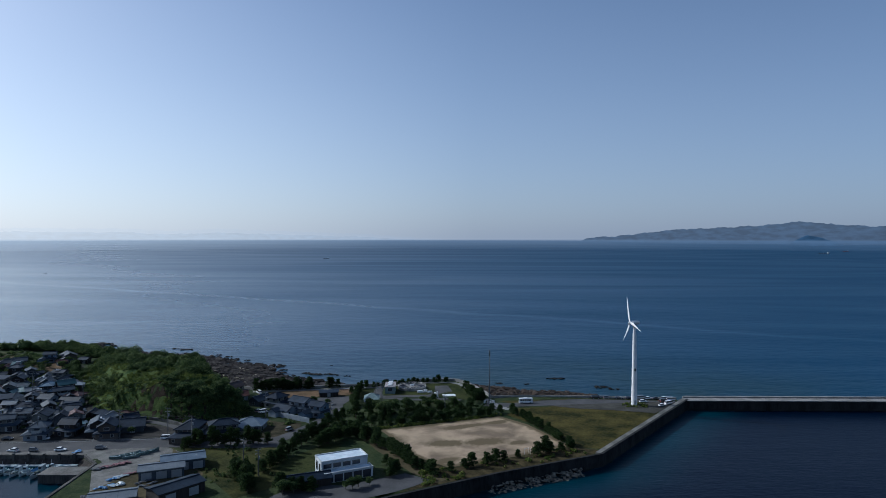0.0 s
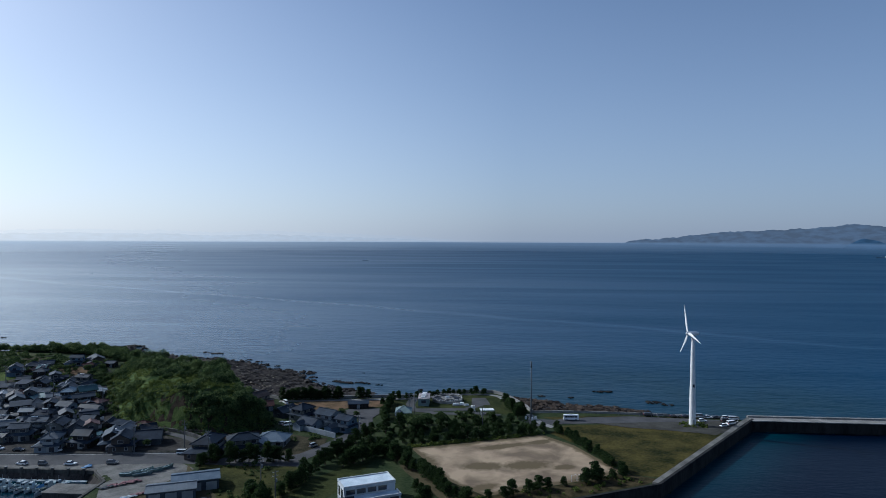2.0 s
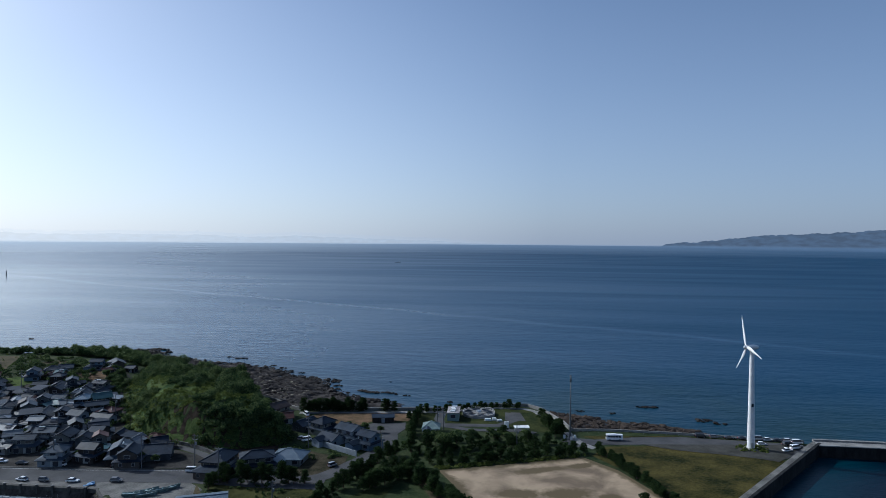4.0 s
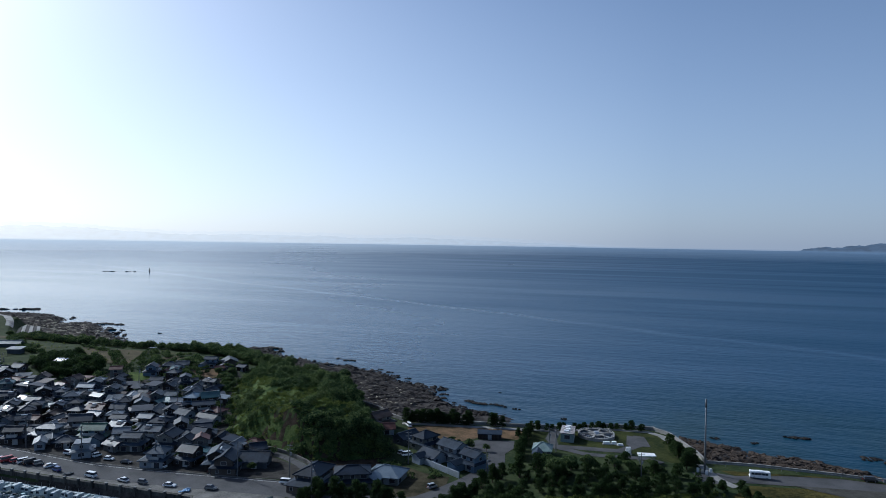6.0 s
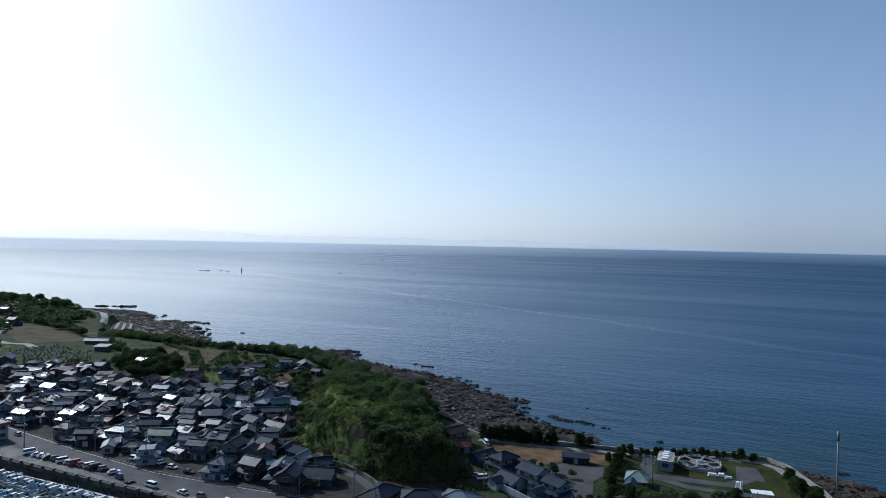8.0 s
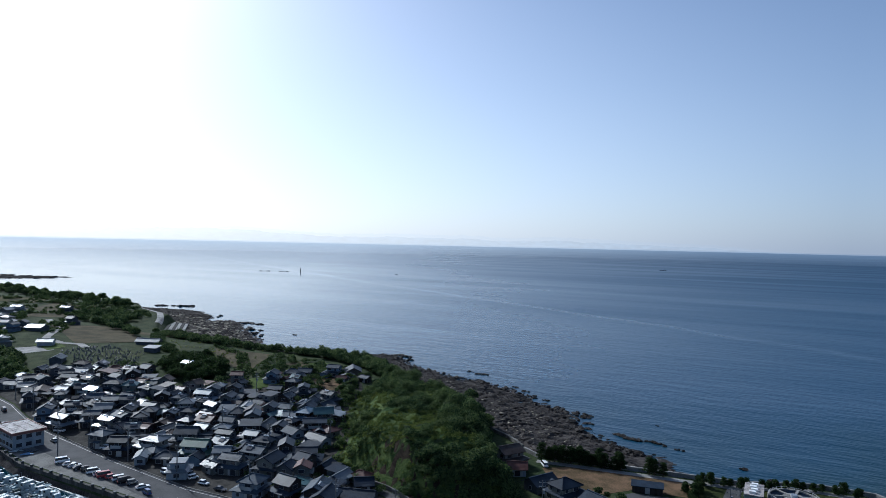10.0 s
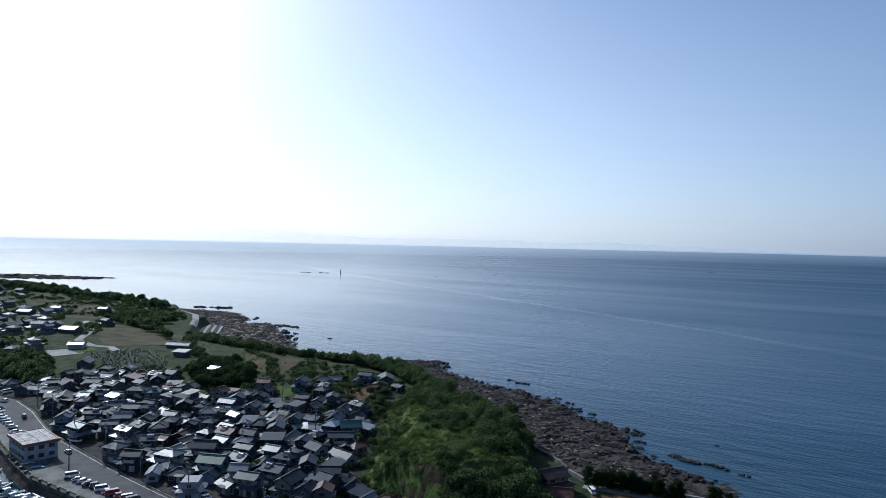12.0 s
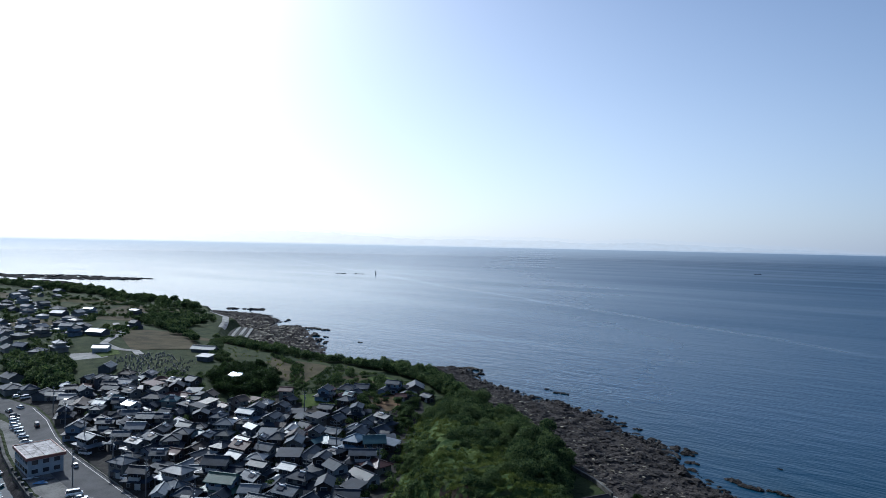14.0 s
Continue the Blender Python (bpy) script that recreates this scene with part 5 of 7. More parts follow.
house(-400.5, 325.1, 44, 10, 8, "pale", "white", 1, "gable", False)
house(-438.8, 292.8, -6, 11, 7, "slate", "cream", 1, "gable", False)
house(-437.2, 298.7, 20, 10, 6, "pale", "grey", 1, "gable", False)
house(-419.0, 299.5, 121, 10, 7, "silver", "cream", 1, "hip", False)
house(-469.1, 382.5, 8, 10, 8, "dark", "grey", 2, "gable", False)
house(-460.7, 299.5, -6, 9, 7, "slate", "cream", 1, "gable", False)
house(-355.1, 305.4, 133, 11, 7, "silver", "grey", 1, "gable", False)
house(-781.9, 450.4, -12, 9, 6, "slate", "cream", 1, "gable", False)
house(-510.3, 317.0, 0, 10, 8, "slate", "grey", 2, "gable", False)
house(-686.4, 406.4, 120, 9, 7, "slate", "cream", 1, "gable", False)
house(-377.7, 271.8, 2, 12, 8, "slate", "cream", 1, "gable", False)
house(-282, 328, 5.7, 9, 7, "bright", "white", 2, "gable", pitch=0.345)
house(-294.0, 336.3, 4, 7, 6, "pale", "cream", 1, "hip")
house(-358.1, 264.1, -8, 13, 9, "slate", "cream", 1, "hip", False)
house(-348.8, 267.7, -10, 8, 7, "silver", "cream", 1, "hip", False)
house(-337.6, 279.0, 5, 10, 7, "blue", "grey", 1, "hip", False)
house(-335.3, 267.7, 129, 9, 7, "dark", "grey", 1, "gable", False)
house(-317.6, 276.9, -11, 10, 8, "slate", "grey", 2, "gable")
house(-316.2, 287.0, 44, 9, 7, "dark", "cream", 2, "gable")
house(-311.4, 292.0, 23, 11, 8, "pale", "cream", 2, "gable")
house(-324.7, 309.4, 131, 9, 7, "slate", "grey", 1, "gable")
house(-282.2, 287.5, 31, 13, 9, "dark", "grey", 2, "hip")
house(-319.7, 271.0, 45, 8, 6, "pale", "tan", 1, "gable")
house(-306.4, 269.8, 144, 13, 8, "brown", "cream", 1, "gable")
house(-288.2, 267.7, 138, 10, 7, "slate", "cream", 2, "hip")
house(-269.7, 271.9, 45, 9, 7, "silver", "cream", 2, "gable")
house(-263.9, 290.6, -0, 12, 7, "slate", "grey", 2, "hip")
house(-242.7, 290.7, 115, 10, 7, "slate", "grey", 2, "hip")
house(-237.2, 299.8, 15, 11, 7, "blue", "grey", 2, "gable")
house(-296.4, 259.4, 148, 10, 7, "slate", "tan", 2, "hip")
house(-273.7, 253.3, 136, 10, 8, "slate", "sky", 2, "gable")
house(-299.7, 281.0, 2, 9, 7, "slate", "cream", 2, "gable")
house(-329.4, 270.7, 36, 9, 7, "slate", "cream", 1, "gable")
house(-254.2, 265.5, 40, 10, 8, "pale", "wood", 2, "gable")
house(-269.2, 261.0, 46, 9, 7, "slate", "tan", 2, "gable")
house(-257.0, 276.9, 39, 9, 7, "dark", "cream", 2, "gable")
house(-257.0, 250.0, 3, 11, 8, "pale", "wood", 2, "gable")
house(-251.1, 257.9, 44, 9, 7, "silver", "tan", 2, "gable")
house(-241.2, 257.4, 9, 9, 7, "pale", "cream", 2, "gable")
house(-240.4, 263.3, -5, 10, 8, "slate", "grey", 2, "gable")
house(-235.8, 259.8, 104, 7, 6, "dark", "white", 1, "gable")
house(-225.9, 244.8, 11, 8, 6, "silver", "cream", 2, "hip")
house(-234.1, 265.9, 143, 12, 9, "dark", "cream", 2, "hip")
house(-242.0, 276.6, 12, 9, 7, "slate", "cream", 2, "gable")
house(-228.2, 275.3, 119, 8, 7, "silver", "wood", 2, "gable")
house(-225.1, 270.1, 111, 9, 7, "brown", "wood", 1, "gable")
house(-206.8, 250.5, 12, 13, 8, "pale", "cream", 2, "hip")
house(-202.8, 262.0, 31, 12, 9, "slate", "cream", 2, "gable")
house(-189.4, 254.6, 23, 13, 9, "green", "sky", 2, "gable")
house(-207.4, 258.8, 39, 6, 5, "pale", "grey", 1, "gable")
house(-201.8, 247.7, 0, 7, 5, "silver", "grey", 1, "hip")
house(-193.3, 245.9, 28, 8, 6, "slate", "wood", 1, "hip")
house(-200.6, 242.2, 134, 8, 4, "pale", "white", 1, "gable")
house(-213.7, 243.5, 29, 9, 7, "dark", "wood", 2, "gable")
house(-234.9, 252.0, 22, 7, 5, "slate", "wood", 1, "hip")
house(-226.6, 302.1, 113, 10, 8, "slate", "cream", 2, "gable")
house(-223.2, 290.9, -7, 9, 7, "silver", "grey", 2, "gable")
house(-215.1, 301.7, 123, 7, 6, "pale", "cream", 1, "gable")
house(-199.7, 290.1, 128, 8, 6, "silver", "cream", 2, "gable")
house(-190.3, 287.3, 114, 14, 6, "slate", "grey", 1, "gable")
house(-202.1, 279.2, 14, 9, 7, "silver", "cream", 2, "gable")
house(-200.0, 283.6, 0, 7, 5, "silver", "wood", 1, "gable")
house(-202.3, 268.8, 8, 8, 7, "pale", "cream", 2, "gable")
house(-190.9, 268.5, 13, 9, 7, "slate", "grey", 2, "gable")
house(-181.2, 272.3, 10, 8, 7, "pale", "wood", 2, "gable")
house(-173.2, 269.6, 12, 11, 8, "dark", "cream", 2, "hip")
house(-180.4, 284.1, 115, 9, 7, "dark", "wood", 2, "gable")
house(-171.5, 281.4, -13, 10, 8, "slate", "white", 2, "gable")
house(-177.5, 254.2, 31, 8, 7, "pale", "cream", 2, "gable")
house(-169.5, 251.6, 16, 10, 8, "silver", "cream", 2, "gable")
house(-168.3, 260.1, 11, 8, 6, "silver", "cream", 2, "gable")
house(-158.9, 257.7, 102, 12, 9, "dark", "cream", 2, "gable")
house(-153.2, 268.6, 34, 10, 8, "dark", "white", 2, "gable")
house(-163.6, 285.5, -9, 11, 6, "dark", "white", 1, "gable")
house(-167.2, 295.2, -9, 9, 7, "red", "cream", 1, "hip")
house(-185.1, 303.3, 105, 12, 9, "blue", "wood", 2, "hip")
house(-196.4, 302.0, -3, 9, 7, "teal", "grey", 1, "hip")
house(-191.1, 302.6, 26, 8, 6, "pale", "grey", 1, "gable")
house(-201.5, 310.4, 10, 8, 6, "silver", "cream", 1, "gable")
house(-193.7, 313.5, 112, 8, 6, "silver", "cream", 2, "hip")
house(-188.7, 320.2, 95, 9, 7, "slate", "cream", 1, "gable")
house(-181.7, 310.7, -13, 7, 5, "pale", "wood", 1, "gable")
house(-216.6, 330.4, 111, 8, 6, "dark", "grey", 1, "gable")
house(-194.1, 330.0, -6, 10, 7, "slate", "cream", 2, "gable")
house(-200.5, 328.5, 111, 7, 6, "slate", "white", 1, "gable")
house(-211.7, 333.0, 126, 10, 7, "slate", "grey", 2, "gable")
house(-220.3, 381.7, 129, 13, 9, "dark", "tan", 1, "gable")
house(-238.3, 340.8, 117, 10, 8, "slate", "sky", 2, "gable")
house(-239.2, 355.9, 30, 9, 7, "slate", "grey", 1, "hip")
house(-173.6, 294.3, 39, 13, 8, "slate", "wood", 2, "gable")
house(-201.9, 301.5, 115, 9, 7, "slate", "cream", 2, "gable")
house(-214.1, 279.9, 4, 9, 8, "dark", "grey", 2, "gable")
house(-223.9, 280.2, 26, 8, 7, "slate", "cream", 2, "hip")
house(-183.5, 260.7, 2, 9, 7, "pale", "wood", 2, "gable")
house(-164.2, 269.9, 128, 10, 7, "dark", "wood", 2, "gable")
house(-229.0, 309.6, 18, 8, 6, "dark", "tan", 1, "gable")
house(-215.0, 271.7, 11, 9, 7, "slate", "wood", 2, "hip")
house(-151.0, 241.2, 14, 9.6, 9.6, "silver", "white", 2, "hip")
house(-125.9, 243.8, 107, 12, 9.6, "dark", "tan", 2, "gable")
house(-131.0, 246.6, 113, 13.2, 9.6, "silver", "wood", 2, "gable")
house(-121.7, 250.8, 18, 14.4, 9.6, "slate", "grey", 1, "gable")
house(-94.1, 240.5, 89, 18, 12, "dark", "tan", 2, "hip")
house(-83.0, 244.9, 24, 16.8, 10.8, "dark", "cream", 2, "hip")
house(-75.0, 253.0, -1, 13.0, 10.5, "steel", "cream", 1, "hip")
house(-99.0, 305.5, 60, 13, 10.5, "brown", "cream", 2, "gable")
house(-73.0, 287.0, 62, 12.0, 10.0, "dark", "cream", 2, "hip")
house(-82.0, 290.5, 64, 10.8, 7.2, "slate", "grey", 1, "gable")
house(-60.2, 278.5, -28, 13.5, 10.5, "slate", "white", 2, "gable")
house(-52.6, 272.0, -28, 10.5, 9.0, "dark", "sky", 2, "gable")
house(-180.2, 240.2, 128, 8.4, 7.2, "pale", "white", 2, "flat")
house(-141.7, 245.4, -2, 9.6, 8.4, "slate", "wood", 2, "gable")
house(-66.8, 274.0, -30, 9.6, 7.5, "dark", "white", 1, "gable")

house(-93.0, 298.5, 25, 7, 6, "red", "white", 1, "gable")
house(-226, 372, 15, 10, 8, "slate", "sky", 2, "gable")
house(-214, 369, 40, 8, 7, "dark", "grey", 1, "hip")
house(-236, 362, 25, 8, 6, "silver", "cream", 1, "gable")
house(-281, 277.5, 5.7, 8.5, 8, "bright", "white", 2, "gable", pitch=0.345)
# sheds and small dwellings packed between the larger houses
infill = random.Random(21)
VILLAGE = [(-122, 258), (-142, 250), (-180, 246), (-232, 252), (-285, 262), (-335, 270), (-345, 290), (-305, 314), (-262, 306), (-256, 334), (-240, 352), (-232, 378), (-205, 372), (-186, 346), (-172, 320), (-150, 290)]
for x, y in scatter(VILLAGE, 900, 23, 2.2):
    if y > 318 and infill.random() < 0.95:
        continue
    L, D = infill.uniform(4.6, 8.6), infill.uniform(4.2, 6.8)
    if y > 243 + max(0, (-215 - x) * 0.17) and float(signed(HILL, np.array([x]), np.array([y]))[0]) < -3 and all((x - a) ** 2 + (y - b) ** 2 > (r + (L + D) * 0.19 + 0.1) ** 2 for a, b, r in BUILT):
        house(x, y, infill.uniform(-14, 14) if infill.random() < 0.25 else 30 + 12 * math.sin(x / 40 + y / 30) + infill.choice((0, 90)) + infill.uniform(-22, 22), L, D, infill.choice(("slate", "slate", "dark", "silver", "brown", "pale", "dark", "slate", "dark", "slate", "dark", "teal", "red")),
              infill.choice(("wood", "tan", "grey", "cream", "wood")), 2 if D > 5.8 else 1, infill.choice(("gable", "gable", "shed", "hip")))

# ---- buildings that stand apart ----
MAT_DECK = surface("pale_blue_roof_deck", (0.42, 0.50, 0.56), (0.60, 0.67, 0.72), 3, 0.4, 0.55, 0.1)
MAT_FASCIA = plain("brown_fascia", (0.17, 0.065, 0.05), 0.6)
MAT_STAIN = surface("stained_roof_membrane", (0.13, 0.115, 0.11), (0.44, 0.41, 0.40), 2.2, 0.5, 0.8, 0.1)

# white two-tier building with a roof terrace beside the sports ground
hall = thing("hall", "white flat-roofed building with a lower roof terrace", "building", pose(-31.4, 203.9, 3.05, 0, 0, 26.5))
MAT_RENDER = surface("white_render", (0.36, 0.38, 0.39), (0.52, 0.54, 0.55), 2.5, 0.3, 0.8, 0.1)
part("upper_wall", Shape().box(-7.5, -1.5, 0, 7.5, 5.6, 5.3), MAT_RENDER, hall)
part("upper_roof", Shape().box(-7.3, -1.3, 5.3, 7.3, 5.4, 5.45), MAT_DECK, hall, "pale blue roof deck")
for x0, y0, x1, y1 in ((-7.6, -1.6, 7.6, -1.3), (-7.6, 5.4, 7.6, 5.7), (-7.6, -1.3, -7.3, 5.4), (7.3, -1.3, 7.6, 5.4)):
    part("parapet", Shape().box(x0, y0, 5.2, x1, y1, 5.75), MAT_RENDER, hall)
part("lower_wall", Shape().box(-7.5, -5.2, 0, 8.0, -1.6, 2.7), MAT_RENDER, hall)
part("terrace", Shape().box(-7.2, -4.9, 2.7, 7.7, -1.62, 2.85), MAT_DECK, hall, "pale blue terrace floor")
for x0, y0, x1, y1 in ((-7.6, -5.3, 8.1, -5.0), (-7.6, -5.0, -7.3, -1.62), (7.8, -5.0, 8.1, -1.62)):
    part("parapet", Shape().box(x0, y0, 2.6, x1, y1, 3.2), MAT_RENDER, hall)
for i in range(5):
    u = -6.2 + i * 3.05
    window(hall, u, -5.22, 1.3, 2.6, 2.3, 0)
for i in range(4):
    window(hall, -5.6 + i * 3.1, -1.52, 4.0, 2.5, 1.3, 0)
for i in range(2):
    window(hall, -7.52, 0.4 + i * 3.0, 3.2, 1.6, 2.6, 2)
    window(hall, 7.52, 0.4 + i * 3.0, 3.6, 1.6, 1.4, 3)
part("frame_beam", Shape().box(-7.6, -1.7, 4.85, 7.6, -1.5, 5.15), MAT_RENDER, hall)

annex = thing("shed", "low dark shed with a worn gable roof", "shed", pose(-41.8, 195.2, 3.05, 0, 0, 22))
part("wall", Shape().box(-7.5, -3, 0, 7.5, 3, 2.4).add(gable_ends(15, 6, 2.4, 0.3).v, gable_ends(15, 6, 2.4, 0.3).f), WALLS["wood"], annex)
part("roof", roof_shape("gable", 15, 6, 2.4, 0.5, 0.3), ROOFS["dark"], annex)
part("ridge", ridge_shape("gable", 15, 6, 2.4, 0.5, 0.3), ROOFS["dark"], annex)
part("door", Shape().box(-1.2, -3.08, 0, 1.2, -2.95, 2.1), WALLS["wood"], annex)


def warehouse(x, y, turn, L, D, h, roof, wall, label, bays, pitch=0.2):
    """A long gabled metal shed with roof seams and loading doors."""
    ob = thing("warehouse", label, "warehouse", pose(x, y, hz(x, y), 0, 0, turn))
    g = gable_ends(L, D, h, pitch)
    part("wall", Shape().box(-L / 2, -D / 2, -0.5, L / 2, D / 2, h).add(g.v, g.f), WALLS[wall], ob)
    part("roof", roof_shape("gable", L, D, h, 0.4, pitch, 0.14), ROOFS[roof], ob)
    part("ridge", ridge_shape("gable", L, D, h, 0.4, pitch, 0.14), ROOFS[roof], ob)
    for i in range(int(L / 3)):
        u = -L / 2 + 1.5 + i * 3
        for s in (-1, 1):
            part("seam", Shape().tube((u, s * 0.1, h + D / 2 * pitch + 0.14), (u, s * (D / 2 + 0.38), h - 0.38 * pitch + 0.14), 0.04, 0.04, 4), ROOFS[roof], ob)
    for i in range(bays):
        u = (i + 0.5) / bays * L - L / 2
        part("roller_door", Shape().box(u - 1.5, -D / 2 - 0.06, 0, u + 1.5, -D / 2 + 0.04, 2.4), MAT_FRAME, ob)
    return ob


warehouse(-88.5, 203.5, 22, 13, 7, 3.0, "pale", "grey", "low fishery shed with a pale metal roof", 3)
warehouse(-85.0, 211.5, 24, 13, 8, 3.2, "steel", "grey", "blue-grey metal fishery shed", 3)
warehouse(-77.5, 187.5, 50, 14, 7.5, 3.2, "slate", "wood", "dark timber shed with a worn grey roof", 2)
warehouse(-92.5, 181.0, 20, 12, 7, 2.8, "pale", "grey", "low pale metal shed in the boat yard", 2)

quay_block = thing("office", "two-storey flat-roofed office block with a brown roof edge", "building", pose(-252.8, 232.4, 3.05, 0, 0, -9))
part("wall", Shape().box(-8, -4.8, 0, 8, 4.8, 5.4), WALLS["white"], quay_block, "pale rendered wall")
part("roof", Shape().box(-8.4, -5.2, 5.65, 8.4, 5.2, 5.8), MAT_STAIN, quay_block, "stained grey flat roof")
for x0, y0, x1, y1 in ((-8.6, -5.4, 8.6, -5.15), (-8.6, 5.15, 8.6, 5.4), (-8.6, -5.15, -8.35, 5.15), (8.35, -5.15, 8.6, 5.15)):
    part("fascia", Shape().box(x0, y0, 5.1, x1, y1, 6.05), MAT_FASCIA, quay_block, "brown painted roof edge")
for z in (0.9, 3.6):
    for i in range(5):
        window(quay_block, -6.4 + i * 3.2, -4.82, z + 0.6, 2.2, 1.3, 0)
    for i in range(3):
        window(quay_block, 8.02, -3 + i * 3.0, z + 0.6, 1.7, 1.3, 3)
for i in range(3):
    part("roof_beam", Shape().box(-8.2, -3.4 + i * 3.2, 5.8, 8.2, -3.1 + i * 3.2, 5.92), MAT_STAIN, quay_block)

# water works in the shore park: round settling tank, machine house, low office
tank = thing("settling_tank", "round pale concrete settling tank with a central bridge", "tank", pose(-15.3, 321.6, 3.05) @ Matrix.Diagonal((1, 1, 0.6, 1)))
ring = Shape()
N = 40
for i in range(N):
    a, b = 2 * math.pi * i / N, 2 * math.pi * (i + 1) / N
    ring.prism([(6.4 * math.cos(a), 6.4 * math.sin(a)), (7.0 * math.cos(a), 7.0 * math.sin(a)), (7.0 * math.cos(b), 7.0 * math.sin(b)), (6.4 * math.cos(b), 6.4 * math.sin(b))], -0.2, 1.9)
part("rim", ring, MAT_CONCRETE, tank)
part("water", Shape().tube((0, 0, 0.0), (0, 0, 1.3), 6.38, 6.38, 40), MAT_HARBOUR, tank, "dark water in the tank")
part("inner_ring", Shape().tube((0, 0, 1.3), (0, 0, 2.0), 3.0, 3.0, 24), MAT_CONCRETE, tank)
part("drive_housing", Shape().tube((0, 0, 2.0), (0, 0, 3.2), 1.1, 0.9, 12), MAT_STEEL, tank)
for a in (20, 80, 140):
    part("walkway_beam", Shape().box(-6.9, -0.35, 1.9, 6.9, 0.35, 2.2).turned(a), MAT_CONCRETE, tank)
rail = Shape()
for i in range(24):
    a, b = 2 * math.pi * i / 24, 2 * math.pi * (i + 1) / 24
    rail.tube((6.7 * math.cos(a), 6.7 * math.sin(a), 1.9), (6.7 * math.cos(a), 6.7 * math.sin(a), 2.9), 0.05, 0.05, 5)
    rail.tube((6.7 * math.cos(a), 6.7 * math.sin(a), 2.85), (6.7 * math.cos(b), 6.7 * math.sin(b), 2.85), 0.05, 0.05, 5)
part("railing", rail, MAT_WHITE, tank, "white tube railing")

machine = thing("machine_house", "grey-green flat-roofed machine house with roof equipment", "building", pose(-25.5, 315.2, 3.05, 0, 0, 2))
part("wall", Shape().box(-2.4, -5.2, 0, 2.4, 5.2, 3.2), ROOFS["mint"], machine)
part("roof", Shape().box(-2.6, -5.4, 3.2, 2.6, 5.4, 3.45), MAT_STAIN, machine)
for i in range(4):
    part("vent_unit", Shape().box(-1.2 + 0.4 * (i % 2), -4.2 + i * 2.3, 3.45, 0.6 + 0.4 * (i % 2), -2.9 + i * 2.3, 4.1), MAT_WHITE, machine)
window(machine, 0, -5.22, 2.0, 2.0, 1.4, 0)
for i in range(3):
    window(machine, 2.42, -3.4 + i * 3.2, 2.0, 1.6, 1.2, 3)

office = house(-32.2, 293.2, 4, 7.4, 8.4, "mint", "cream", 1, "hip", True, "park buildings")
office["label"] = "single-storey cream building with a pale green hipped roof"
store = thing("store", "low dark storage hut beside the asphalt yard", "hut", pose(-53.8, 305.4, 3.05, 0, 0, 12))
part("wall", Shape().box(-4.4, -1.7, 0, 4.4, 1.7, 1.95), WALLS["wood"], store)
part("roof", roof_shape("shed", 8.8, 3.4, 1.95, 0.3), ROOFS["dark"], store)
part("door", Shape().box(-0.7, -1.78, 0, 0.7, -1.68, 1.8), MAT_FRAME, store, "pale door")
shelter = thing("shelter", "open shelter with a flat white roof", "shelter", pose(2.8, 296.4, 3.05, 0, 0, 10))
part("roof", Shape().box(-2.9, -1.7, 2.5, 2.9, 1.7, 2.75), MAT_WHITE, shelter)
for sx in (-2.5, 2.5):
    for sy in (-1.3, 1.3):
        part("post", Shape().box(sx - 0.08, sy - 0.08, 0, sx + 0.08, sy + 0.08, 2.5), MAT_STEEL, shelter)
part("bench", Shape().box(-2, 0.6, 0.35, 2, 1.1, 0.5), WALLS["wood"], shelter)
for x, y, L, D, h in ((-11, 312.8, 2.6, 1.2, 0.9), (-8.4, 313.6, 1.8, 1.3, 1.0), (-6.2, 312.6, 2.0, 0.9, 0.7), (-3.6, 304.6, 1.1, 1.1, 2.0), (-2.6, 303.2, 0.7, 0.7, 2.6)):
    box = thing("cabinet", "small white equipment cabinet on a concrete pad", "cabinet", pose(x, y, 3.08, 0, 0, 8), "water works cabinets")
    part("body", Shape().box(-L / 2, -D / 2, 0.12, L / 2, D / 2, h, 0.08), MAT_WHITE, box)
    part("pad", Shape().box(-L / 2 - 0.3, -D / 2 - 0.3, -0.1, L / 2 + 0.3, D / 2 + 0.3, 0.12), MAT_CONCRETE, box)
house(-361, 364, 24, 18, 6, "pale", "grey", 1, "gable", False)["label"] = "long low pale-roofed barn by the fields"
house(-338, 349, 20, 9, 6, "pale", "grey", 1, "shed", False)["label"] = "small bright metal-roofed shed by the fields"
strip_wall("garden_wall", [(-72.5, 272.8), (-65, 268.2), (-54, 261.3)], 0.35, 2.7, 4.9, WALLS["white"], "white plastered garden wall along the lane", "garden wall")

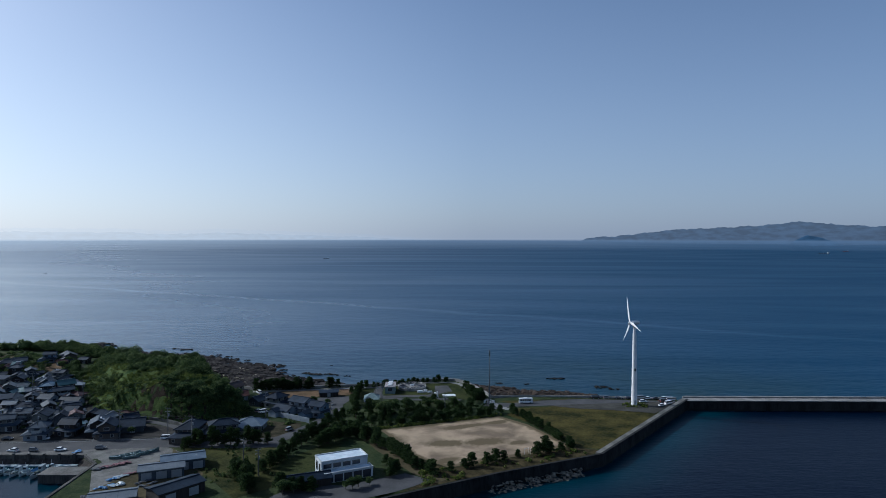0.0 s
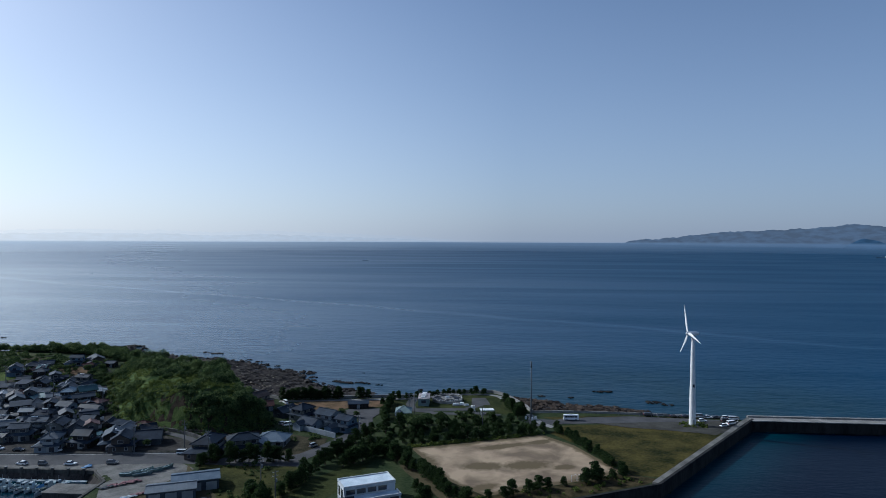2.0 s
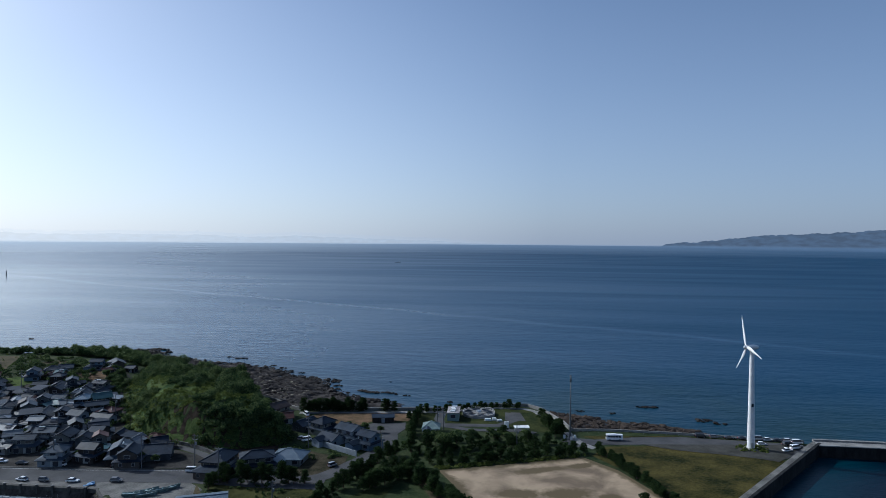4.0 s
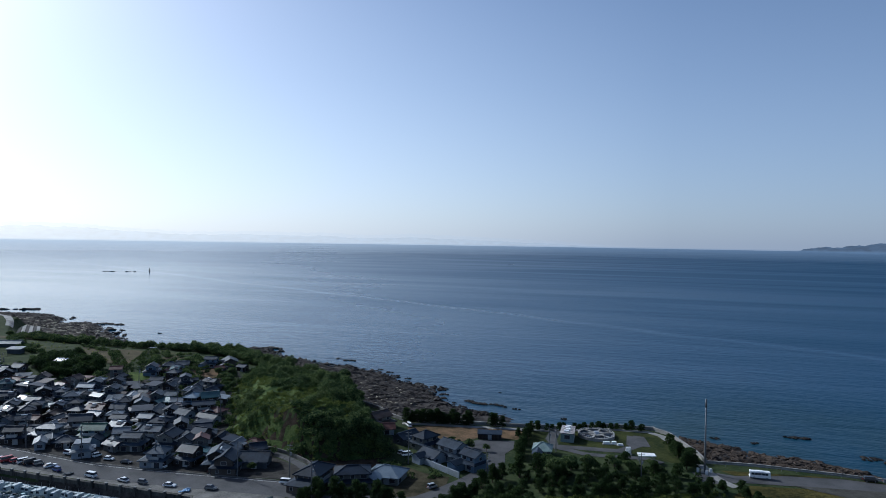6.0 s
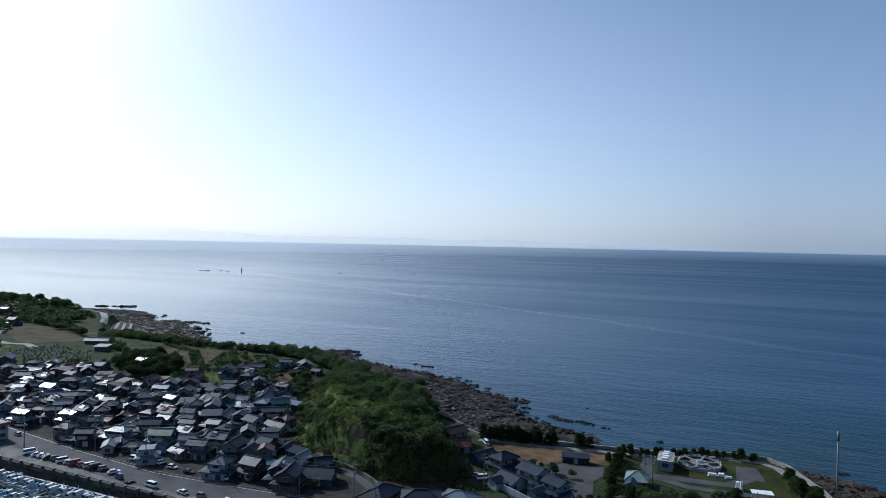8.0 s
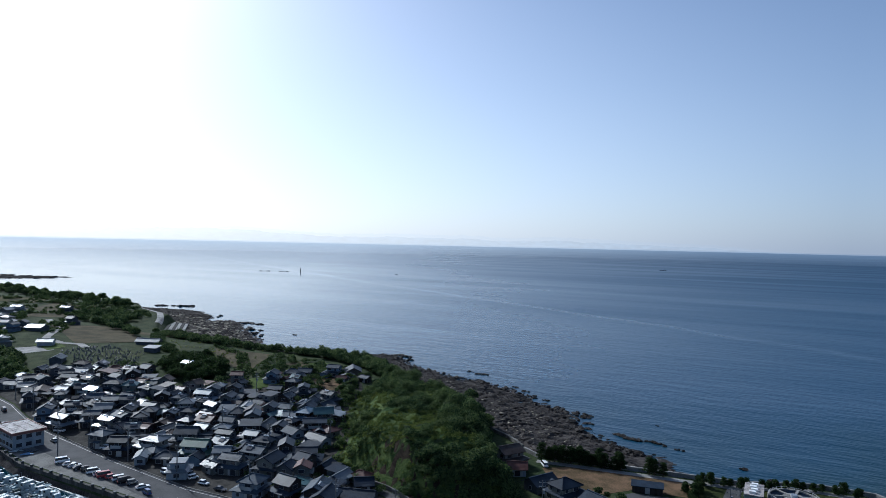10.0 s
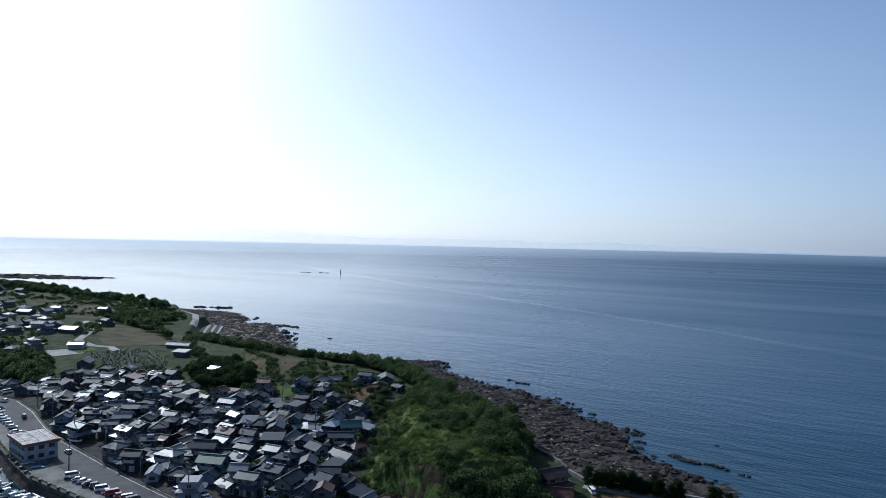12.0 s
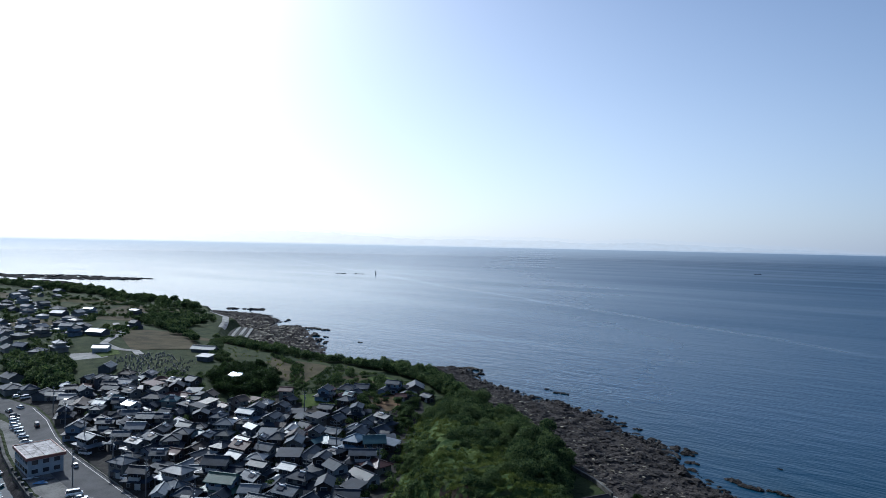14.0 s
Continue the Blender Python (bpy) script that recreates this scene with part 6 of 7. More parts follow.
# ---- rocks of the shore ----
def boulder(g, x, y, z, r, tall=1.0):
    """One broken, angular stone: a squashed and bitten double cone."""
    n = g.choice((5, 6, 7))
    tilt, flat = g.uniform(-0.4, 0.4), g.uniform(0.22, 0.55) * tall
    a0 = g.uniform(0, 6.3)
    stretch, ca = g.uniform(0.8, 2.2), g.gauss(-0.6, 0.5)
    v = [(0, 0, -r * flat)]
    for k, (rad, h) in enumerate(((0.85, -0.25), (0.95, 0.3), (0.5, 0.85))):
        for i in range(n):
            a = a0 + 2 * math.pi * (i + 0.3 * k) / n
            q = r * rad * g.uniform(0.72, 1.2)
            px_, py_ = math.cos(a) * q * stretch, math.sin(a) * q
            v.append((px_ * math.cos(ca) - py_ * math.sin(ca), px_ * math.sin(ca) + py_ * math.cos(ca), r * flat * (h + g.uniform(-0.15, 0.15)) + tilt * px_ * 0.4))
    v.append((0, 0, r * flat * g.uniform(0.85, 1.05)))
    f = [(0, 1 + (i + 1) % n, 1 + i) for i in range(n)]
    for k in range(2):
        b = 1 + k * n
        f += [(b + i, b + (i + 1) % n, b + n + (i + 1) % n, b + n + i) for i in range(n)]
    b = 1 + 2 * n
    f += [(b + i, b + (i + 1) % n, 1 + 3 * n) for i in range(n)]
    return [(x + p, y + q, z + w) for p, q, w in v], f


def rock_field(name, label, count, lo, hi, seed, box, test, material, tall=1.0, base=ground_z):
    g = random.Random(seed)
    xs = np.array([g.uniform(box[0], box[2]) for _ in range(count * 8)])
    ys = np.array([g.uniform(box[1], box[3]) for _ in range(count * 8)])
    ok = np.where(test(xs, ys))[0][:count]
    zs = base(xs, ys)
    s = Shape()
    for i in ok:
        r = lo * (hi / lo) ** (g.random() ** 2.2)
        v, f = boulder(g, xs[i], ys[i], zs[i] + r * 0.1, r, tall)
        s.add(v, f)
    return tagged(part(name, s, material), label, "rocks", kind="stuff")


MAT_ROCK_B = surface("dark_wet_rock", (0.007, 0.006, 0.006), (0.034, 0.028, 0.024), 3, 0.5, 0.7, 0.8, edge=0.18, spec=0.12)
MAT_ROCK_FAR = surface("dry_far_rock", (0.022, 0.019, 0.018), (0.105, 0.090, 0.080), 7, 0.8, 0.9, 0.6, edge=0.16, spec=0.05)
MAT_RUBBLE = surface("rubble_stone", (0.06, 0.055, 0.045), (0.30, 0.27, 0.21), 1.5, 0.3, 0.9, 0.4, spec=0.1)
MAT_ROCK_C = surface("brown_shore_rock", (0.0192, 0.0152, 0.0128), (0.0784, 0.0608, 0.0488), 4, 0.5, 0.85, 0.8, edge=0.18, spec=0.08)
shelf_test = lambda lo, hi: (lambda x, y: (signed(INNER, x, y) < -1.0) & (signed(COAST, x, y) > lo) & (signed(COAST, x, y) < hi) & (y > 290))
rock_field("shore_rocks", "broken grey-brown rock shelf along the natural shore", 6500, 0.22, 1.15, 61, (-260, 318, -66, 476), shelf_test(1, 60), MAT_ROCK)
rock_field("shore_rocks", "dark wet rocks at the water's edge", 1700, 0.25, 1.4, 62, (-262, 318, -60, 482), shelf_test(-3.5, 6), MAT_ROCK_B, 1.9)
rock_field("shore_rocks", "brown boulders at the foot of the sea wall", 2600, 0.25, 1.5, 63, (12, 300, 112, 346), shelf_test(-1, 50), MAT_ROCK_C, 1.5)
rock_field("shore_rocks", "broken brown rock shelf of the far shore", 7000, 0.3, 1.35, 64, (-660, 400, -262, 580), shelf_test(-9, 60), MAT_ROCK_FAR)
rock_field("shore_rocks", "pale flat slabs on the far rock shelf", 700, 0.6, 2.2, 67, (-560, 420, -330, 530), shelf_test(6, 60), MAT_RUBBLE, 0.5)
rock_field("shore_rocks", "pale broken stones along the top of the rock shelf", 900, 0.2, 0.8, 68, (-240, 318, -70, 440), shelf_test(14, 60), MAT_RUBBLE, 0.8)
rock_field("rubble", "pale rubble mound at the foot of the quay wall", 420, 0.28, 0.75, 65, (10, 196, 62, 226), lambda x, y: (signed(COAST, x, y) < -0.6) & (signed(COAST, x, y) > -5.5) & (x > 14) & (x < 46), MAT_RUBBLE, 1.2, lambda x, y: 1.5 + 0.36 * signed(COAST, x, y))
grk = random.Random(66)
for x, y, r in ((-455, 531, 3.4), (-446, 533, 2.8), (-437, 533, 3.2), (-428, 512, 2.6), (-419, 505, 3.4), (-408, 505, 2.6), (-402, 493, 2.4), (-392, 486, 3.0), (-384, 482, 2.0), (-368.5, 503.6, 1.5), (-512, 556, 2.6), (-505, 549, 2.0), (-248.9, 473.9, 3.2), (-243.4, 471.7, 2.6), (-235.6, 462.7, 2.2), (-185.8, 452.3, 1.5), (-178.4, 448.1, 1.6), (-174, 449.5, 1.8), (-147.5, 427.7, 1.3), (-138.9, 421.7, 1.5), (-132.7, 413.4, 1.6),
                (-123.9, 409, 1.5), (-112.3, 398.8, 1.6), (-104.5, 391, 3.0), (-100.5, 393.5, 2.8), (-97, 389.5, 2.2), (-93, 380, 1.6), (-78, 371, 2.0), (-75, 368.6, 1.6), (-72, 367.6, 2.2), (-66, 367.6, 1.8), (-61, 366.4, 1.6),
                (-54, 363, 1.3), (59.5, 356.6, 1.5), (62, 356.8, 1.8), (65.5, 356.4, 1.3), (-31, 353, 1.2), (-23, 346, 0.9), (82, 336, 2.2), (88, 332, 1.8), (30, 345, 1.2), (44, 343, 1.3), (-67.7, 393, 0.7)):
    s = Shape()
    for k in range(6):
        v, f = boulder(grk, grk.uniform(-1.3, 1.3) * r, grk.uniform(-0.7, 0.7) * r, 0.1, r * grk.uniform(0.3, 0.65), 1.5)
        s.add(v, f)
    ob = part("sea_rock", s, MAT_ROCK_B)
    ob.matrix_basis = pose(x, y, 0.0)
    tagged(ob, "dark jagged rock awash in the shallow sea", "rock", "rocks off the shore")
MAT_REEF = surface("dull_reef_rock", (0.010, 0.010, 0.011), (0.035, 0.033, 0.032), 6, 0.8, 0.95, 0.6, spec=0.02)
# low reefs far out on the left
for k, (x, y, L, w) in enumerate(((-1290, 700, 300, 120), (-1180, 605, 140, 60), (-1180, 780, 70, 10), (-1082, 1262, 34, 5), (-1122, 1240, 22, 4), (-620, 590, 40, 6))):
    g = random.Random(70 + k)
    s = Shape()
    for i in range(int(L / 3 + L * w / 110)):
        u = g.uniform(-1, 1)
        v, f = boulder(g, u * L / 2, g.uniform(-1, 1) * w / 2 * (1 - u * u), 0.1, g.uniform(1.5, 4.5) if w < 40 else g.uniform(2.5, 9), 1.0 if w < 40 else 0.4)
        s.add(v, f)
    ob = part("reef", s, MAT_REEF)
    ob.matrix_basis = pose(x, y, 0.0, 0, 0, 25)
    tagged(ob, "long low dark reef off the far shore", "reef")
# stepped revetment on the far shore
steps = thing("revetment", "stepped concrete revetment on the far shore", "revetment", pose(-455, 450, 3.6, 0, 0, 137), kind="structure")
for i in range(6):
    part("step", Shape().box(-34, -2 - i * 2.4, -2, 34, 0.3 - i * 2.4, 0.2 - 0.35 * i + 0.9), MAT_CONCRETE if i % 2 else MAT_WALL_CONCRETE, steps)


# ---- woods and scrub ----
tone = lambda x, y: float(ripple(np.array(x), np.array(y), 11.0, 5.0))
inland = lambda x, y: smooth01((-0.62 * (x + 132) - 0.78 * (y - 310) - 1) / 10)   # 1 on the side of the village, 0 towards the sea
cover = lambda x, y: tone(x, y) + 0.35 * float(ripple(np.array(x), np.array(y), 4.0, 8.0)) - 0.75 * float(inland(np.array(x), np.array(y)))
bald = lambda x, y: (x + 121) ** 2 / 22 + (y - 270) ** 2 / 12 < 1
thicket("hill_wood", "tall dark green trees crowding the steep hill", HILL, 420, 11, 1.5, 3.7, MAT_LEAF, 8.0, 0.22, 0.6, 0.0, lambda x, y: cover(x, y) > 0.22 and not bald(x, y))
thicket("hill_bush", "mixed green bushes on the wooded hill", HILL, 1300, 29, 0.6, 1.9, MAT_LEAF, 10.0, 0.17, 0.5, 0.0, lambda x, y: -0.5 < cover(x, y) < 0.25 and not bald(x, y))
thicket("hill_scrub", "sunlit low grass and bamboo scrub on the hill slope", HILL, 4200, 12, 0.3, 0.9, MAT_SCRUB, 14.0, 0.12, 0.2, 0.0, lambda x, y: cover(x, y) < 0.12 and tone(y, x) > -0.7 and not bald(x, y))
thicket("hill_edge_wood", "dark trees at the shaded foot of the hill", [(-82, 275), (-95, 264.5), (-111, 263.5), (-112, 270), (-97, 275), (-94, 287), (-91, 288)], 80, 13, 1.2, 2.7, MAT_LEAF, 8.0, 0.26, 0.8)
thicket("hill_edge_wood", "dark trees on the steep side above the shore", [(-100, 296), (-114, 321), (-124, 344), (-136, 352), (-132, 338), (-122, 318), (-108, 296)], 90, 35, 1.4, 3.0, MAT_LEAF, 8.0, 0.26, 0.75)
thicket("headland_wood", "dense dark trees along the headland", [(-262, 418), (-240, 420), (-214, 405), (-198, 392), (-196, 382), (-212, 388), (-232, 400), (-262, 404)], 240, 14, 1.5, 2.9, MAT_LEAF, 6, 0.30, 0.8)
thicket("shore_scrub", "belt of green scrub above the far rocks", [(-262, 424), (-300, 409), (-345, 408), (-383, 414), (-410, 418), (-418, 408), (-370, 398), (-300, 396), (-262, 406)], 260, 15, 1.3, 2.6, MAT_LEAF, 4, 0.38, 0.7)
thicket("grove", "dark evergreen grove between the houses", [(-300, 326), (-312, 345), (-300, 356), (-280, 350), (-262, 332), (-262, 316), (-282, 316)], 170, 16, 1.6, 3.2, MAT_PINE, 5, 0.34, 0.85)
thicket("grove", "dark tree belt behind the far houses", [(-420, 284), (-404, 298), (-378, 300), (-346, 284), (-330, 280), (-340, 272), (-376, 272)], 150, 17, 2.0, 3.4, MAT_LEAF, 2.6, 0.5, 0.8)
thicket("grove", "green scrub between the far fields", [(-536, 446), (-482, 448), (-452, 410), (-396, 386), (-400, 378), (-450, 396), (-530, 412)], 210, 18, 1.8, 3.2, MAT_LEAF, 2.2, 0.55, 0.7, 0.5)
thicket("shore_scrub", "distant dark scrub along the far shore", [(-560, 500), (-600, 512), (-620, 515), (-740, 520), (-880, 538), (-1000, 520), (-1100, 490), (-1100, 478), (-930, 490), (-740, 500), (-610, 498), (-575, 484), (-560, 488)],
        460, 19, 2.2, 4.2, MAT_LEAF, 1.6, 0.8, 0.7)
thicket("field_scrub", "scattered scrub and hedges among far fields", [(-420, 300), (-430, 380), (-520, 420), (-640, 470), (-900, 500), (-900, 330), (-560, 280)], 2600, 20, 0.8, 2.4, MAT_LEAF, 2.4, 0.42, 0.5, 0.0, lambda x, y: float(ripple(np.array(x), np.array(y), 13.0, 3.0)) > 0.12)
thicket("field_scrub", "low dark scrub on the slope above the far shore", [(-720, 512), (-600, 500), (-520, 478), (-474, 452), (-470, 428), (-540, 440), (-640, 470), (-720, 480)], 420, 41, 0.9, 2.3, MAT_LEAF, 2.6, 0.42, 0.45, 0.3)
thicket("garden_scrub", "garden shrubs and small trees between the village houses", [(-120, 262), (-150, 300), (-180, 345), (-230, 385), (-300, 395), (-330, 300), (-320, 268), (-240, 258), (-150, 250)], 700, 21, 0.7, 1.9, MAT_LEAF, 6.0, 0.24, 0.6, 0.5, beside_plots)
thicket("garden_scrub", "dark shrubs and hedges between the terraced gardens", [(-182, 328), (-205, 366), (-232, 392), (-290, 392), (-262, 338), (-225, 322)], 420, 36, 0.6, 1.7, MAT_LEAF, 6.0, 0.24, 0.6, 0.35, beside_plots)
thicket("field_hedge", "dark hedge rows along the field edges", [(-330, 352), (-372, 372), (-410, 404), (-404, 410), (-366, 378), (-328, 358)], 160, 37, 0.8, 1.9, MAT_LEAF, 4.0, 0.32, 0.6)
thicket("field_hedge", "dark hedge rows along the field edges", [(-262, 350), (-296, 380), (-330, 392), (-332, 387), (-300, 376), (-266, 345)], 120, 38, 0.5, 1.3, MAT_LEAF, 5.0, 0.28, 0.6)
thicket("meadow_scrub", "low tangled scrub on the meadow", [(-92, 226), (-66, 236), (-54, 224), (-48, 200), (-70, 196), (-86, 212)], 110, 22, 0.35, 0.8, MAT_LEAF, 7, 0.22, 0.3, 0.1)
thicket("park_scrub", "clipped shrubs and undergrowth of the shore park", [(-40, 262), (-24, 262), (0, 272), (18, 279), (20, 290), (8, 292), (-8, 296), (-30, 286), (-42, 280)], 120, 23, 0.6, 1.3, MAT_PINE, 4.2, 0.33, 0.55, 0.5)
thicket("shore_weeds", "weeds round the turbine foot", [(80, 285), (90, 284), (92, 291), (84, 293), (79, 290)], 60, 24, 0.35, 0.7, MAT_SCRUB, 6, 0.22, 0.3)
thicket("field_edge_grass", "tufted grass along the edge of the sports ground", [(-26, 254), (-5, 262), (24, 274), (26, 271.5), (-5, 259.5), (-24.5, 252)], 140, 25, 0.4, 0.8, MAT_SCRUB, 6, 0.2, 0.3)
thicket("bank_scrub", "scrub on the bank between field and quay wall", [(-8, 208), (2, 208.5), (34, 223.5), (46, 229.5), (52, 225), (18, 206.5), (-6, 194)], 90, 26, 0.4, 0.9, MAT_SCRUB, 5, 0.25, 0.3, 0.2)

thicket("cliff_weeds", "dark weeds hanging over the bare cliff foot", [(-82, 280), (-84, 269), (-98, 265), (-110, 267), (-118, 272), (-98, 270)], 160, 27, 0.4, 1.2, MAT_LEAF, 7, 0.24, 0.4)
thicket("lot_weeds", "dark weeds and shrubs on the vacant lots", [(-80, 258), (-66, 256), (-58, 260), (-72, 270), (-84, 268)], 110, 28, 0.35, 0.9, MAT_LEAF, 6, 0.22, 0.35, 0.4)

thicket("slope_grass", "tufted grass and weeds over the upper fields", [(-240, 350), (-232, 395), (-300, 398), (-372, 398), (-368, 350), (-330, 350), (-310, 352), (-270, 352)], 260, 34, 0.3, 0.8, MAT_SCRUB, 5.0, 0.2, 0.1, 0.1)

# ---- single trees ----
PINES = [tree("pine_tree", "dark green clipped pine with a dense rounded crown", 4.6, 2.1, s, MAT_PINE) for s in (31, 32, 33)]
TALL = [tree("pine_tree", "tall dark pine with a ragged crown", 7.6, 2.7, s, MAT_PINE) for s in (41, 42)]
BROAD = [tree("broadleaf_tree", "leafy green tree with a spreading crown", 5.6, 2.6, s, MAT_LEAF, "broad") for s in (51, 52, 53)]
prnd = random.Random(99)


def plant(kinds, x, y, scale=1.0, group=""):
    src = kinds[prnd.randrange(len(kinds))]
    m = pose(x, y, hz(x, y) - 0.1, 0, 0, prnd.uniform(0, 360)) @ Matrix.Diagonal((scale, scale, scale * prnd.uniform(0.88, 1.12), 1))
    ob = copy_thing(src, m)
    if group:
        ob["group"] = group
    return ob


def row(kinds, pts, step, scale, group, wobble=0.8):
    for (ax, ay), (bx, by) in zip(pts, pts[1:]):
        n = max(1, round(math.hypot(bx - ax, by - ay) / step))
        for i in range(n):
            k = (i + prnd.uniform(0.2, 0.8)) / n
            plant(kinds, ax + (bx - ax) * k + prnd.uniform(-wobble, wobble), ay + (by - ay) * k + prnd.uniform(-wobble, wobble), scale * prnd.uniform(0.75, 1.2), group)


row(PINES, [(-27, 244), (-23.5, 233), (-17, 224.5), (-12, 216), (-8, 210), (-2, 204)], 2.6, 1.0, "pines beside the sports ground")
for x, y, s in ((2.5, 206.5, 0.8), (7, 210, 0.8), (9.5, 211.5, 1.0), (14.5, 214, 0.9), (17.7, 216, 1.05), (20.5, 217.5, 0.7), (25.5, 220, 0.6), (32.5, 222.6, 1.05), (35.5, 224.2, 1.25), (37.4, 225.4, 0.95), (41.5, 227.4, 0.75), (44.5, 228.6, 0.7)):
    plant(PINES, x, y, s, "pines beside the quay wall")
row(PINES, [(29, 277), (33, 270), (37, 258), (40.5, 248), (43.5, 238), (47, 230.5)], 2.1, 0.75, "hedge pines beside the sports ground")
row(PINES, [(-26, 256), (-14, 260), (-4, 263.5), (8, 268), (18, 272.5), (25, 277)], 3.0, 0.8, "pines behind the sports ground")
row(TALL, [(-30, 258), (-18, 263.5), (-6, 267), (6, 272), (14, 277)], 4.2, 0.6, "tall pines behind the sports ground", 2.0)
row(TALL, [(-34, 264), (-22, 270), (-10, 275), (2, 280)], 4.6, 0.6, "tall pines behind the sports ground", 2.4)
row(BROAD, [(-34, 275), (-18, 281), (-4, 286), (8, 288)], 7.5, 0.75, "park trees", 2.0)
row(TALL, [(-39.5, 284), (-40, 296), (-40.5, 308), (-41, 320)], 2.2, 0.56, "pine row in the park", 0.8)
row(PINES, [(9, 316), (13, 308), (16, 300), (17, 293)], 2.2, 1.05, "pines by the shore", 2.2)
row(PINES, [(-42, 321.5), (-31, 324), (-11.5, 333.6), (4, 335)], 2.6, 0.75, "small pines along the sea wall", 0.4)
row(TALL, [(-90, 315), (-84, 316.6), (-76, 318), (-70, 319.2), (-64, 320)], 1.3, 0.75, "dark pines before the sea wall", 0.9)
row(TALL, [(-57, 320.6), (-51, 321.6)], 2.4, 0.66, "dark pines before the sea wall", 0.6)
row(PINES, [(-43, 315), (-44, 309)], 2.6, 0.7, "garden pines", 0.8)
row(BROAD, [(-66, 294), (-58, 291), (-51, 289)], 3.0, 0.55, "garden trees by the lane", 1.0)
row(TALL, [(-90, 232), (-80, 232.5), (-70, 234), (-63, 235.5)], 2.6, 0.74, "dark trees along the road", 1.0)
row(TALL, [(-90, 226), (-92, 234)], 2.6, 0.6, "dark trees along the road", 0.8)
row(TALL, [(-53, 231), (-50, 240), (-47, 248), (-43.5, 258), (-41, 266)], 2.4, 0.74, "dark trees along the lane", 1.6)
row(TALL, [(-48, 240), (-40, 246), (-33, 254)], 3.0, 0.7, "dark trees along the lane", 1.8)
row(PINES, [(-47, 231), (-38, 238), (-31, 246), (-29, 238)], 2.4, 1.1, "dark trees along the lane", 1.4)
row(TALL, [(-61, 197), (-57, 208), (-55, 218), (-52, 226)], 2.2, 0.72, "dark trees by the meadow", 1.2)
row(PINES, [(-64, 203), (-60, 195), (-56, 190)], 2.2, 1.2, "dark trees by the meadow", 1.2)
row(PINES, [(-50, 190), (-46, 191), (-38, 190)], 2.4, 1.0, "shrubs before the white building", 0.8)
row(BROAD, [(-22, 196), (-26, 193), (-30, 191)], 2.6, 0.6, "shrubs before the white building", 0.8)
row(PINES, [(-17, 201), (-15, 205), (-16, 210), (-19, 214)], 2.4, 0.85, "shrubs beside the white building", 0.6)
row(BROAD, [(-47, 187), (-43, 189)], 2.6, 0.75, "bright green shrubs by the shed", 0.5)
row(BROAD, [(-150, 248), (-130, 246), (-116, 245)], 5.5, 0.5, "garden shrubs along the road", 1.0)
row(BROAD, [(-100, 248), (-88, 250), (-76, 252)], 4.0, 0.5, "garden shrubs along the road", 1.0)
row(BROAD, [(-190, 345), (-210, 352), (-226, 360), (-244, 372)], 4.0, 0.7, "garden trees on the slope", 3.0)
row(BROAD, [(-186, 330), (-196, 342), (-212, 372), (-205, 378)], 3.6, 0.7, "garden trees on the slope", 3.0)
for src in PINES + TALL + BROAD:
    # the first of each kind stands in the park too
    src.matrix_basis = pose(*{0: (12, 284), 1: (-4, 291), 2: (5, 285)}.get(PINES.index(src) if src in PINES else -1, (-36 + 5 * (TALL + BROAD).index(src) if src in TALL + BROAD else 0, 268 + 3 * (TALL + BROAD).index(src) if src in TALL + BROAD else 0)), 2.95)
    src["group"] = "park trees"

# ---- cars ----
PAINTS = {"white": plain("white_car_paint", (0.78, 0.78, 0.78), 0.25), "silver": plain("silver_car_paint", (0.42, 0.43, 0.45), 0.3, 0.6), "black": plain("black_car_paint", (0.02, 0.02, 0.022), 0.2),
          "red": plain("red_car_paint", (0.30, 0.03, 0.04), 0.3), "blue": plain("blue_car_paint", (0.04, 0.08, 0.22), 0.3), "grey": plain("grey_car_paint", (0.16, 0.165, 0.17), 0.3, 0.4)}
MAT_LAMP_RED = plain("red_lamp", (0.35, 0.02, 0.02), 0.3)
MAT_LAMP = plain("clear_lamp", (0.6, 0.6, 0.6), 0.15)


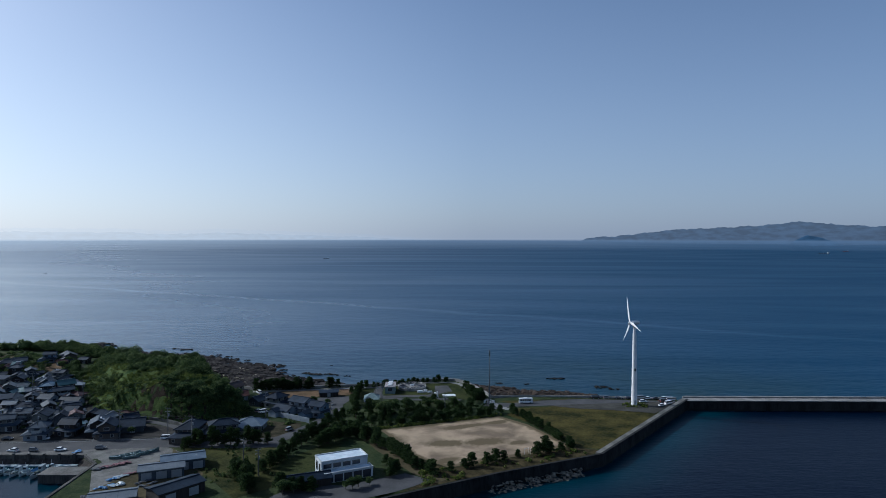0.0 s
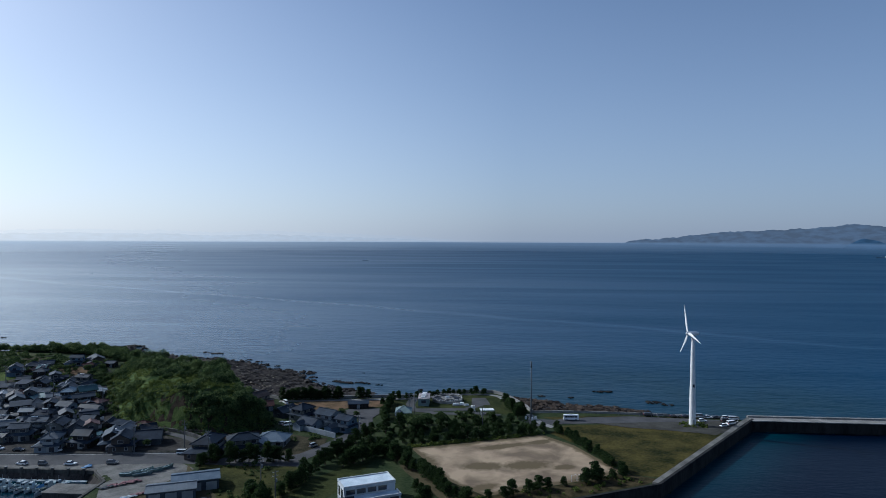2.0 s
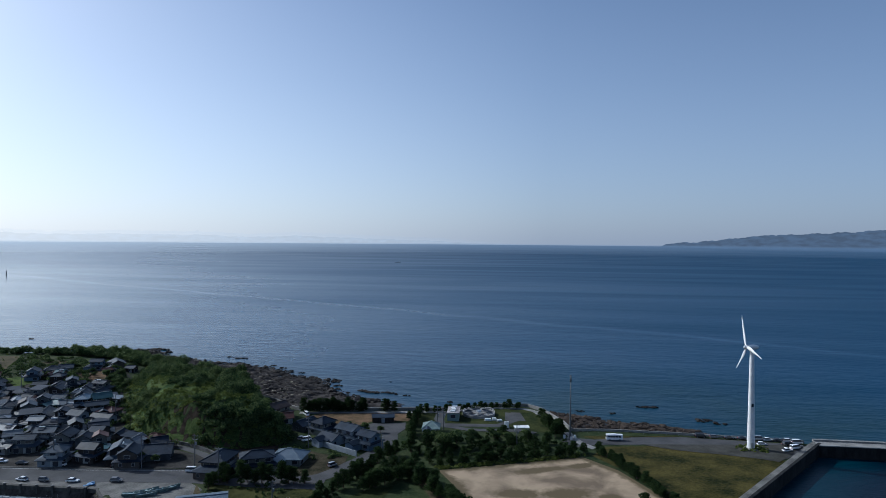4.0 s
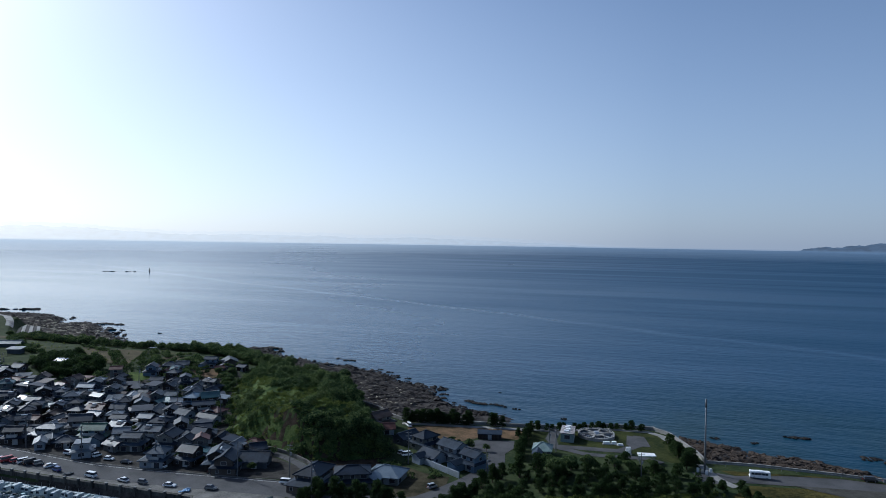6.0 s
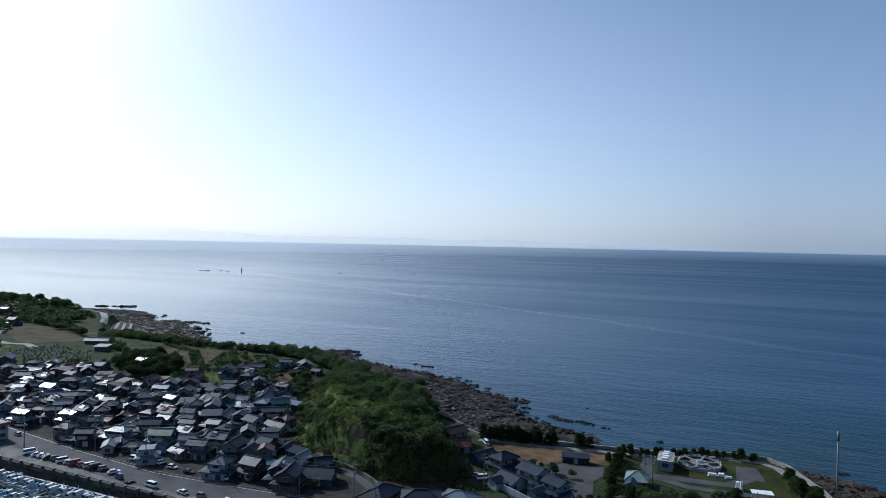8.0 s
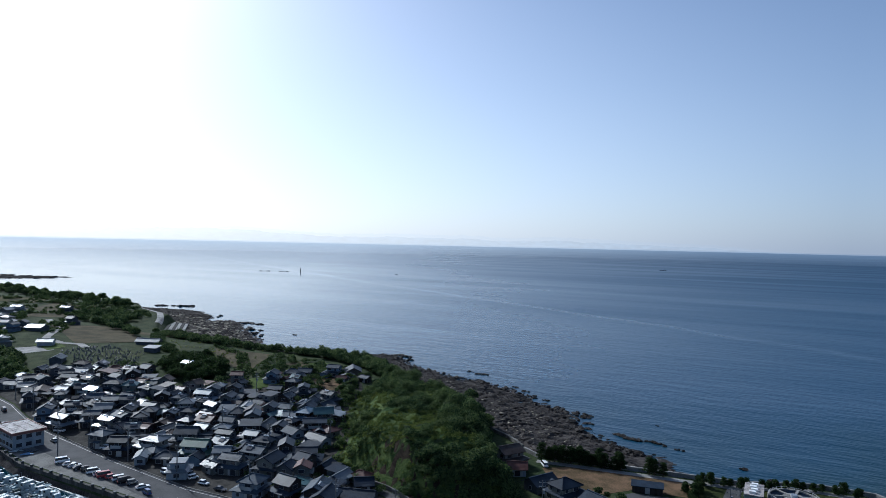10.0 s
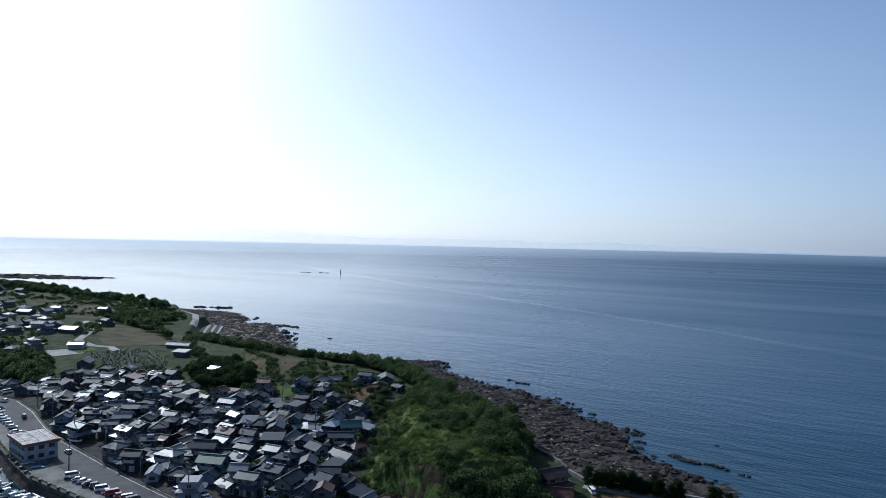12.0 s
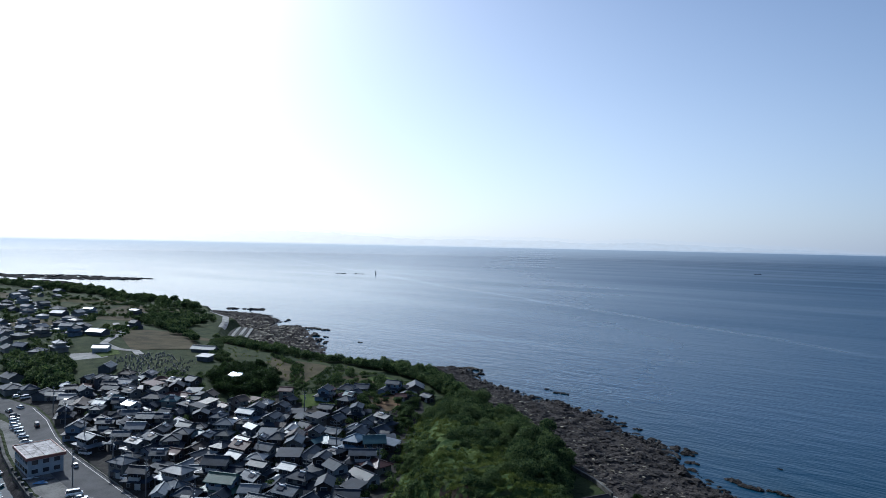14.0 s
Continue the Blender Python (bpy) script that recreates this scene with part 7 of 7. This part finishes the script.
def car(paint, style):
    """A parked car: painted body with sills and bumpers, glasshouse, roof, wheels with tyres and rims, lamps."""
    L, W, H, hood, tail = {"hatch": (3.9, 1.66, 1.5, 0.95, 0.35), "sedan": (4.5, 1.72, 1.45, 1.25, 0.9), "van": (4.7, 1.76, 1.95, 0.55, 0.12), "kei": (3.4, 1.48, 1.68, 0.6, 0.12)}[style]
    ob = thing("car", f"parked {paint} {'minivan' if style == 'van' else 'hatchback' if style == 'hatch' else 'saloon car' if style == 'sedan' else 'small boxy car'} on asphalt", "car", pose(0, 0, -60), "parked cars")
    belt, w = H * 0.56, W / 2
    side = [(-L / 2, 0.28), (-L / 2 - 0.03, 0.5), (-L / 2 + 0.05, belt), (L / 2 - hood, belt), (L / 2 - 0.12, belt - 0.16), (L / 2, 0.55), (L / 2 - 0.04, 0.26)]
    body = Shape()
    n = len(side)
    body.add([(x, s * (w if 0.3 < z < belt - 0.02 else w - 0.07), z) for s in (-1, 1) for x, z in side],
             [tuple(range(n - 1, -1, -1)), tuple(range(n, 2 * n))] + [(i, (i + 1) % n, n + (i + 1) % n, n + i) for i in range(n)])
    part("body", body, PAINTS[paint], ob)
    x0, x1, x2, x3 = -L / 2 + 0.08, -L / 2 + tail + 0.18, L / 2 - hood - 0.75, L / 2 - hood + 0.05
    if style in ("van", "kei"):
        x2, x3 = L / 2 - hood - 0.45, L / 2 - hood + 0.12
    wt = w - 0.2
    part("glasshouse", Shape().add([(x0, -w + 0.07, belt), (x3, -w + 0.07, belt), (x3, w - 0.07, belt), (x0, w - 0.07, belt), (x1, -wt, H - 0.05), (x2, -wt, H - 0.05), (x2, wt, H - 0.05), (x1, wt, H - 0.05)],
                                   [(0, 1, 5, 4), (1, 2, 6, 5), (2, 3, 7, 6), (3, 0, 4, 7), (4, 5, 6, 7)]), MAT_GLASS, ob)
    part("roof", Shape().box(x1 - 0.05, -wt - 0.03, H - 0.06, x2 + 0.05, wt + 0.03, H, 0.04), PAINTS[paint], ob)
    for sx in (-L * 0.31, L * 0.31):
        for sy in (-1, 1):
            wheel = part("wheel", Shape().tube((sx, sy * (w - 0.2), 0.3), (sx, sy * (w + 0.01), 0.3), 0.3, 0.3, 12), MAT_RUBBER, ob)
            part("rim", Shape().tube((sx, sy * (w + 0.005), 0.3), (sx, sy * (w + 0.025), 0.3), 0.18, 0.17, 8), MAT_STEEL, wheel)
    for sy in (-1, 1):
        part("headlight", Shape().box(L / 2 - 0.16, sy * (w - 0.32) - 0.17, 0.52, L / 2 + 0.01, sy * (w - 0.32) + 0.17, 0.68), MAT_LAMP, ob)
        part("tail_light", Shape().box(-L / 2 - 0.04, sy * (w - 0.2) - 0.1, 0.6, -L / 2 + 0.08, sy * (w - 0.2) + 0.1, belt - 0.05), MAT_LAMP_RED, ob)
    return ob


CARS = {}
crnd = random.Random(5)


def park(x, y, turn, paint="", style=""):
    paint = paint or crnd.choice(("white", "white", "white", "silver", "silver", "black", "grey", "blue"))
    style = style or crnd.choice(("hatch", "sedan", "van", "kei"))
    m = pose(x, y, hz(x, y) + 0.12, 0, 0, turn + crnd.uniform(-4, 4)) @ Matrix.Scale(0.92, 4)
    if (paint, style) not in CARS:
        CARS[paint, style] = car(paint, style)
        CARS[paint, style].matrix_basis = m
        return CARS[paint, style]
    return copy_thing(CARS[paint, style], m)


for x, y in ((-319, 251.6), (-314.6, 249.8), (-310.4, 248.2), (-306, 246.9), (-301.6, 245.8), (-297.4, 244.8), (-293, 243.9), (-288.6, 243), (-281.5, 241)):
    park(x, y - 1.0, 62, "white" if crnd.random() < 0.6 else "")
for x, y, p in ((-221.2, 228.6, "white"), (-217.0, 228.3, "white"), (-214.2, 228.4, "white"), (-210.9, 228.1, "black"), (-207.9, 228.2, "black"), (-204.2, 228.1, "white"), (-201.2, 228.3, "white"), (-198.4, 228, "red"),
                (-195.4, 228.4, "red"), (-192.2, 228.6, "white"), (-189.4, 228.4, "black"), (-186.2, 228.6, "grey"), (-181, 228.3, "white")):
    park(x, y, 68, p)
for x, y, a, p, st in ((-327.6, 251.8, 185, "grey", ""), (-329, 256.5, 190, "white", ""), (-298.4, 250.4, 160, "black", ""), (-244.6, 239.5, 170, "silver", ""), (-221.7, 244, 20, "white", "van"), (-216.4, 241.6, 20, "black", ""),
                       (-185, 239.5, 5, "white", "van"), (-180.4, 241.8, 70, "white", ""), (-177.6, 241.6, 70, "white", "van"), (-174.8, 241, 70, "white", "kei"), (-168.6, 239.6, 10, "white", "hatch"), (-160.8, 238.8, 4, "black", ""),
                       (-176, 226, 170, "blue", ""), (-162, 225.4, 172, "white", ""), (-150, 225.6, 175, "white", "sedan"), (-143, 225.8, 5, "grey", ""), (-134, 226.6, 8, "white", "sedan"), (-127.8, 239.6, 2, "black", ""),
                       (-147, 239.2, 4, "white", "kei"), (-102.4, 239.6, 2, "white", "van"), (-121, 228.5, 10, "grey", ""), (-341.9, 263.5, 80, "white", ""), (-76.5, 276.0, 40, "white", ""), (-79.0, 277.5, 60, "silver", ""),
                       (-59.5, 250.5, 55, "silver", "kei"), (-88, 310.2, 130, "white", "van"), (-96, 240.6, 40, "grey", ""), (-254, 247, 20, "white", ""), (-262, 250, 20, "silver", ""), (-347, 262, 70, "silver", ""), (-353, 266, 75, "white", "")):
    park(x, y, a, p, st)
for x, a, p in ((70.8, 3, "black"), (75.8, 2, "grey"), (81.5, 4, "black"), (86.2, 1, "black"), (91.5, 5, "silver"), (95.2, 2, "white"), (98.8, 2, "black"), (102.3, 3, "white")):
    park(x, 300.6 - (x - 70) * 0.035, a, p)
for x, y, a, p, st in ((91, 293.8, 8, "white", "hatch"), (100.2, 294.2, 20, "black", "van"), (101.2, 290.6, 24, "white", "van"), (97.5, 287.6, 28, "white", "sedan"), (104.6, 297.2, 4, "white", "van"), (103, 292.6, 24, "silver", "")):
    park(x, y, a, p, st)

# ---- minibus ----
bus = thing("minibus", "white minibus with a dark window band parked on the road", "bus", pose(37.4, 292.3, 3.1, 0, 0, 3) @ Matrix.Scale(0.88, 4))
part("body", Shape().box(-3.5, -1.03, 0.45, 3.5, 1.03, 2.62, 0.1), PAINTS["white"], bus)
part("skirt", Shape().box(-3.45, -1.0, 0.25, 3.45, 1.0, 0.5), PAINTS["grey"], bus)
for sy in (-1, 1):
    for i in range(5):
        part("window", Shape().box(-3.0 + i * 1.15, sy * 0.98 - 0.04, 1.45, -2.0 + i * 1.15, sy * 0.98 + 0.04, 2.2), MAT_GLASS, bus)
    for sx in (-2.1, 2.2):
        wheel = part("wheel", Shape().tube((sx, sy * 0.8, 0.38), (sx, sy * 1.05, 0.38), 0.38, 0.38, 14), MAT_RUBBER, bus)
        part("rim", Shape().tube((sx, sy * 1.045, 0.38), (sx, sy * 1.07, 0.38), 0.22, 0.2, 8), MAT_STEEL, wheel)
part("windscreen", Shape().box(3.38, -0.88, 1.35, 3.5, 0.88, 2.35), MAT_GLASS, bus)
part("rear_window", Shape().box(-3.5, -0.8, 1.5, -3.4, 0.8, 2.2), MAT_GLASS, bus)
part("air_conditioner", Shape().box(-1.2, -0.7, 2.6, 0.8, 0.7, 2.8, 0.06), PAINTS["white"], bus)

# ---- fishing boats ----
MAT_HULL = surface("white_boat_hull", (0.20, 0.25, 0.27), (0.44, 0.49, 0.51), 1.2, 0.25, 0.45, 0.1, vary=0.15)
MAT_BOATDECK = surface("blue_grey_boat_deck", (0.12, 0.19, 0.22), (0.27, 0.36, 0.39), 1.0, 0.2, 0.7, 0.2, vary=0.2)
MAT_NETPILE = surface("heaped_net", (0.03, 0.05, 0.05), (0.09, 0.11, 0.10), 0.3, 0.2, 0.95, 0.8)
MAT_OLDHULL = surface("faded_green_boat_hull", (0.07, 0.11, 0.11), (0.17, 0.23, 0.22), 1.0, 0.25, 0.7, 0.2)
MAT_TARP = plain("blue_tarpaulin", (0.07, 0.19, 0.36), 0.6)


def boat(L, seed, tarp):
    g = random.Random(seed)
    w = L * 0.27
    ob = thing("fishing_boat", "small white fishing boat moored at the quay" + (" under a blue tarpaulin" if tarp else "") if tarp is not None else "weathered blue-green open boat hauled out on the quay", "boat", pose(0, 0, -70), "moored fishing boats")
    xs = [-0.5, -0.2, 0.15, 0.36, 0.5]
    ws = [0.42, 0.5, 0.47, 0.28, 0.02]
    up = [0.62, 0.58, 0.66, 0.86, 1.15]
    v, f = [], []
    for x, q, z in zip(xs, ws, up):
        v += [(x * L, -q * w, z), (x * L * 0.94, -q * w * 0.6, -0.25), (x * L * 0.94, q * w * 0.6, -0.25), (x * L, q * w, z), (x * L, q * w * 0.82, z), (x * L, q * w * 0.78, 0.35), (x * L, -q * w * 0.78, 0.35), (x * L, -q * w * 0.82, z)]
    for k in range(4):
        a, b = 8 * k, 8 * k + 8
        f += [(a + i, b + i, b + (i + 1) % 8, a + (i + 1) % 8) for i in range(8)]
    f += [(0, 1, 2, 3, 4, 5, 6, 7), (39, 38, 37, 36, 35, 34, 33, 32)]
    hull = part("hull", Shape().add(v, f), MAT_HULL if tarp is not None else MAT_OLDHULL, ob)
    part("deck", Shape().add([(x * L * 0.97, s * q * w * 0.76, 0.38) for s in (-1, 1) for x, q in zip(xs, ws)], [(i, i + 1, i + 6, i + 5) for i in range(4)]), MAT_BOATDECK, ob)
    if tarp is None:
        for k in (-0.3, -0.02, 0.22):
            part("thwart", Shape().box(k * L, -w * 0.38, 0.5, (k + 0.04) * L, w * 0.38, 0.58), MAT_BOATDECK, ob)
        return ob
    if tarp:
        part("tarpaulin", Shape().along_x([(-w * 0.45, 0.62), (0, 1.35), (w * 0.45, 0.62)], -L * 0.42, L * 0.2), MAT_TARP, ob, "blue tarpaulin cover")
    else:
        cab = part("wheelhouse", Shape().box(-L * 0.22, -w * 0.24, 0.35, L * 0.02, w * 0.24, 2.1, 0.08), MAT_HULL, ob)
        part("window", Shape().box(L * 0.005, -w * 0.19, 1.35, L * 0.02, w * 0.19, 1.85), MAT_GLASS, cab)
        part("window", Shape().box(-L * 0.19, -w * 0.255, 1.35, -L * 0.03, -w * 0.225, 1.85), MAT_GLASS, cab)
        part("engine_box", Shape().box(-L * 0.42, -w * 0.18, 0.35, -L * 0.28, w * 0.18, 0.9, 0.05), MAT_BOATDECK, ob)
    for k in range(3):
        # fish boxes, coiled nets and gear on deck
        gx, gy, gs = L * g.uniform(0.04, 0.3), w * g.uniform(-0.2, 0.2), g.uniform(0.25, 0.5)
        part("gear", Shape().box(gx - gs * 1.3, gy - gs, 0.38, gx + gs * 1.3, gy + gs, 0.5 + gs, 0.06), g.choice((MAT_OLDHULL, MAT_RUBBER, MAT_BOATDECK, MAT_NETPILE)), ob)
    if g.random() < 0.5:
        part("awning", Shape().along_x([(-w * 0.34, 1.75), (0, 1.95), (w * 0.34, 1.75), (0, 2.0)], -L * 0.46, -L * 0.24), MAT_BOATDECK, ob, "faded canvas awning")
    part("mast", Shape().tube((-L * 0.1, 0, 0.4), (-L * 0.1, 0, 3.4), 0.05, 0.03, 6), MAT_STEEL, ob)
    part("rail", Shape().tube((L * 0.2, -w * 0.36, 0.7), (L * 0.47, -w * 0.05, 1.5), 0.03, 0.03, 5).tube((L * 0.2, w * 0.36, 0.7), (L * 0.47, w * 0.05, 1.5), 0.03, 0.03, 5), MAT_STEEL, ob)
    return ob


BOATS = [boat(8.0, 1, False), boat(6.6, 2, False), boat(9.4, 3, False), boat(6.2, 4, True), boat(7.4, 6, False), boat(8.6, 7, False)]
brnd = random.Random(8)
spots = [(-127.5 - 2.55 * i, 213.4 + brnd.uniform(-0.9, 0.9), -90) for i in range(41)] + [(-168 - 2.9 * i, 204.5 + brnd.uniform(-1.5, 1.5), -90) for i in range(22)] + [(-236 - 3.0 * i, 213.2 + 0.82 * i, -75) for i in range(22)]
for i, (x, y, a) in enumerate(spots):
    if brnd.random() < 0.08 and i > 5:
        continue
    m = pose(x, y, 0.12, 0, 0, a + brnd.choice((brnd.uniform(-6, 6), brnd.uniform(-16, 16)))) @ Matrix.Diagonal((brnd.uniform(0.8, 1.35), brnd.uniform(0.9, 1.25), brnd.uniform(0.9, 1.2), 1))
    if i < 6:
        BOATS[i].matrix_basis = m
    else:
        copy_thing(BOATS[brnd.choice((0, 0, 0, 1, 1, 1, 2, 2, 2, 4, 4, 4, 5, 5, 3))], m)
OPEN_BOAT = boat(6.4, 5, None)
OPEN_BOAT["group"] = "boats on the quay"
OPEN_BOAT.matrix_basis = pose(-109.6, 219.0, 3.3, 0, 0, 15)
for x, y, a in ((-107.0, 221.6, 38), (-104.4, 222.4, 22), (-101.6, 225.2, 48), (-105.8, 219.4, 28)):
    copy_thing(OPEN_BOAT, pose(x, y, 3.3, 0, 0, a) @ Matrix.Scale(brnd.uniform(0.8, 1.05), 4))["group"] = "boats on the quay"

# ---- poles, posts and harbour clutter ----
def utility_pole(x, y, turn, h=11.0):
    ob = thing("utility_pole", "grey concrete utility pole with crossarms", "utility pole", pose(x, y, hz(x, y), 0, 0, turn), "utility poles")
    part("shaft", Shape().tube((0, 0, -0.5), (0, 0, h), 0.2, 0.12, 8), MAT_POLE, ob)
    for z in (h - 0.5, h - 1.6):
        arm = part("crossarm", Shape().box(-1.0, -0.045, z - 0.045, 1.0, 0.045, z + 0.045), MAT_DULL_STEEL, ob)
        for u in (-0.85, 0.0, 0.85):
            part("insulator", Shape().tube((u, 0, z + 0.06), (u, 0, z + 0.3), 0.07, 0.05, 6), MAT_DULL_STEEL, arm)
    part("transformer", Shape().tube((0.35, 0, h - 3.4), (0.35, 0, h - 2.5), 0.28, 0.28, 10), MAT_DULL_STEEL, ob)
    return ob


for x, y, a in ((-120.2, 240.6, 0), (-103.4, 243.2, 0), (-150, 239.4, 0), (-178, 237.6, 0), (-205, 240.4, 0), (-232, 245, 10), (-258, 248.6, 10), (-228.9, 231.6, 0), (-45.5, 262.5, 40), (-73.5, 268.6, 40), (0.9, 278.3, 20),
                (-90, 232, 10), (-284, 254, 15), (-310, 261, 10), (-66, 214, 40), (-58, 203, 40), (-28, 297.5, 0), (-30.4, 298, 0), (-170, 268, 20), (-200, 275, 20), (-190, 300, 30), (-236, 290, 20), (-160, 288, 20), (-226, 318, 20)):
    utility_pole(x, y, a, 11.0 if x < -70 else 8.6)
for i in range(26):
    x = -126 - i * 5.2
    y = 222.0 if x > -231 else 222.0 + (-231 - x) * 0.2
    ob = thing("mooring_post", "weathered square concrete post on the quay edge", "mooring post", pose(x, y - 0.9, 0), "posts along the quay")
    part("post", Shape().box(-0.35, -0.35, -3, 0.35, 0.35, 3.9, 0.04), MAT_QUAY, ob)
    part("cap", Shape().box(-0.42, -0.42, 3.9, 0.42, 0.42, 4.05, 0.05), MAT_CONCRETE, ob)
for i in range(12):
    x = -128 - i * 8.4
    ob = thing("pontoon", "pale blue floating pontoon below the quay", "pontoon", pose(x, 219.6, 0.1), "pontoons")
    part("float", Shape().box(-4, -0.8, -0.3, 4, 0.8, 0.35, 0.05), MAT_BOATDECK, ob)
    part("deck", Shape().box(-3.95, -0.75, 0.35, 3.95, 0.75, 0.43), MAT_HULL, ob)
jetty = thing("jetty", "short solid concrete jetty in the harbour", "jetty", pose(0, 0, 0), kind="structure")
part("body", Shape().prism([(-128, 204), (-114.4, 204), (-114.4, 211), (-128, 211)], -4, 2.7), MAT_QUAY, jetty)
part("deck", Shape().prism([(-128.2, 203.8), (-114.4, 203.8), (-114.4, 211.2), (-128.2, 211.2)], 2.7, 2.95), MAT_APRON, jetty)
MAT_NET = surface("faded_red_nets", (0.12, 0.055, 0.06), (0.26, 0.14, 0.15), 1.2, 0.2, 0.95, 0.8)
MAT_NET_B = surface("dark_nets", (0.03, 0.035, 0.045), (0.10, 0.11, 0.12), 1.2, 0.2, 0.95, 0.8)
hrnd = random.Random(14)
for x, y, L, w, m, words in ((-111, 208.6, 4.5, 2.2, MAT_NET_B, "dark"), (-109, 210.4, 4.5, 2.2, MAT_NET, "faded red"), (-107, 212.2, 4.5, 2.2, MAT_NET, "faded red"), (-105, 214, 4, 2, MAT_NET, "faded red"), (-101.7, 199.3, 4, 2.2, MAT_TARP, "blue"),
                             (-100, 201.8, 3.6, 2, MAT_HULL, "white"), (-98.6, 204, 3.6, 1.8, MAT_NET, "faded red"), (-101, 192.5, 5, 2.6, MAT_TARP, "blue"), (-98, 194.5, 4, 2.2, MAT_HULL, "white"), (-102, 186, 4, 3, MAT_NET_B, "dark"),
                             (-89, 195, 5, 1.8, MAT_NET_B, "dark"), (-87, 193, 5, 1.8, MAT_NET_B, "dark"), (-91, 197, 5, 1.6, MAT_NET_B, "dark"), (-127.4, 224.6, 3.2, 2.2, MAT_TARP, "blue"), (-170, 224.4, 2.6, 1.6, MAT_NET_B, "dark"), (-240, 229, 4, 2, MAT_NET_B, "dark"),
                             (-244, 226.6, 3, 2, MAT_HULL, "white"), (-238, 226.4, 3, 2, MAT_TARP, "blue")):
    s = Shape()
    for k in range(9):
        v, f = boulder(hrnd, hrnd.uniform(-0.5, 0.5) * L, hrnd.uniform(-0.4, 0.4) * w, 0.35, hrnd.uniform(0.4, 0.75))
        s.add(v, f)
    ob = part("fishing_net", s, m)
    ob.matrix_basis = pose(x, y, hz(x, y) + 0.05, 0, 0, 45)
    tagged(ob, f"folded {words} fishing net lying on the quay", "fishing gear", "nets on the quay")

# service wires along the harbour road
wire_line = [(-90, 232), (-120.2, 240.6), (-150, 239.4), (-178, 237.6), (-205, 240.4), (-232, 245), (-258, 248.6), (-284, 254), (-310, 261)]
for (ax, ay), (bx, by) in zip(wire_line, wire_line[1:]):
    for off, z in ((-0.85, 10.9), (0.0, 10.9), (0.85, 9.8)):
        s = Shape()
        pts = [(ax + (bx - ax) * k / 6, ay + (by - ay) * k / 6 + off, 3.0 + z - 0.9 * 4 * (k / 6) * (1 - k / 6)) for k in range(7)]
        rings = [(x, y + dy, z + dz) for x, y, z in pts for dy, dz in ((0, -0.03), (0.03, 0), (0, 0.03), (-0.03, 0))]
        s.add(rings, [(4 * k + i, 4 * k + (i + 1) % 4, 4 * k + 4 + (i + 1) % 4, 4 * k + 4 + i) for k in range(6) for i in range(4)])
        tagged(part("power_cable", s, MAT_RUBBER), "thin dark overhead cable sagging between utility poles", "cable", "overhead cables")

# graveyard on the slope behind the village
MAT_STONE = surface("grave_granite", (0.06, 0.06, 0.065), (0.15, 0.15, 0.155), 0.8, 0.2, 0.6, 0.2, vary=0.2)
stone_me = mesh_of("gravestone", Shape().box(-0.6, -0.6, -0.4, 0.6, 0.6, 0.35).box(-0.42, -0.42, 0.35, 0.42, 0.42, 0.7).box(-0.24, -0.24, 0.7, 0.24, 0.24, 1.75, 0.02), MAT_STONE)
for x, y in scatter([(-379, 321), (-376, 346), (-336, 343), (-316, 322), (-340, 307)], 280, 77, 1.4):
    ob = new("gravestone", stone_me)
    ob.matrix_basis = pose(x, y, hz(x, y), 0, 0, 24 + hrnd.uniform(-4, 4)) @ Matrix.Scale(hrnd.uniform(0.4, 0.72), 4)
    tagged(ob, "grey granite gravestone on a stepped plinth", "gravestone", "graves on the slope")
# guard rail along the sea road and low fence round the sports ground
rail = thing("guard_rail", "grey steel guard rail along the shore road", "guard rail", pose(0, 0, 0), kind="structure")
gl = [(24, 300.2), (37, 302.4), (63, 301.6), (106, 298)]
for (ax, ay), (bx, by) in zip(gl, gl[1:]):
    n = int(math.hypot(bx - ax, by - ay) / 4)
    for i in range(n):
        k = i / n
        part("post", Shape().tube((ax + (bx - ax) * k, ay + (by - ay) * k, 2.9), (ax + (bx - ax) * k, ay + (by - ay) * k, 3.85), 0.05, 0.05, 6), MAT_DULL_STEEL, rail)
    part("rail", Shape().tube((ax, ay, 3.75), (bx, by, 3.75), 0.06, 0.06, 6), MAT_DULL_STEEL, rail)
for x, y in ((29, 223.4), (31, 223.9)):
    goal = thing("goal", "small white sports goal frame on the sand", "goal", pose(x, y, 3.12, 0, 0, 30), "goals")
    for u in (-0.9, 0.9):
        part("post", Shape().tube((u, 0, 0), (u, 0, 2.0), 0.06, 0.06, 6), MAT_WHITE, goal)
    part("crossbar", Shape().tube((-0.9, 0, 2.0), (0.9, 0, 2.0), 0.06, 0.06, 6), MAT_WHITE, goal)
